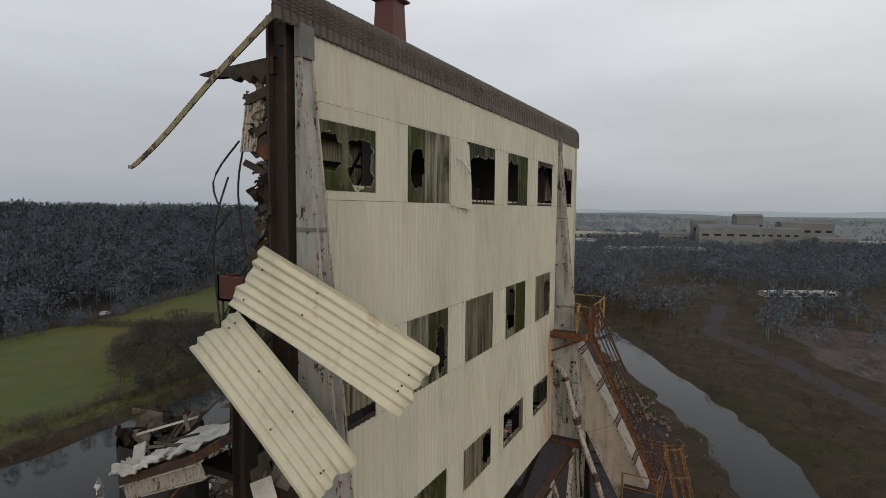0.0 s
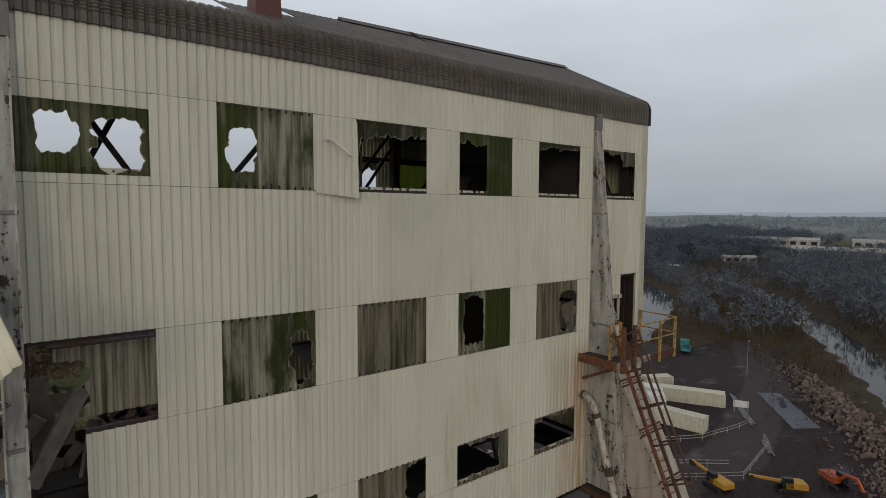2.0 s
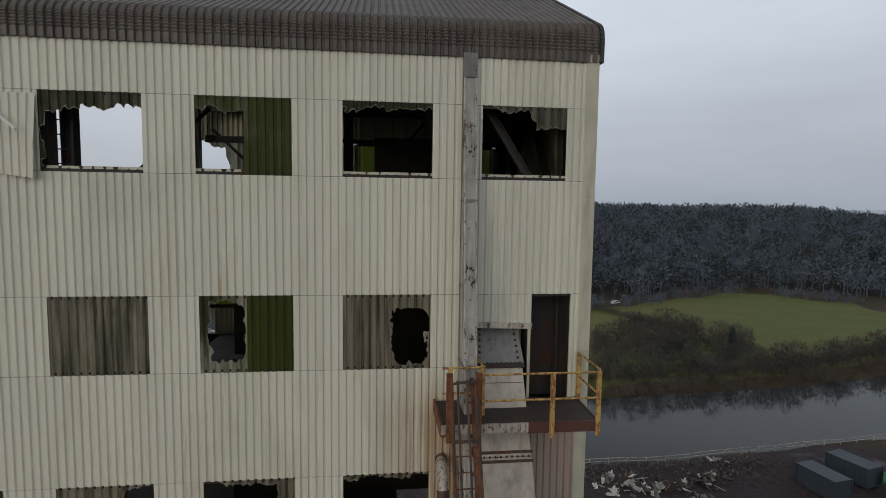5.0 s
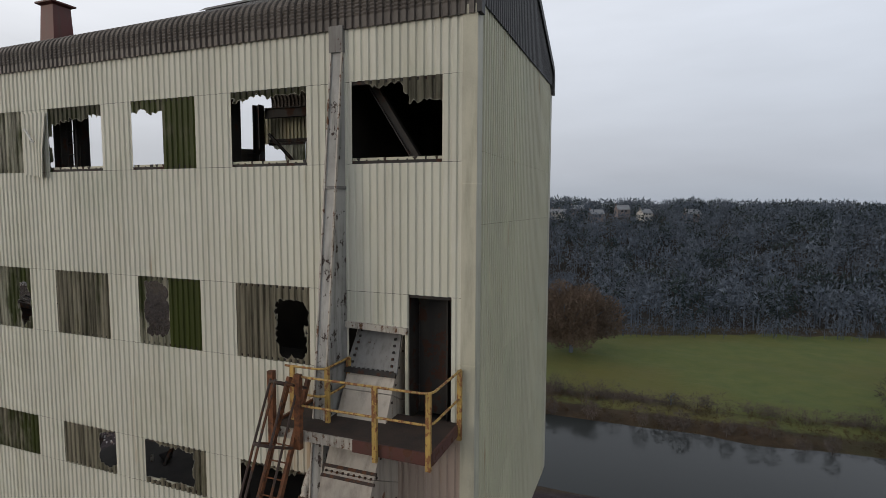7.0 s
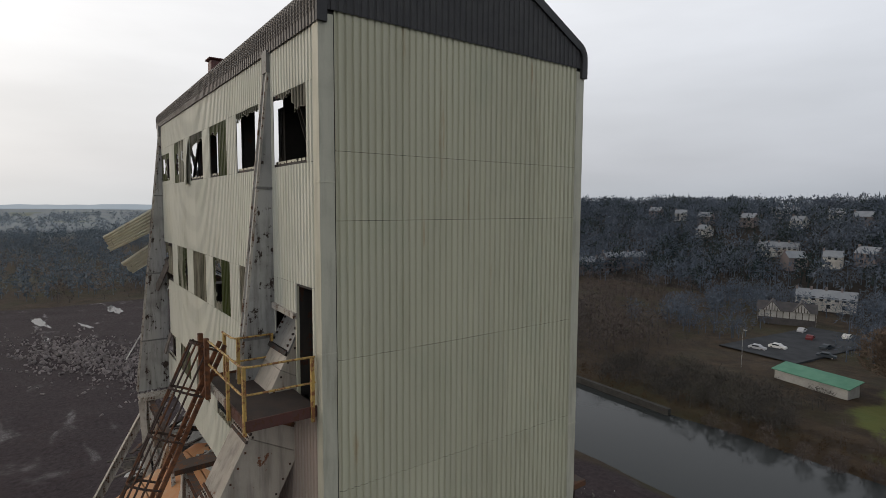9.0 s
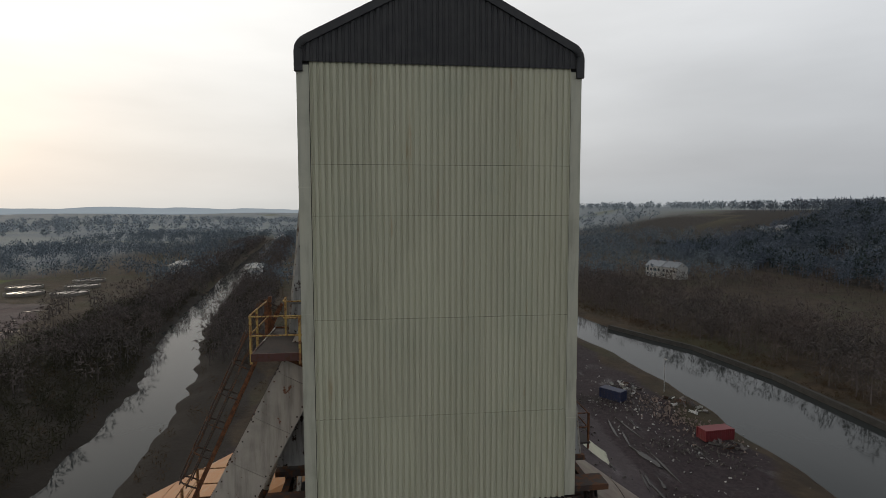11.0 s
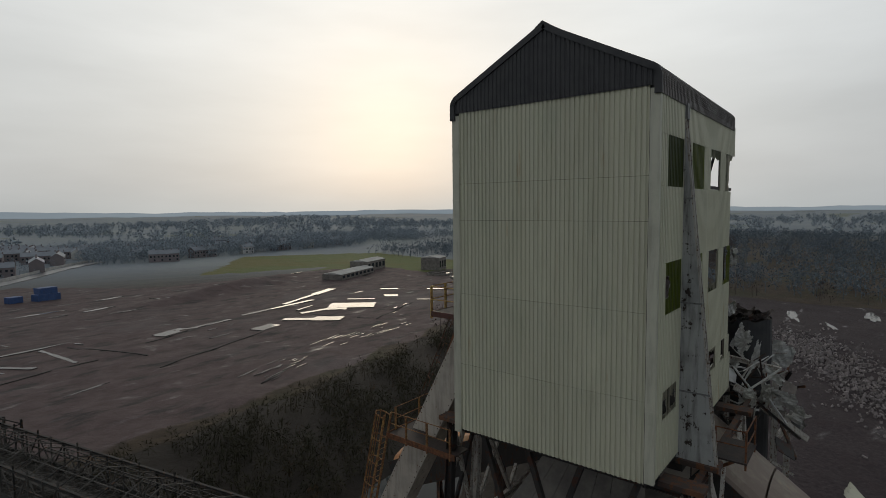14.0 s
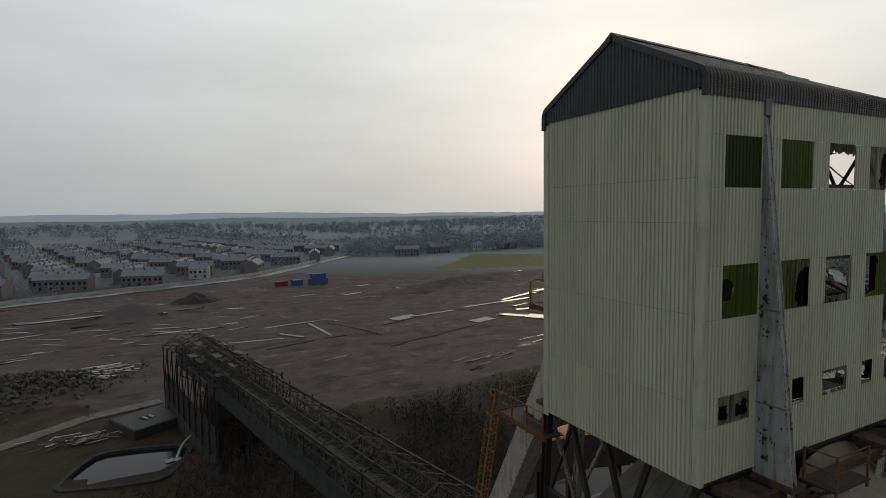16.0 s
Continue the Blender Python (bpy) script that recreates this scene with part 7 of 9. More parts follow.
def bare_tree(x, y, h, spread, seed, mat_t, mat_c, label, twigs=1500):
    """A single winter tree: tapered trunk, forked limbs and a crown of fine twigs."""
    r = random.Random(seed)
    z = ground_z(x, y) - 0.1
    t = thing("tree", label, "tree")
    s = Solid().tube([(x, y, z), (x + 0.1, y, z + h * 0.25), (x, y + 0.15, z + h * 0.5)], h * 0.03, 8, h * 0.016)
    part("trunk", s, mat_t, t)
    c = Solid()
    for k in range(9):
        a = k * 0.7 + r.random()
        p = Vector((x, y, z + h * r.uniform(0.18, 0.5)))
        q = p + Vector((math.cos(a) * spread * 0.45, math.sin(a) * spread * 0.45, h * 0.25))
        e = q + Vector((math.cos(a + 0.4) * spread * 0.35, math.sin(a + 0.4) * spread * 0.35, h * 0.18))
        part("limb", Solid().tube([p, q, e], h * 0.012, 5, h * 0.003), mat_t, t)
    for k in range(twigs):
        u = Vector((r.gauss(0, 1), r.gauss(0, 1), r.gauss(0, 1))).normalized()
        rad = r.random() ** 0.35 * (0.82 + 0.25 * math.sin(u.x * 5 + seed) * math.cos(u.y * 5))
        p = Vector((x + u.x * spread * rad, y + u.y * spread * rad, z + h * 0.52 + u.z * h * 0.47 * rad))
        d = (u * 0.5 + Vector((r.gauss(0, 0.5), r.gauss(0, 0.5), 0.5 + r.gauss(0, 0.5)))).normalized() * h * r.uniform(0.025, 0.06)
        e = d.cross(Vector((r.gauss(0, 1), r.gauss(0, 1), r.gauss(0, 1)))).normalized() * h * 0.0065
        c.add([p - e, p + e, p + d], [(0, 1, 2)])
    part("crown", c, mat_c, t)
    return t


GOLD = plain("ochre_willow_twigs", (0.140, 0.104, 0.080), (0.105, 0.082, 0.066), 0.4, 0.95, 0.0, per_island=True, spec=0.05)
bare_tree(-15, 131, 19, 12.5, 3, WOOD, GOLD, "large round willow with ochre winter twigs by the field", 30000)
for k, (x, y, h) in enumerate([(98, 106, 4.5), (140, 117, 5.0), (8, 100, 3.5), (152, 121, 6)]):
    bare_tree(x, y, h, h * 0.45, 20 + k, WOOD, SCRUB, "bare sapling in the hedge by the river", 500)


# ---- conveyor gantry ----
random.seed(11)
DARK_LATTICE = painted("blackened_lattice", (0.018, 0.017, 0.016), rust=(0.07, 0.04, 0.025), rust_amount=0.5, rough=0.8)
PALE_LATTICE = painted("greyed_lattice", (0.075, 0.070, 0.062), rust=(0.045, 0.03, 0.02), rust_amount=0.5, rough=0.8)
DARK_WALL = plain("dark_concrete", (0.042, 0.040, 0.036), (0.022, 0.021, 0.019), 0.8, 0.9, 0.4)
gan = thing("conveyor_gantry", "long derelict conveyor gantry of blackened lattice steel on trestles, roof gone", "gantry")
ga, gb = Vector((11.0, -99.0, 10.4)), Vector((-5.0, -10.5, 13.3))
gd = (gb - ga).normalized()
gs = Vector((gd.y, -gd.x, 0)).normalized()
glen = (gb - ga).length
GW, GH = 2.7, 3.1
for s in (-1, 1):
    for h, w in ((0.0, 0.3), (GH, 0.22), (1.7, 0.12)):
        part("chord", Solid().ibeam(ga + gs * s * GW + Vector((0, 0, h)), gb + gs * s * GW + Vector((0, 0, h)), w, w * 1.3), DARK_LATTICE, gan)
npan = 36
for k in range(npan + 1):
    c = ga + gd * glen * k / npan
    for s in (-1, 1):
        part("post", Solid().ibeam(c + gs * s * GW, c + gs * s * GW + Vector((0, 0, GH + random.uniform(-0.3, 0.6))), 0.13, 0.13, t=0.02), random.choice((DARK_LATTICE, PALE_LATTICE)), gan)
        if k < npan:
            e = ga + gd * glen * (k + 1) / npan
            lo, hi = (c, e) if k % 2 else (e, c)
            part("diagonal", Solid().beam(lo + gs * s * GW, hi + gs * s * GW + Vector((0, 0, GH)), 0.10), random.choice((DARK_LATTICE, PALE_LATTICE)), gan)
    part("rafter", Solid().beam(c - gs * GW + Vector((0, 0, GH)), c + Vector((0, 0, GH + 1.1)), 0.09), random.choice((DARK_LATTICE, PALE_LATTICE)), gan)
    part("rafter", Solid().beam(c + gs * GW + Vector((0, 0, GH)), c + Vector((0, 0, GH + 1.1)), 0.09), random.choice((DARK_LATTICE, PALE_LATTICE)), gan)
    if k < npan and random.random() < 0.9:
        e = ga + gd * glen * (k + 1) / npan
        part("purlin", Solid().beam(c + Vector((0, 0, GH + 1.1)), e + Vector((0, 0, GH + 1.1)), 0.07), DARK_LATTICE, gan)
        o = gs * GW * 0.5 + Vector((0, 0, GH + 0.55))
        part("purlin", Solid().beam(c + o, e + o, 0.06), PALE_LATTICE, gan)
        o = -gs * GW * 0.5 + Vector((0, 0, GH + 0.55))
        part("purlin", Solid().beam(c + o, e + o, 0.06), DARK_LATTICE, gan)
part("deck", Solid().beam(ga - Vector((0, 0, 0.25)), gb - Vector((0, 0, 0.25)), GW * 2 + 0.2, 0.18), DARK_BOARD, gan)
part("belt_frame", Solid().beam(ga + Vector((0, 0, 0.5)), gb + Vector((0, 0, 0.5)), 1.3, 0.25), PALE_LATTICE, gan)
for s in (-1, 1):
    part("side_panel", Solid().beam(ga + gs * s * (GW + 0.08) + Vector((0, 0, -0.4)), gb + gs * s * (GW + 0.08) + Vector((0, 0, -0.7)), 0.06, 2.4), DARK_WALL, gan)
for k in range(0, npan + 1, 6):
    c = ga + gd * (glen * k / npan)
    for s in (-1, 1):
        foot = c + gs * s * (GW + 0.9)
        foot.z = ground_z(foot.x, foot.y) - 0.5
        part("trestle_leg", Solid().ibeam(c + gs * s * (GW - 0.1) - Vector((0, 0, 0.4)), foot, 0.3, 0.3), DARK_LATTICE, gan)
    for z in (3.0, 8.0):
        part("trestle_tie", Solid().beam(Vector((c.x, c.y, z)) - gs * 3.3, Vector((c.x, c.y, z + 4)) + gs * 3.0, 0.14), DARK_LATTICE, gan)
# wider head house over the far end
HB, HE, HR, HW = 9, 2.2, 5.0, 4.9
for k in range(HB + 1):
    c = ga + gd * (k * 4.2 - 1.5)
    for s in (-1, 1):
        part("house_post", Solid().ibeam(Vector((c.x, c.y, 0)) + gs * s * HW, c + gs * s * HW + Vector((0, 0, HE + random.uniform(-0.2, 0.7))), 0.22, 0.22), DARK_LATTICE, gan)
        part("house_rafter", Solid().beam(c + gs * s * HW + Vector((0, 0, HE)), c + gs * s * 0.7 + Vector((0, 0, HR)), 0.12), random.choice((DARK_LATTICE, PALE_LATTICE)), gan)
        part("house_strut", Solid().beam(c + gs * s * HW * 0.5 + Vector((0, 0, 0)), c + gs * s * HW * 0.55 + Vector((0, 0, HE + 1.3)), 0.09), DARK_LATTICE, gan)
    part("house_tie", Solid().beam(c - gs * HW + Vector((0, 0, HE)), c + gs * HW + Vector((0, 0, HE)), 0.10), DARK_LATTICE, gan)
    part("house_tie", Solid().beam(c - gs * 0.7 + Vector((0, 0, HR)), c + gs * 0.7 + Vector((0, 0, HR)), 0.10), DARK_LATTICE, gan)
    if k < HB:
        e = c + gd * 4.2
        for o in (-4.9, -3.9, -2.8, -1.7, -0.7, 0.7, 1.7, 2.8, 3.9, 4.9):
            h = Vector((0, 0, HE + (HR - HE) * min(1, (HW - abs(o)) / (HW - 0.7))))
            if random.random() < 0.88:
                part("house_purlin", Solid().beam(c + gs * o + h, e + gs * o + h + Vector((0, 0, random.uniform(-0.25, 0.1))), 0.08), random.choice((DARK_LATTICE, PALE_LATTICE)), gan)
        for s in (-1, 1):
            part("house_brace", Solid().beam(c + gs * s * HW - Vector((0, 0, 5)), e + gs * s * HW + Vector((0, 0, HE)), 0.12), DARK_LATTICE, gan)
            part("house_brace", Solid().beam(c + gs * s * HW + Vector((0, 0, HE)), e + gs * s * 0.7 + Vector((0, 0, HR)), 0.07), PALE_LATTICE, gan)
            part("house_wall", Solid().beam(Vector((c.x, c.y, 5.2)) + gs * s * (HW - 0.25), Vector((e.x, e.y, 5.2)) + gs * s * (HW - 0.25), 0.14, 4.6), DARK_BOARD, gan)
            part("base_wall", Solid().beam(Vector((c.x, c.y, 1.3)) + gs * s * (HW - 0.1), Vector((e.x, e.y, 1.3)) + gs * s * (HW - 0.1), 0.3, 3.0), DARK_WALL, gan)
        for o in (-3.4, -1.6, 1.6, 3.4):
            if random.random() < 0.6:
                h = Vector((0, 0, HE + (HR - HE) * (HW - abs(o)) / (HW - 0.7) + 0.08))
                part("roof_sheet", Solid().beam(c + gs * o + h, c.lerp(e, random.uniform(0.4, 1)) + gs * o + h, random.uniform(0.5, 1.3), 0.03), random.choice((PALE_LATTICE, DARK_BOARD, GREY_TIMBER)), gan)
# litter of bent bars and twigs along the deck
lit = Solid()
for k in range(4200):
    c = ga + gd * random.uniform(0, glen) + gs * random.uniform(-GW, GW) + Vector((0, 0, random.uniform(0.0, 3.8) * random.random()))
    d = Vector((random.gauss(0, 1), random.gauss(0, 1), random.gauss(0, 0.5))).normalized() * random.uniform(0.2, 0.9)
    lit.beam(c - d, c + d, random.uniform(0.02, 0.06))
part("litter", lit, PALE_LATTICE, gan, "bent bars and dead growth on the deck")["kind"] = "stuff"

# ---- settling pond ----
pond = thing("settling_pond", "concrete-rimmed settling pond with dark rippled water", "pond")
DARK_WATER = water_material("dark_pond_water", (0.012, 0.014, 0.018))
DARK_WATER.node_tree.nodes["Principled BSDF"].inputs["Specular IOR Level"].default_value = 0.35
DARK_WATER.node_tree.nodes["Principled BSDF"].inputs["Roughness"].default_value = 0.12
rim, sheet = Solid(), []
for i in range(32):
    q = []
    for t in (2 * math.pi * i / 32, 2 * math.pi * (i + 1) / 32):
        k = 1 / max(abs(math.cos(t + 0.3)), abs(math.sin(t + 0.3))) ** 0.75
        q.append((math.cos(t) * k, math.sin(t) * k))
    rim.add([(21 + 7.6 * k * u, -74.5 + 6.2 * k * v, z) for u, v in q for k in (0.97, 1.07) for z in (-0.6, 0.30)], [(0, 1, 3, 2), (4, 6, 7, 5), (0, 4, 5, 1), (2, 3, 7, 6), (0, 2, 6, 4), (1, 5, 7, 3)])
    sheet.append((21 + 7.5 * q[0][0], -74.5 + 6.1 * q[0][1], -0.2))
part("rim", rim, DARK_WALL, pond)
part("water", Solid().add(sheet, [tuple(range(32))]), DARK_WATER, pond)
box = thing("concrete_tank", "low square concrete tank with a dark sheeted top", "tank", m=pose(19, -91.5, 0, 0, 0, 28))
part("wall", Solid().box(-4.5, 4.5, -4.8, 4.8, -0.4, 1.5), DARK_WALL, box)
part("cover", Solid().box(-4.2, 4.2, -4.5, 4.5, 1.5, 1.56), BLACK_SHEET, box)
for k in range(4):
    part("hatch", Solid().box(-0.9 + k * 0.55, -0.5 + k * 0.55, -0.8, 0.9, 1.56, 1.66), DARK_WALL if k % 2 else WHITE_DEBRIS, box)


spout = thing("pump_spout", "steel outfall pipe pouring white water into the pond", "pipe")
part("pipe", Solid().tube([(9.5, -81.0, 1.6), (12.0, -78.6, 1.7)], 0.16, 10), STEEL_DARK, spout)
part("water_jet", Solid().tube(spline([(12.0, -78.6, 1.72), (12.9, -77.2, 1.62), (13.8, -75.8, 1.05), (14.5, -74.7, -0.15)], 5), 0.10, 8, 0.22), WHITE_DEBRIS, spout, "white falling water")
crumpled("splash", (15.0, -74.2, -0.12), (1.1, 0.3, 0), (-0.2, 0.7, 0), 4.4, WHITE_DEBRIS, 0.12, spout, "white foam on the pond", 14)

# ---- works yard: cabins, containers, plant ----
def steel_box(name, x, y, turn, l, w, h, mat, label, category, group, ribs=14, base=None):
    """A shipping container or cabin: ribbed side panels, corner posts, roof, door end."""
    z = (ground_z(x, y) if base is None else base) + 0.08
    t = thing(name, label, category, group, m=pose(x, y, z, 0, 0, turn))
    for s in (-1, 1):
        part("side_panel", corrugated(-l / 2 + 0.08, l / 2 - 0.08, 0.12, h - 0.1, 0.02, l / ribs, 0.05), mat, t, m=pose(0, s * (w / 2 - 0.05), 0, 0, 0, 0 if s < 0 else 180))
        part("end_panel", corrugated(-w / 2 + 0.08, w / 2 - 0.08, 0.12, h - 0.1, 0.02, 0.4, 0.04), mat, t, m=pose(s * (l / 2 - 0.05), 0, 0, 0, 0, 90 * s))
        for q in (-1, 1):
            part("corner_post", Solid().box(s * l / 2 - 0.08, s * l / 2 + 0.08, q * w / 2 - 0.08, q * w / 2 + 0.08, 0, h), mat, t)
    part("roof", Solid().box(-l / 2, l / 2, -w / 2, w / 2, h - 0.08, h + 0.02), mat, t)
    part("floor", Solid().box(-l / 2, l / 2, -w / 2, w / 2, 0.0, 0.14), mat, t)
    return t


IVORY = painted("ivory_container_paint", (0.58, 0.55, 0.43), dirt_amount=0.3, rust_amount=0.1)
WHITE_P = painted("white_cabin_paint", (0.66, 0.66, 0.64), dirt_amount=0.25, rust_amount=0.05)
BLUE_GREY = painted("blue_grey_cabin_paint", (0.026, 0.040, 0.054), dirt_amount=0.3, rust_amount=0.1)
RED_P = painted("red_container_paint", (0.15, 0.014, 0.018), dirt_amount=0.3, rust_amount=0.15)
BLUE_P = painted("blue_container_paint", (0.02, 0.06, 0.26), dirt_amount=0.2, rust_amount=0.05)
OFFICE_BLUE = painted("worn_office_blue", (0.03, 0.075, 0.20), dirt_amount=0.4, rust_amount=0.05)
DARK_BLUE = painted("dirty_blue_paint", (0.008, 0.016, 0.055), dirt_amount=0.6, rust_amount=0.2)
GREEN_P = painted("green_machine_paint", (0.02, 0.16, 0.055), dirt_amount=0.3, rust_amount=0.1)
TEAL_P = painted("teal_lorry_paint", (0.02, 0.20, 0.19), dirt_amount=0.3, rust_amount=0.1)
ORANGE_P = painted("orange_machine_paint", (0.48, 0.085, 0.015), dirt_amount=0.3, rust_amount=0.15)
YELLOW_P = painted("yellow_machine_paint", (0.50, 0.26, 0.02), dirt_amount=0.35, rust_amount=0.15)
TYRE = plain("black_tyre", (0.018, 0.018, 0.018), (0.03, 0.03, 0.03), 3.0, 0.9, 0.3)
GLASS = water_material("dark_cab_glass", (0.02, 0.025, 0.03))
g = "site containers"
steel_box("shipping_container", 88.5, 42.5, 118, 12.2, 2.5, 2.7, IVORY, "ivory long shipping container in the works yard", "container", g, 30)
steel_box("shipping_container", 75.0, 38.0, 100, 9.5, 2.5, 2.7, IVORY, "ivory shipping container in the works yard", "container", g, 24)
steel_box("shipping_container", 92.0, 52.0, 150, 6.1, 2.5, 2.7, IVORY, "short ivory shipping container in the works yard", "container", g)
steel_box("site_cabin", 79.5, 46.0, 130, 5.0, 3.0, 2.7, WHITE_P, "white square site cabin beside containers", "cabin", "site cabins")
steel_box("site_cabin", 84.5, 49.0, 130, 4.0, 3.0, 2.6, WHITE_P, "white square site cabin beside containers", "cabin", "site cabins")
steel_box("site_cabin", 55.5, 52.0, 100, 5.6, 3.0, 2.7, BLUE_GREY, "blue-grey site cabin by the river", "cabin", "site cabins")
steel_box("site_cabin", 62.0, 54.0, 105, 5.6, 3.0, 2.7, BLUE_GREY, "blue-grey site cabin by the river", "cabin", "site cabins")
steel_box("shipping_container", -66.0, 56.8, 95, 5.2, 2.2, 1.8, RED_P, "red open-sided container on the muddy bank", "container", g)
steel_box("shipping_container", -86.0, 48.0, 35, 4.6, 2.2, 2.0, DARK_BLUE, "blue container on the muddy site", "container", g)
for k, (x, y, l, w, h, z) in enumerate([(-57, -270, 9, 5, 2.9, 0), (-57, -270, 7, 4.5, 2.7, 2.98), (-46, -272, 5, 4, 2.6, 0)]):
    steel_box("site_office", x, y, 12, l, w, h, OFFICE_BLUE, "bright blue stacked site office", "cabin", "blue offices", 20, base=ground_z(x, y) + z)
steel_box("shipping_container", -38, -273, 10, 6, 2.5, 2.4, RED_P, "red tipping skip beside the blue offices", "container", g)


def wheel(t, x, y, r, w, hub):
    wh = part("wheel", Solid().tube([(x, y - w / 2, r), (x, y + w / 2, r)], r, 18), TYRE, t)
    part("rim", Solid().tube([(x, y - w / 2 - 0.03, r), (x, y + w / 2 + 0.03, r)], r * 0.55, 12), hub, wh)


def caravan(x, y, turn):
    t = thing("caravan", "white rounded touring caravan parked among cabins", "caravan", "caravans", m=pose(x, y, ground_z(x, y) + 0.02, 0, 0, turn))
    s = Solid()
    prof = [(-2.6, 0.5), (-2.75, 1.3), (-2.5, 2.2), (-2.0, 2.5), (2.0, 2.5), (2.5, 2.2), (2.75, 1.3), (2.6, 0.5)]
    s.v += [(px, -1.1, pz) for px, pz in prof] + [(px, 1.1, pz) for px, pz in prof]
    s.f += [tuple(range(8)), tuple(range(15, 7, -1))] + [(i, i + 8, (i + 1) % 8 + 8, (i + 1) % 8) for i in range(8)]
    part("body", s, WHITE_P, t)
    for y_ in (-1.12, 1.12):
        for px in (-1.4, 0.9):
            part("window", Solid().box(px - 0.5, px + 0.5, min(y_, y_ * 1.01), max(y_, y_ * 1.01), 1.35, 2.0), GLASS, t)
        wheel(t, 0, y_ * 0.85, 0.32, 0.2, WHITE_P)
    part("tow_bar", Solid().beam((2.6, 0, 0.55), (3.7, 0, 0.5), 0.1), STEEL_WHITE, t)


caravan(73.0, 48.5, 110)
caravan(78.5, 51.0, 110)


def farm_tractor(x, y, turn):
    t = thing("tractor", "green tractor with yellow wheels in the works yard", "tractor", m=pose(x, y, ground_z(x, y) + 0.02, 0, 0, turn))
    part("bonnet", Solid().box(0.2, 2.4, -0.4, 0.4, 0.8, 1.7), GREEN_P, t)
    part("cab", Solid().box(-1.2, 0.2, -0.75, 0.75, 1.0, 2.7), GLASS, t)
    part("cab_roof", Solid().box(-1.3, 0.3, -0.85, 0.85, 2.7, 2.85), GREEN_P, t)
    for y_ in (-0.95, 0.95):
        wheel(t, -0.7, y_, 0.85, 0.45, YELLOW_P)
        wheel(t, 1.8, y_ * 0.9, 0.55, 0.35, YELLOW_P)
    part("exhaust", Solid().tube([(1.2, 0.3, 1.7), (1.2, 0.3, 2.7)], 0.05), STEEL_DARK, t)


def tanker(x, y, turn):
    t = thing("tank_trailer", "green slurry tank trailer behind the tractor", "trailer", m=pose(x, y, ground_z(x, y) + 0.02, 0, 0, turn))
    part("tank", Solid().tube([(-3.4, 0, 1.7), (-3.2, 0, 1.7), (3.2, 0, 1.7), (3.4, 0, 1.7)], 0.95, 18), GREEN_P, t)
    part("chassis", Solid().box(-3.2, 4.2, -0.4, 0.4, 0.6, 0.8), GREEN_P, t)
    for y_ in (-1.0, 1.0):
        for x_ in (-1.3, 0.3):
            wheel(t, x_, y_, 0.6, 0.4, YELLOW_P)


farm_tractor(70.0, 43.5, -35)
tanker(66.0, 48.5, -50)


def lorry(x, y, turn, mat, label):
    t = thing("lorry", label, "lorry", m=pose(x, y, ground_z(x, y) + 0.02, 0, 0, turn))
    part("cab", Solid().box(2.0, 3.8, -1.15, 1.15, 0.9, 2.9), mat, t)
    part("windscreen", Solid().box(3.8, 3.83, -1.0, 1.0, 1.8, 2.7), GLASS, t)
    part("bed", Solid().box(-3.6, 1.8, -1.2, 1.2, 1.0, 1.2).box(-3.6, 1.8, -1.2, -1.1, 1.2, 2.2).box(-3.6, 1.8, 1.1, 1.2, 1.2, 2.2).box(1.7, 1.8, -1.1, 1.1, 1.2, 2.6), mat, t)
    for x_ in (-2.6, -1.2, 2.9):
        for y_ in (-1.0, 1.0):
            wheel(t, x_, y_, 0.5, 0.3, mat)


lorry(127, 64, 30, TEAL_P, "teal tipper lorry parked on the track")


def digger(x, y, turn, mat, label, boom=1.0):
    """A tracked excavator: undercarriage, house, boom, stick and bucket."""
    t = thing("excavator", label, "excavator", "excavators", m=pose(x, y, ground_z(x, y) + 0.02, 0, 0, turn) @ Matrix.Scale(0.78, 4))
    for s in (-1, 1):
        part("track", Solid().box(-1.9, 1.9, s * 1.25 - 0.3, s * 1.25 + 0.3, 0.12, 0.85).box(-1.6, 1.6, s * 1.25 - 0.3, s * 1.25 + 0.3, 0.0, 0.95), TYRE, t)
    part("house", Solid().box(-2.2, 0.9, -1.2, 1.2, 1.1, 2.1), mat, t)
    part("cab", Solid().box(-0.3, 1.3, 0.2, 1.2, 1.2, 2.9), GLASS, t)
    part("counterweight", Solid().box(-2.7, -2.2, -1.2, 1.2, 1.1, 2.0), mat, t)
    p = [Vector((1.0, -0.3, 1.8)), Vector((2.6, -0.3, 4.6 * boom)), Vector((5.0, -0.3, 5.2 * boom)), Vector((6.4, -0.3, 2.4))]
    part("boom", Solid().beam(p[0], p[1], 0.4, 0.55, (0, 1, 0)).beam(p[1], p[2], 0.4, 0.5, (0, 1, 0)), mat, t)
    part("stick", Solid().beam(p[2], p[3], 0.3, 0.4, (0, 1, 0)), mat, t)
    part("bucket", Solid().box(5.7, 6.7, -0.75, 0.15, 1.5, 2.4), STEEL_DARK, t)


digger(72.0, 13.0, 235, ORANGE_P, "orange excavator with its boom half raised", 0.75)
digger(65.0, 16.5, 130, YELLOW_P, "yellow excavator with a folded boom on the mud", 0.42)
digger(58.0, 23.0, 70, YELLOW_P, "yellow excavator with a folded boom on the mud", 0.42)


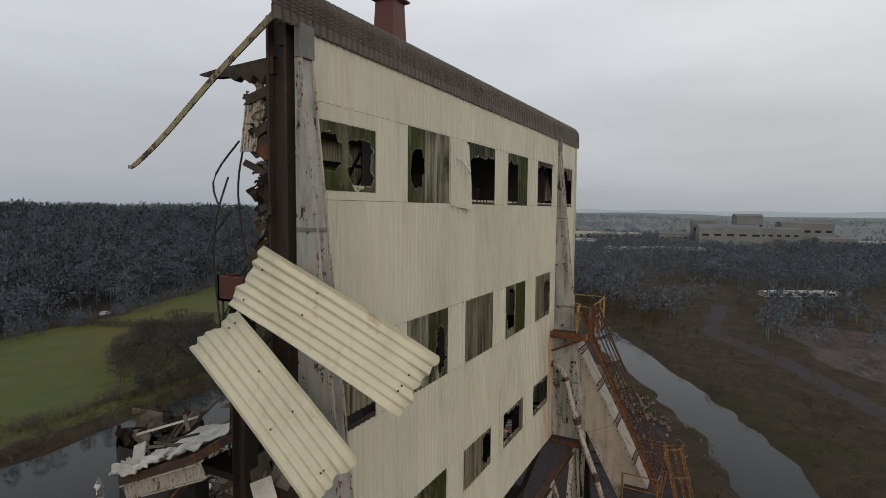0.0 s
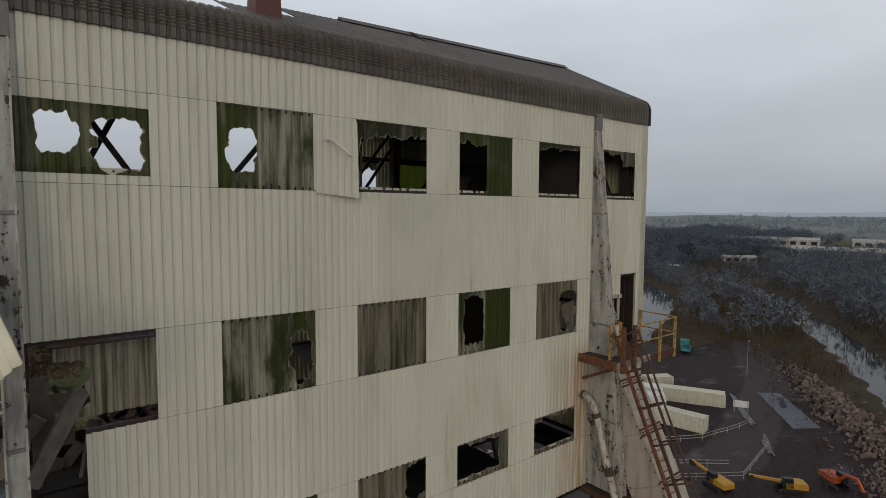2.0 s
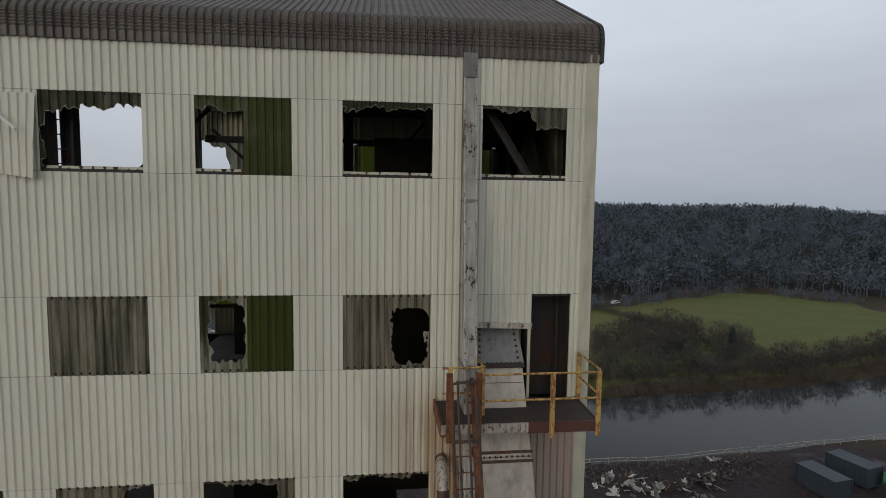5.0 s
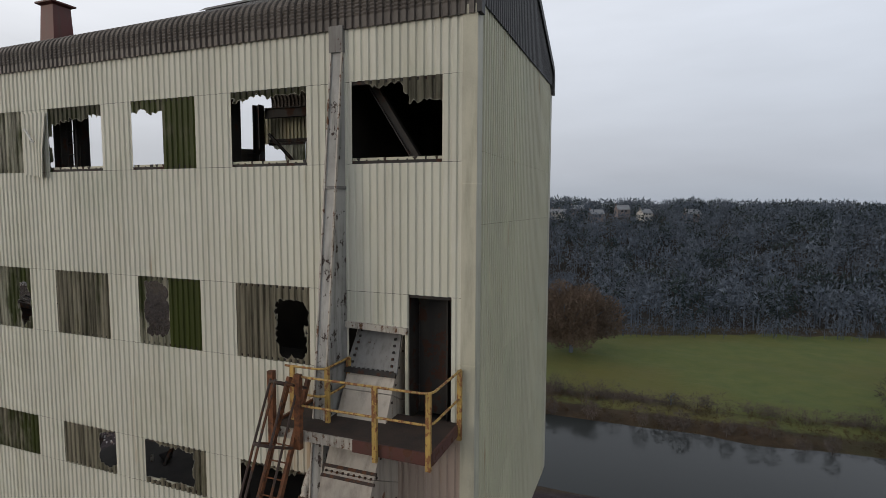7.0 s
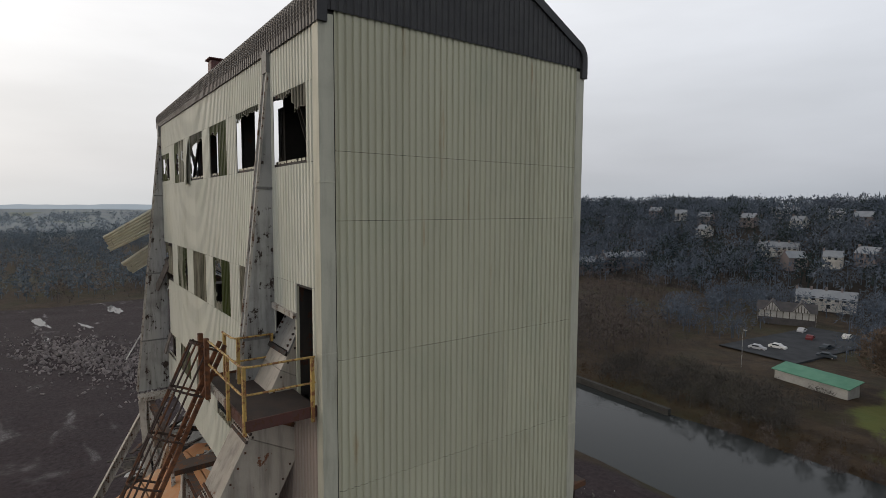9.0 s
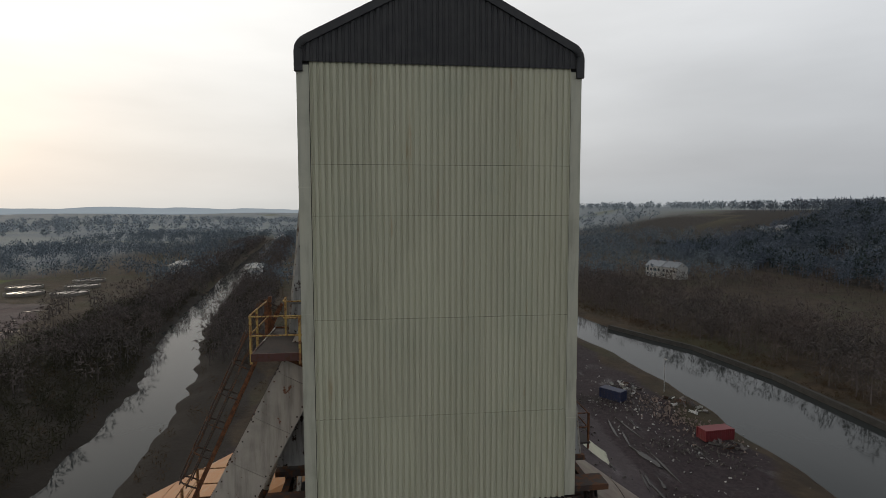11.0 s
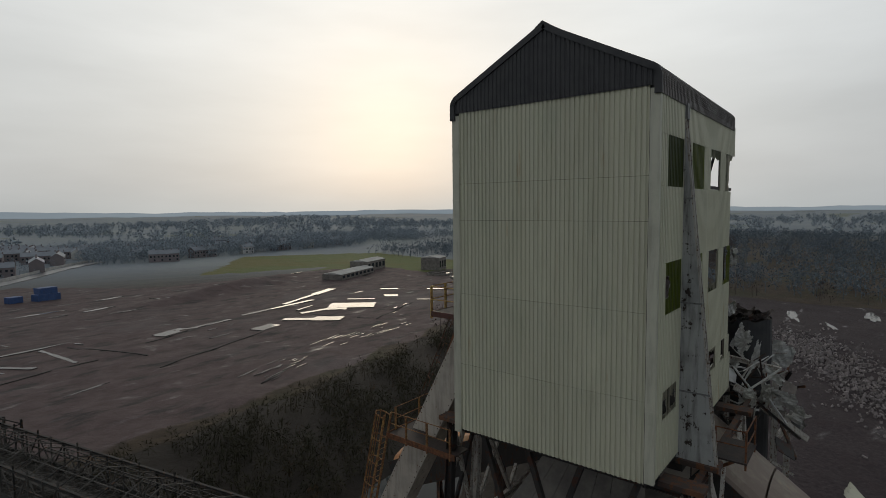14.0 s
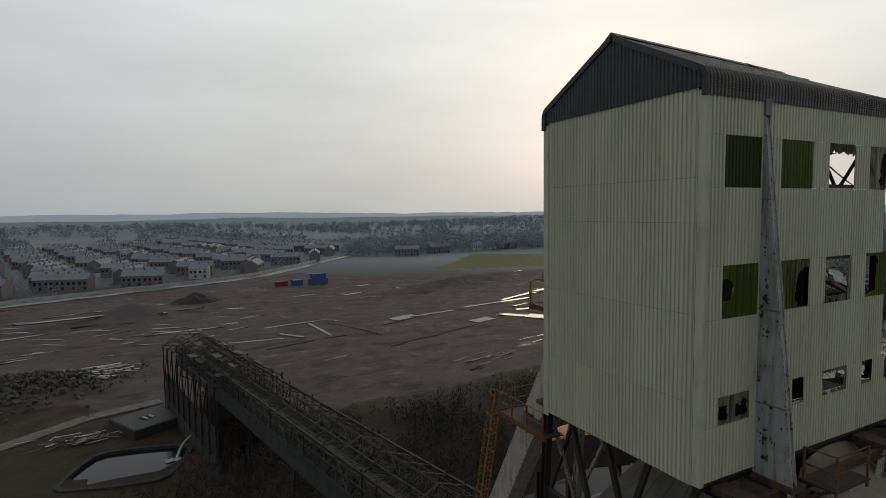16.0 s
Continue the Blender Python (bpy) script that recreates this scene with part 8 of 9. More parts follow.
def car(x, y, turn, mat, label):
    t = thing("car", label, "car", "parked cars", m=pose(x, y, ground_z(x, y) + 0.02, 0, 0, turn))
    s = Solid()
    prof = [(-2.1, 0.35), (-2.1, 0.9), (-1.5, 1.0), (-1.1, 1.45), (0.5, 1.45), (1.1, 0.98), (2.05, 0.85), (2.1, 0.35)]
    s.v += [(px, -0.85, pz) for px, pz in prof] + [(px, 0.85, pz) for px, pz in prof]
    s.f += [tuple(range(8)), tuple(range(15, 7, -1))] + [(i, i + 8, (i + 1) % 8 + 8, (i + 1) % 8) for i in range(8)]
    part("body", s, mat, t)
    part("windows", Solid().box(-1.05, 0.55, -0.87, 0.87, 1.02, 1.36), GLASS, t)
    for x_ in (-1.35, 1.3):
        for y_ in (-0.8, 0.8):
            wheel(t, x_, y_, 0.32, 0.2, STEEL_WHITE)


SILVER = painted("silver_car_paint", (0.45, 0.46, 0.48), dirt_amount=0.1, rust_amount=0.0)
for k, (x, y, a) in enumerate([(-54, 148, 5), (-51, 153, 0), (-43, 163, 80), (-50, 172, 100), (-55, 180, 95), (-44, 182, 90), (-40, 154, 10), (130, 207, 15), (88, 188, 30)]):
    car(x, y, a, (SILVER, WHITE_P, BLUE_GREY, RED_P)[k % 4], "small car parked beyond the river")


mat_blue = painted("blue_grey_matting", (0.075, 0.095, 0.125), dirt_amount=0.4, rust_amount=0.0)
pts = [(109, 33.5), (105, 36.5), (90, 24.5), (94, 21.5)]
top = [(x, y, ground_z(x, y) + 0.14) for x, y in pts]
tagged(part("ground_mat", Solid().add(top + [(x, y, z - 0.4) for x, y, z in top], [(0, 1, 2, 3), (7, 6, 5, 4), (0, 4, 5, 1), (1, 5, 6, 2), (2, 6, 7, 3), (3, 7, 4, 0)]), mat_blue), "long strip of blue-grey matting on the site road", "mat")
sign = thing("site_sign", "white site notice board on two posts", "sign", m=pose(90, 33.5, ground_z(90, 33.5), 0, 0, 120))
part("board", Solid().box(-1.3, 1.3, -0.04, 0.04, 1.1, 2.4), WHITE_P, sign)
for x in (-1.1, 1.1):
    part("post", Solid().box(x - 0.05, x + 0.05, 0.04, 0.12, -0.2, 2.5), STEEL_WHITE, sign)
for k in range(3):
    part("text_bar", Solid().box(-1.0, 0.9 - 0.3 * k, -0.05, -0.041, 2.1 - 0.32 * k, 2.2 - 0.32 * k), DARK_BLUE, sign)
crumpled_blue = crumpled("tarpaulin", (53.5, 31, ground_z(53.5, 31) + 0.7), (0.9, 0.9, 0), (-0.5, 0.5, 0.5), 2.2, BLUE_P, 0.5)
tagged(crumpled_blue, "crumpled bright blue tarpaulin heaped on the mud", "tarpaulin")
# low site barriers
def barrier(pts, label):
    f = thing("site_fence", label, "fence", "site fences")
    for (ax, ay), (bx, by) in zip(pts, pts[1:]):
        n = max(1, int(math.hypot(bx - ax, by - ay) / 3.0))
        for k in range(n):
            p, q = (ax + (bx - ax) * k / n, ay + (by - ay) * k / n), (ax + (bx - ax) * (k + 1) / n, ay + (by - ay) * (k + 1) / n)
            za, zb = ground_z(*p), ground_z(*q)
            part("post", Solid().beam((*p, za - 0.1), (*p, za + 1.1), 0.08), STEEL_WHITE, f)
            for h in (0.55, 1.05):
                part("rail", Solid().beam((*p, za + h), (*q, zb + h), 0.05, 0.09), STEEL_WHITE, f)


barrier([(24, 63.4), (36, 63.2), (49, 63.4), (64, 64.4), (81, 66.4)], "low pale fence along the river edge")
barrier([(50, 44), (62, 38), (72, 32), (86, 30)], "row of pale site barriers on the mud")
barrier([(46, 38), (58, 31), (66, 25)], "row of pale site barriers on the mud")
barrier([(52, 30), (64, 22), (78, 24)], "row of pale site barriers on the mud")
for x, y, h in ((80, 52, 9), (118, 44, 8), (-88, 60, 7), (-49, 128, 9)):
    p = thing("lamp_post", "thin grey lamp post standing on open ground", "lamp post", "lamp posts")
    z = ground_z(x, y)
    part("pole", Solid().tube([(x, y, z - 0.1), (x, y, z + h)], 0.09, 8, 0.05), LEG_PAINT, p)
    part("lamp_head", Solid().box(x - 0.1, x + 0.9, y - 0.12, y + 0.12, z + h - 0.05, z + h + 0.1), LEG_PAINT, p)


# rubble: heaps of broken masonry and scrap
def rubble(name, x, y, rx, ry, turn, n, size, mat, label, height=1.0, seed=1):
    r = random.Random(seed)
    s = Solid()
    c, sn = math.cos(radians(turn)), math.sin(radians(turn))
    for k in range(n):
        u, v = r.gauss(0, 0.45), r.gauss(0, 0.45)
        px, py = x + rx * u * c - ry * v * sn, y + rx * u * sn + ry * v * c
        z = ground_z(px, py) + height * max(0, 1 - u * u - v * v) * r.random()
        a = size * r.uniform(0.3, 1.4)
        m = Matrix.Translation((px, py, z + a * 0.1)) @ Euler((r.random() * 3, r.random() * 3, r.random() * 3)).to_matrix().to_4x4()
        s.box(-a / 2, a / 2, -a * r.uniform(0.15, 0.4), a * r.uniform(0.15, 0.4), -a * r.uniform(0.05, 0.25), a * r.uniform(0.05, 0.25), m)
    return tagged(part(name, s, mat), label, "rubble", kind="stuff")


BRICK_RUBBLE = plain("pinkish_rubble", (0.21, 0.155, 0.13), (0.12, 0.095, 0.085), 0.6, 0.9, 0.5, per_island=True)
GREY_RUBBLE = plain("grey_pink_rubble", (0.27, 0.235, 0.225), (0.16, 0.14, 0.135), 0.6, 0.9, 0.5, per_island=True)
DARK_RUBBLE = plain("dark_rubble", (0.05, 0.042, 0.038), (0.11, 0.10, 0.09), 0.6, 0.9, 0.5, per_island=True)
MID_SCRAP = plain("muddy_scrap", (0.16, 0.14, 0.13), (0.05, 0.042, 0.04), 1.2, 0.85, 0.5, per_island=True)
PALE_SCRAP = plain("pale_scrap", (0.42, 0.41, 0.39), (0.20, 0.19, 0.18), 0.6, 0.8, 0.5, per_island=True)
rubble("brick_rubble", 106, 22, 36, 5, 34, 1500, 0.75, BRICK_RUBBLE, "long bank of pinkish brick rubble beside the channel", 1.5, 2)
rubble("brick_rubble", 76, 9, 10, 3, 24, 160, 0.45, BRICK_RUBBLE, "brick rubble spread near the excavators", 0.8, 3)
for k, (x, y, rx, ry, n) in enumerate([(36, 62, 9, 4, 220), (48, 59, 8, 4, 200), (24, 60, 8, 4, 160), (-62, 50, 10, 5, 200), (-84, 44, 12, 5, 260), (-46, 40, 9, 4, 220), (-36, 30, 8, 5, 260), (-52, 24, 10, 4, 240), (-30, 46, 8, 3, 160), (-110, 40, 16, 6, 280), (-140, 44, 16, 5, 220), (-70, 34, 12, 4, 200)]):
    rubble("scrap_heap", x, y, rx, ry, 15 * k, n, 0.34, (DARK_RUBBLE, DARK_RUBBLE, DARK_RUBBLE)[k % 3], "scattered heap of broken demolition scrap", 0.5, 10 + k)
rubble("scrap_heap", 46, -124, 22, 13, 20, 1500, 1.0, DARK_RUBBLE, "large dark heap of demolition waste", 1.2, 40)
random.seed(5)
fan = thing("sheet_pile", "fanned pile of long pale wet sheets on the waste heap", "sheets")
for k in range(46):
    a = radians(random.uniform(150, 205))
    u, v = random.uniform(-9, 9), random.uniform(-8, 8)
    x, y = 34 + u + 0.35 * v, -134 + v
    d = Vector((math.cos(a), math.sin(a))) * random.uniform(1.5, 4.5)
    z0, z1 = ground_z(x - d.x, y - d.y) + 0.35, ground_z(x + d.x, y + d.y) + random.uniform(0.3, 0.8)
    part("sheet", Solid().beam((x - d.x, y - d.y, z0), (x + d.x, y + d.y, z1), random.uniform(0.25, 0.9), 0.04), random.choice((WHITE_DEBRIS, PALE_SCRAP, PALE_SCRAP)), fan)
COAL = plain("black_spoil", (0.018, 0.017, 0.017), (0.034, 0.031, 0.030), 0.5, 0.9, 0.8)


def spoil_heap(x, y, rx, ry, h, label, mat, seed):
    """A tipped heap with an uneven crest and slumped flanks."""
    me = Solid()
    n, m = 40, 12
    for j in range(m + 1):
        for i in range(n):
            a, q = 2 * math.pi * i / n, j / m
            w = 1 + 0.22 * noise.noise((math.cos(a) * 1.5 + seed, math.sin(a) * 1.5, seed)) + 0.06 * noise.noise((math.cos(a) * 7, math.sin(a) * 7, q * 5 + seed))
            px, py = x + rx * q * w * math.cos(a), y + ry * q * w * math.sin(a)
            me.v.append((px, py, ground_z(px, py) - 0.3 + h * (1 - q) ** 1.15 * (1 + 0.25 * noise.noise((px * 0.3, py * 0.3, seed)))))
    me.f = [(j * n + i, j * n + (i + 1) % n, (j + 1) * n + (i + 1) % n, (j + 1) * n + i) for j in range(m) for i in range(n)]
    return tagged(part("spoil_tip", me, mat), label, "heap", "spoil heaps")


spoil_heap(5, -240, 12, 8, 4.6, "black tipped heap of spoil beside the road", COAL, 1)
spoil_heap(88, -285, 14, 6, 3.0, "black tipped heap of spoil beside the road", COAL, 2)
spoil_heap(-22, -262, 9, 5, 2.2, "low brown heap of tipped earth", BRICK_RUBBLE, 3)
boards = thing("board_pile", "heap of white boards and scrap beside the pond", "boards")
for k in range(44):
    x, y, a = 29 + random.gauss(0, 2.6), -89 + random.gauss(0, 1.3), random.gauss(0.5, 0.5)
    d = Vector((math.cos(a), math.sin(a), random.uniform(-0.1, 0.2))) * random.uniform(0.4, 1.9)
    c = Vector((x, y, ground_z(x, y) + 0.35 + random.random() * 0.4))
    part("board", Solid().beam(c - d, c + d, random.uniform(0.1, 0.4), 0.05), random.choice((WHITE_DEBRIS, PALE_SCRAP, DARK_RUBBLE, GREY_TIMBER)), boards)
rubble("brick_rubble", -150, 2, 34, 13, 20, 1500, 0.7, GREY_RUBBLE, "wide spread of pale grey-pink rubble on the cleared site", 0.5, 47)
rubble("brick_rubble", -118, 14, 20, 9, 10, 500, 0.6, GREY_RUBBLE, "low spread of pale grey-pink rubble on the cleared site", 0.4, 48)
for k, (x, y, rx, ry, turn) in enumerate([(-205, -8, 13, 2.2, 10), (-214, 14, 14, 2.6, 5), (-190, 4, 8, 1.2, 15), (-176, -6, 9, 0.9, 8), (-182, 22, 10, 1.2, 0), (-160, 20, 7, 0.8, 5)]):
    tagged(puddle(x, y, rx, ry, turn, k * 2.3 + 500), "broad rain puddle on the cleared site", "puddle", "site puddles")
rubble("scrap_heap", -78, 48, 44, 12, 4, 230, 0.3, PALE_SCRAP, "small pale scraps strewn over the muddy site", 0.2, 44)
rubble("brick_rubble", -76, 55, 16, 5, 6, 420, 0.4, BRICK_RUBBLE, "low spread of pinkish brick rubble on the river side", 0.4, 45)
def scrap_pile(x, y, r, n, seed):
    """A heap of twisted sheets, bars and white plastic."""
    q = random.Random(seed)
    t = thing("scrap_pile", "heap of twisted sheet metal, bars and white plastic", "scrap", "scrap piles")
    for k in range(n):
        a, d = q.uniform(0, 6.28), r * q.random() ** 0.7
        px, py = x + d * math.cos(a) * 1.5, y + d * math.sin(a)
        c = Vector((px, py, ground_z(px, py) + 0.15 + 0.9 * (1 - d / r) * q.random()))
        u = Vector((q.gauss(0, 1), q.gauss(0, 1), q.gauss(0, 0.5))).normalized() * q.uniform(0.25, 1.0)
        if k % 3 == 0:
            part("bar", Solid().beam(c - u, c + u, q.uniform(0.05, 0.14)), q.choice((STEEL_BROWN, DARK_RUBBLE, STEEL_WHITE)), t)
        else:
            v = u.cross(Vector((q.gauss(0, 1), q.gauss(0, 1), 1))).normalized() * q.uniform(0.2, 0.6)
            crumpled("twisted_sheet", c, u, v, k + seed, q.choice((WHITE_DEBRIS, PALE_SCRAP, MID_SCRAP, MID_SCRAP, STEEL_BROWN, DARK_RUBBLE)), 0.25, t, n=7)


for k, (x, y, r, n) in enumerate([(29, 56, 3.2, 46), (34.5, 54.5, 2.6, 40), (41, 56, 2.4, 30), (46, 60, 1.2, 12), (38, 50, 2.6, 26), (-90, 53, 3.0, 36), (-80, 60, 3.4, 34), (-62, 57, 2.2, 18), (-116, 44, 3.0, 24)]):
    scrap_pile(x, y, r, n, 60 + k)
rubble("scrap_heap", -6, 24, 22, 9, 10, 500, 0.9, DARK_RUBBLE, "dark demolition debris near the tower foot", 1.2, 43)
for k, (a, b) in enumerate([((41, -92), (29, -100.5)), ((28.8, -100.6), (17, -104)), ((75, -70), (41.2, -91.8))]):
    s = Solid().beam((*a, ground_z(*a) + 0.12), (*b, ground_z(*b) + 0.12), 3.2, 0.3)
    tagged(part("concrete_roadway", s, CONCRETE), "pale wet concrete roadway past the pond", "road", kind="structure")

# ---- houses and works in the distance ----
_town = lambda x, y: (y < np.interp(x, [-144, -105, -73, -50, -20, 30, 79, 150, 190], [-470, -425, -380, -352, -324, -301, -279, -244, -226])) & (y > -640 + 0.3 * x)
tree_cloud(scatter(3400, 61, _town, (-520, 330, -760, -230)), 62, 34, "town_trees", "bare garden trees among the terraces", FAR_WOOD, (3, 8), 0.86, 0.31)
# factory walls: low-contrast grey, distance haze painted into the cladding
HAZE_W = plain("hazed_factory_cladding", (0.20, 0.21, 0.215), (0.155, 0.165, 0.17), 0.08, 0.9, 0.2)
# brick greyed and lightened, with the town's haze in its colour
BRICK_W = plain("hazed_brick_wall", (0.180, 0.148, 0.146), (0.146, 0.132, 0.134), 0.3, 0.9, 0.2)
RENDER_W = plain("pale_render_wall", (0.44, 0.43, 0.40), (0.30, 0.295, 0.28), 0.3, 0.85, 0.2)
# slate paled towards blue, again haze put into the colour
SLATE = plain("wet_hazed_slate", (0.172, 0.190, 0.214), (0.225, 0.242, 0.262), 0.3, 0.6, 0.3)
PANE = water_material("house_pane", (0.03, 0.035, 0.04))
TOWN_X, TOWN_Y = [-144, -105, -73, -50, -20, 30, 79, 150, 190], [-457, -412, -368, -340, -312, -289, -267, -232, -214]


def house_row(n, mat, label, name="terraced_house", depth=8.0, bay=5.2, h=6.2, group="terraced houses"):
    """One run of joined houses with ridge roof, chimneys, doors and windows, built at the origin."""
    l = n * bay
    t = thing(name, label, "house", group)
    part("wall", Solid().box(-l / 2, l / 2, -depth / 2, depth / 2, -1.0, h).add([(x, y, z) for x in (-l / 2, l / 2) for y, z in ((-depth / 2, h), (0, h + 2.7), (depth / 2, h))], [(0, 2, 1), (3, 4, 5)]), mat, t)
    r = Solid()
    for s in (-1, 1):
        p = [(x, s * y, z + o) for o in (0.0, 0.16) for x in (-l / 2 - 0.2, l / 2 + 0.2) for y, z in ((depth / 2 + 0.3, h - 0.15), (0, h + 2.75))]
        r.add(p, [(0, 1, 3, 2), (4, 6, 7, 5), (0, 4, 5, 1), (2, 3, 7, 6), (0, 2, 6, 4), (1, 5, 7, 3)])
    part("roof", r, SLATE, t)
    panes, stacks = Solid(), Solid()
    for k in range(n):
        x = -l / 2 + (k + 0.5) * bay
        stacks.box(x - bay / 2 - 0.35, x - bay / 2 + 0.35, -0.45, 0.45, h + 1.8, h + 3.8)
        for s in (-1, 1):
            for q, z in ((-1.2, 1.6), (-1.2, 4.2), (1.2, 4.2)):
                panes.box(x + q - 0.6, x + q + 0.6, s * depth / 2 - 0.04, s * depth / 2 + 0.04, z - 0.7, z + 0.7)
    part("chimney", stacks, BRICK_W, t)["kind"] = "stuff"
    part("panes", panes, PANE, t)["kind"] = "stuff"
    return t


row4 = house_row(4, BRICK_W, "row of red-brick terraced houses with slate roofs")
row6 = house_row(5, BRICK_W, "long row of red-brick terraced houses with slate roofs")
row2 = house_row(2, RENDER_W, "pale rendered pair of houses with a slate roof", "semi_detached_house", group="pale houses")
random.seed(21)
first = {}


def put_row(base, x, y, turn):
    m = pose(x, y, ground_z(x, y), 0, 0, turn)
    if base.name not in first:
        first[base.name] = True
        base.matrix_basis = m
        return base
    return copy_thing(base, m)


for j in range(24):
    for i in range(12):
        x, y = 190 - i * 33 + j * 4 + random.uniform(-3, 3), -258 - j * 15.5 - i * 10.5 + random.uniform(-2, 2)
        if y > np.interp(x, TOWN_X, TOWN_Y) - 17:
            continue
        if random.random() < 0.06 or (x < -60 and y > -372 and random.random() < 0.6) or (x < -150 and y > -400) or (x < -230):
            continue
        put_row(random.choice((row4, row6, row6)) if random.random() < 0.9 else row2, x, y, -17 + (90 if random.random() < 0.3 else 0) + random.uniform(-3, 3))
for j in range(4):
    for i in range(6):
        x, y = -170 - i * 40 + random.uniform(-8, 8), -420 - j * 40 - i * 6 + random.uniform(-8, 8)
        put_row(random.choice((row4, row2)), x, y, random.uniform(-30, 20))
cottage = house_row(1, RENDER_W, "small pale rendered cottage with a slate roof", "cottage", 7.0, 7.5, 4.6, "hill houses")
villa = house_row(1, BRICK_W, "small brick house with a slate roof", "brick_house", 8.0, 8.5, 5.4, "hill houses")
terrace = house_row(4, RENDER_W, "low white rendered terrace on the hill", "white_terrace", 6.0, 4.6, 4.4, "hill houses")
for k, (x, y, a) in enumerate(HILL_HOUSES):
    put_row((cottage, villa, villa, terrace, villa, cottage, villa)[k % 7], x, y, a + (k * 37) % 50 - 25)
put_row(terrace, -64, 226, 12)
for x, y, a in [(-268, 156, 20), (-258, 160, 15), (-410, 330, 20), (-398, 336, 10)]:
    put_row(row2, x, y, a)
put_row(row6, -184, 244, 66)
put_row(row6, -176, 262, 66)
# timber-framed inn across the river
INN_TILE = plain("dark_clay_tile", (0.045, 0.042, 0.044), (0.07, 0.064, 0.064), 0.6, 0.8, 0.3)
inn = thing("timbered_inn", "black and white timber-framed inn with twin gables", "house", m=pose(-64, 192, ground_z(-64, 192), 0, 0, 20) @ Matrix.Scale(0.9, 4))
part("wall", Solid().box(-9, 9, -4, 4, -0.5, 5.0), RENDER_W, inn)
for s in (-1, 1):
    part("gable", Solid().add([(s * 4.5 - 3, -4.6, 5), (s * 4.5 + 3, -4.6, 5), (s * 4.5, -4.6, 8.6), (s * 4.5 - 3, 3, 5), (s * 4.5 + 3, 3, 5), (s * 4.5, 3, 8.6)], [(0, 1, 2), (3, 5, 4), (0, 2, 5, 3), (1, 4, 5, 2)]), INN_TILE, inn)
    part("gable_face", Solid().add([(s * 4.5 - 2.7, -4.66, 5.0), (s * 4.5 + 2.7, -4.66, 5.0), (s * 4.5, -4.66, 8.2)], [(0, 1, 2)]), RENDER_W, inn)
    for k in (-1.8, -0.9, 0, 0.9, 1.8):
        part("timber", Solid().box(s * 4.5 + k - 0.12, s * 4.5 + k + 0.12, -4.74, -4.66, 5.0, 8.1 - abs(k) * 1.2), TIMBER, inn)
part("roof", Solid().add([(x, y, z) for x in (-9.4, 9.4) for y, z in ((-4.4, 4.9), (0, 7.8), (4.4, 4.9))], [(0, 1, 4, 3), (1, 2, 5, 4), (0, 2, 1), (3, 4, 5)]), INN_TILE, inn)
part("ground_floor", Solid().box(-8.9, 8.9, -4.1, -4.0, -0.4, 2.4), INN_TILE, inn, "dark boarded ground floor")
for k in range(10):
    part("timber", Solid().box(-8.8 + k * 1.95 - 0.12, -8.8 + k * 1.95 + 0.12, -4.06, -4.0, 0, 5), TIMBER, inn)
shed = thing("green_shed", "long low green-roofed shed on the river bank", "shed", m=pose(-33, 126, ground_z(-33, 126), 0, 0, -12))
GREEN_ROOF = plain("faded_green_roof", (0.06, 0.20, 0.13), (0.09, 0.24, 0.16), 0.5, 0.7, 0.2)
part("wall", Solid().box(-7.5, 7.5, -2, 2, -0.3, 2.4), RENDER_W, shed)
part("roof", Solid().add([(x, y, z) for x in (-8, 8) for y, z in ((-2.5, 2.3), (2.5, 3.3), (2.5, 3.15), (-2.5, 2.15))], [(0, 1, 5, 4), (2, 3, 7, 6), (1, 2, 6, 5), (3, 0, 4, 7), (0, 3, 2, 1), (4, 5, 6, 7)]), GREEN_ROOF, shed)


def works(x, y, turn, l, w, h, mat, label, bays=8):
    """A long shed with a shallow roof, cladding bays and dark openings."""
    t = thing("industrial_shed", label, "warehouse", "distant sheds", m=pose(x, y, ground_z(x, y), 0, 0, turn))
    part("wall", Solid().box(-l / 2, l / 2, -w / 2, w / 2, -2, h), mat, t)
    part("roof", Solid().add([(q, s, z) for q in (-l / 2 - 0.3, l / 2 + 0.3) for s, z in ((-w / 2 - 0.3, h), (0, h + w * 0.09), (w / 2 + 0.3, h))], [(0, 1, 4, 3), (1, 2, 5, 4), (0, 2, 1), (3, 4, 5)]), HAZE_W if mat is HAZE_W else RENDER_W, t)
    for k in range(bays):
        for s in (-1, 1):
            q = -l / 2 + (k + 0.5) * l / bays
            part("opening", Solid().box(q - l / bays * 0.28, q + l / bays * 0.28, s * w / 2 - 0.1, s * w / 2 + 0.1, h * (0.62 if mat is HAZE_W else 0.25), h * (0.72 if mat is HAZE_W else 0.75)), PANE, t)


works(492, 48, 120, 86, 18, 6, RENDER_W, "long white warehouse beyond the woods", 14)
works(270, -38, 120, 34, 6, 2.2, RENDER_W, "low pale shed on the far cleared ground", 5)
for x, y, l, w, h in ((640, -10, 60, 40, 22), (672, -30, 26, 26, 34), (655, 14, 24, 20, 28), (668, -58, 40, 26, 20), (640, 44, 30, 24, 14), (690, -86, 50, 24, 26), (660, -110, 34, 20, 12)):
    works(x, y, 100, l, w, h, HAZE_W, "large grey factory block on the plain", 5)
for x, y, l in ((560, 150, 70), (620, 230, 90), (700, 130, 90), (690, -160, 90), (640, -210, 60)):
    works(x, y, 105, l, 24, 7, RENDER_W, "pale flat-roofed warehouse on the plain", 10)
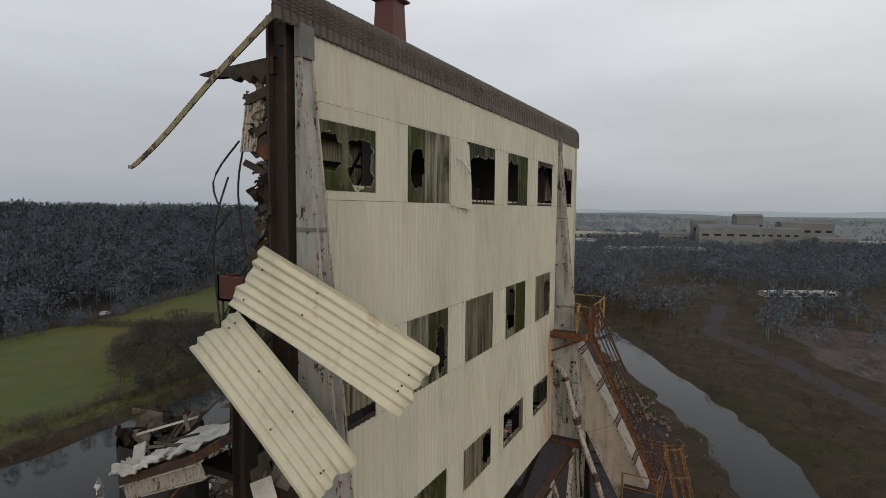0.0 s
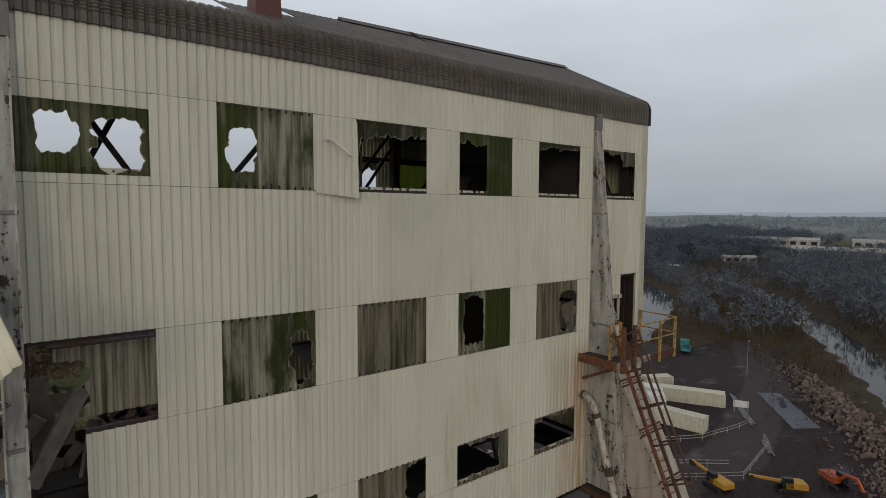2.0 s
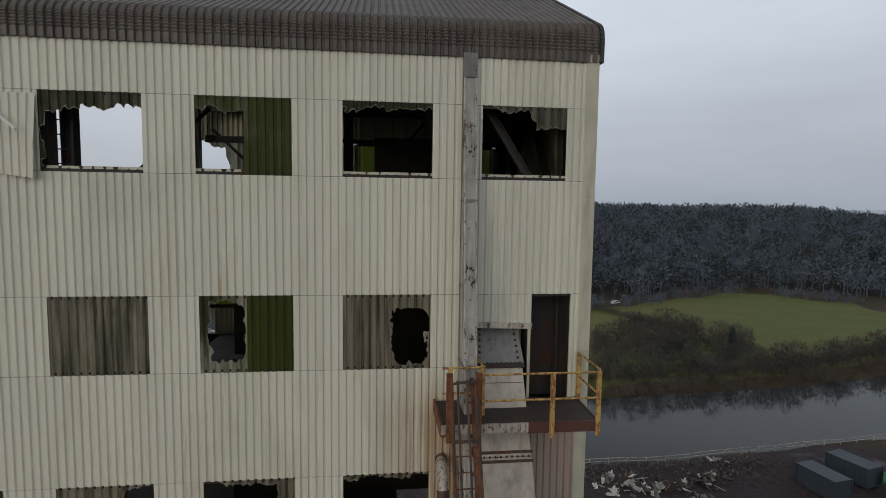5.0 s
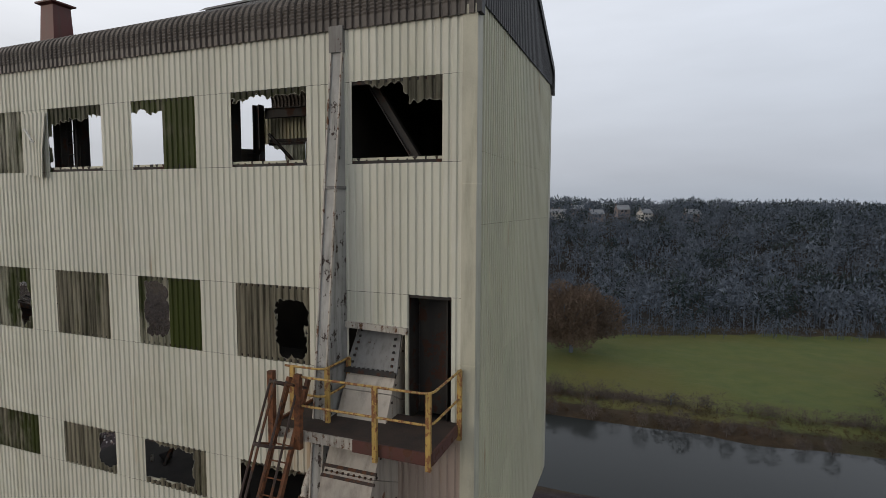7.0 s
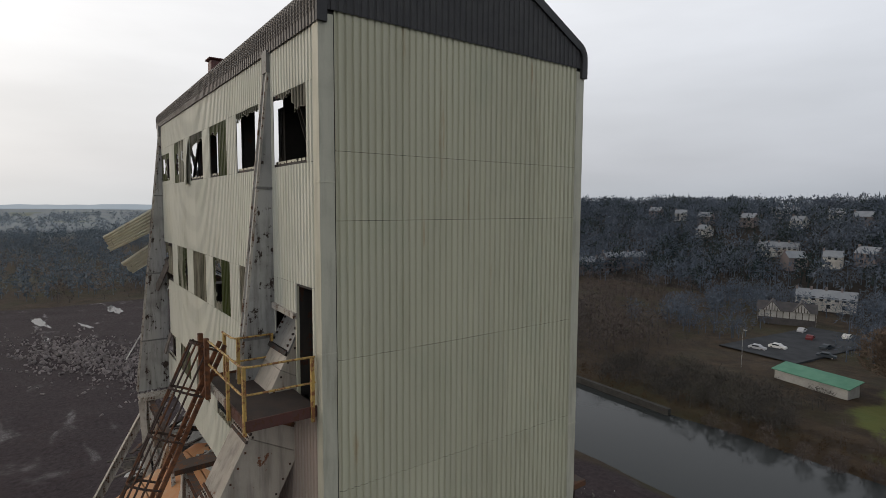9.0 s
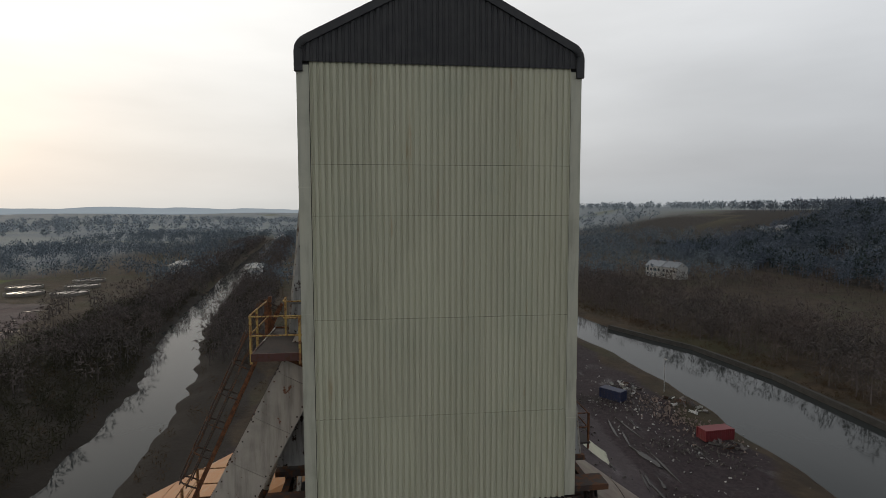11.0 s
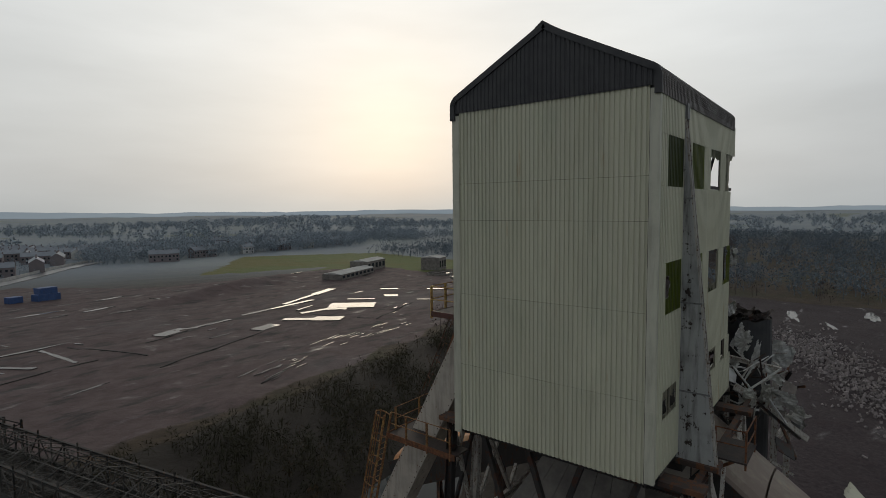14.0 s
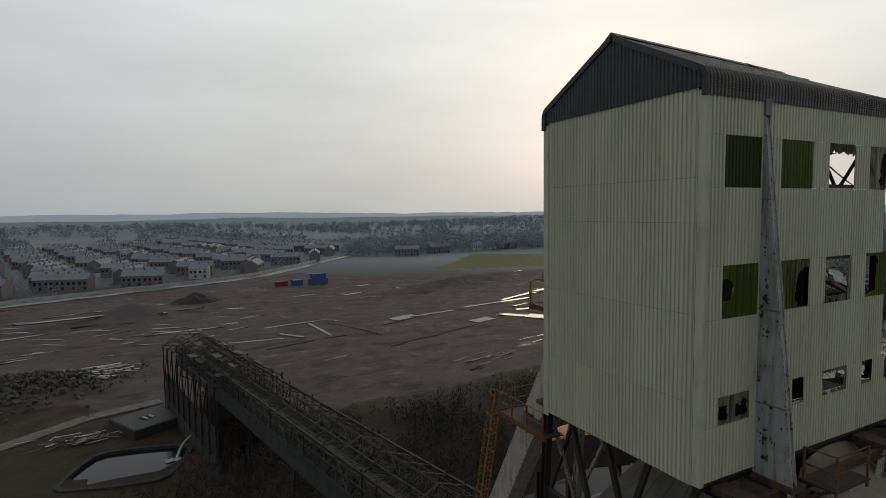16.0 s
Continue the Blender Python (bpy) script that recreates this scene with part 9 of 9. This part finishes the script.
works(430, 180, 130, 24, 10, 5, RENDER_W, "small pale shed by the river", 4)
works(-222, -240, 20, 26, 12, 6, CONCRETE, "grey shed of the water works", 5)
works(-246, -205, 20, 14, 12, 8, CONCRETE, "grey block of the water works", 3)
works(-192, -224, 20, 40, 12, 3, CONCRETE, "low grey shed of the water works", 8)
works(-300, -70, 10, 30, 10, 5, WHITE_P, "small white shed on the plain", 4)
works(-330, -120, 10, 30, 10, 5, RENDER_W, "small pale shed on the plain", 4)
for k, (x, y) in enumerate([(-226, -184), (-246, -178), (-222, -164), (-242, -156), (-262, -168), (-240, -136), (-262, -142), (-284, -150)]):
    t = thing("settling_tank", "round concrete settling tank full of water", "tank", "settling tanks")
    z = ground_z(x, y)
    s = Solid()
    for i in range(24):
        a, b = 2 * math.pi * i / 24, 2 * math.pi * (i + 1) / 24
        p = [(x + q * math.cos(u), y + q * math.sin(u), z + h) for u in (a, b) for q in (7.0, 7.5) for h in (-1.5, 1.2)]
        s.add(p, [(0, 1, 3, 2), (4, 6, 7, 5), (0, 4, 5, 1), (2, 3, 7, 6), (0, 2, 6, 4), (1, 5, 7, 3)])
    part("rim", s, CONCRETE, t)
    part("water", Solid().add([(x + 7 * math.cos(2 * math.pi * i / 24), y + 7 * math.sin(2 * math.pi * i / 24), z + 0.9) for i in range(24)], [tuple(range(24))]), PUDDLE, t)
    part("bridge", Solid().box(x - 7.3, x + 7.3, y - 0.4, y + 0.4, z + 1.2, z + 1.4), CONCRETE, t)


def road(pts, w, mat, label, name="road"):
    s = Solid()
    for i, (x, y) in enumerate(pts):
        a, b = Vector(pts[max(i - 1, 0)]), Vector(pts[min(i + 1, len(pts) - 1)])
        d = (b - a).normalized()
        for k in (-1, 1):
            px, py = x - d.y * w / 2 * k, y + d.x * w / 2 * k
            s.v.append((px, py, ground_z(x, y) + 0.35))
    for i in range(len(pts) - 1):
        s.f.append((2 * i, 2 * i + 1, 2 * i + 3, 2 * i + 2))
    n = len(s.v)
    s.v += [(x, y, z - 0.8) for x, y, z in s.v]
    for i in range(len(pts) - 1):
        for k in (0, 1):
            a, b = 2 * i + k, 2 * i + 2 + k
            s.f.append((a, n + a, n + b, b))
    return tagged(part(name, s, mat), label, "road", kind="structure")


DARK_ASPHALT = plain("dark_wet_asphalt", (0.034, 0.037, 0.042), (0.052, 0.055, 0.060), 0.3, 0.85, 0.2, spec=0.15)
WET_ROAD = plain("wet_asphalt", (0.10, 0.10, 0.105), (0.16, 0.155, 0.15), 0.2, 0.35, 0.1)
bends = spline([(x, y, 0) for x, y in reversed(list(zip(TOWN_X, TOWN_Y)))], 6)
line = [p.to_2d() for p in bends]
road([(p.x, p.y) for p in line], 8, WET_ROAD, "wet pale road along the edge of the town")
wall = Solid()
for p, q in zip(line, line[1:]):
    d = (q - p).normalized().to_3d()
    o = Vector((-d.y, d.x, 0)) * (6.5 if d.x < 0 else -6.5)
    wall.beam((p.x + o.x, p.y + o.y, ground_z(p.x, p.y) + 0.9), (q.x + o.x, q.y + o.y, ground_z(q.x, q.y) + 0.9), 0.3, 2.0)
tagged(part("boundary_wall", wall, RENDER_W), "long pale boundary wall beside the road", "wall", kind="structure")
line = [Vector((-52, 142)).lerp(Vector((-46, 188)), k / 12) for k in range(13)]
road([(p.x, p.y) for p in line], 20, DARK_ASPHALT, "dark wet asphalt car park beyond the river", "car_park")
bridge = thing("river_bridge", "low pale bridge far up the river", "bridge", m=pose(326, 192, 2.2, 0, 0, 112) @ Matrix.Scale(0.75, 4))
part("deck", Solid().box(-24, 24, -2, 2, 0, 0.6), CONCRETE, bridge)
part("parapet", Solid().box(-24, 24, -2.1, -1.9, 0.6, 1.6), WHITE_P, bridge)
part("parapet", Solid().box(-24, 24, 1.9, 2.1, 0.6, 1.6), WHITE_P, bridge)
for x in (-16, -5, 6, 17):
    part("pier", Solid().box(x - 0.6, x + 0.6, -1.8, 1.8, -5.5, 0), CONCRETE, bridge)

# backdrop ring of hills all round the horizon, its haze a glowing colour
def backdrop_hills():
    n = Nodes("glowing_haze_hills")
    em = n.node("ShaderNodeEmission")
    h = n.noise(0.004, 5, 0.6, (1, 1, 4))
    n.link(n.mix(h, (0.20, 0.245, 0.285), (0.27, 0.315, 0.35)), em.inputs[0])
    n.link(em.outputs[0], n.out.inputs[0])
    s = Solid()
    k = 360
    for i in range(k):
        a = 2 * math.pi * i / k
        x, y = 3300 * math.cos(a), 3300 * math.sin(a)
        top = 38 + 12 * noise.noise((math.cos(a) * 3, math.sin(a) * 3, 1.5)) + 8 * noise.noise((math.cos(a) * 14, math.sin(a) * 14, 4.5)) + 4 * noise.noise((math.cos(a) * 60, math.sin(a) * 60, 2.5))
        s.v += [(x, y, -40), (x, y, top)]
    s.f = [(2 * i, (2 * i + 2) % (2 * k), (2 * i + 3) % (2 * k), 2 * i + 1) for i in range(k)]
    tagged(part("backdrop", s, n.mat), "glowing backdrop of low hazy blue hills on the horizon", "hills", kind="structure")


backdrop_hills()

quay = Solid()
qp = [(-150, 75.5), (-134, 82.0), (-122, 87.5), (-96, 91.0), (-66, 90.0), (-44, 88.6)]
for (ax, ay), (bx, by) in zip(qp, qp[1:]):
    quay.beam((ax, ay, -0.55), (bx, by, -0.55), 0.9, 1.5)
tagged(part("river_wall", quay, DARK_WALL), "low dark stone wall along the far river bank", "wall", kind="structure")

# old foundation strips left in the yard
random.seed(31)
for x, y, l, a in ((-60, -130, 40, 20), (-40, -150, 34, 110), (-20, -140, 30, 15), (-110, -136, 26, 110), (-70, -160, 44, 22), (-130, -128, 34, 20)):
    s = Solid()
    for k in range(8):
        if random.random() < 0.8:
            c, d = math.cos(radians(a)), math.sin(radians(a))
            p, q = -l / 2 + l * k / 8, -l / 2 + l * (k + 1) / 8
            s.beam((x + c * p, y + d * p, ground_z(x + c * p, y + d * p) + 0.05), (x + c * q, y + d * q, ground_z(x + c * q, y + d * q) + 0.02), 0.45, 0.24)
    tagged(part("foundation_strip", s, DARK_WALL), "dark remnant of a foundation wall in the yard", "foundation", "foundation strips")
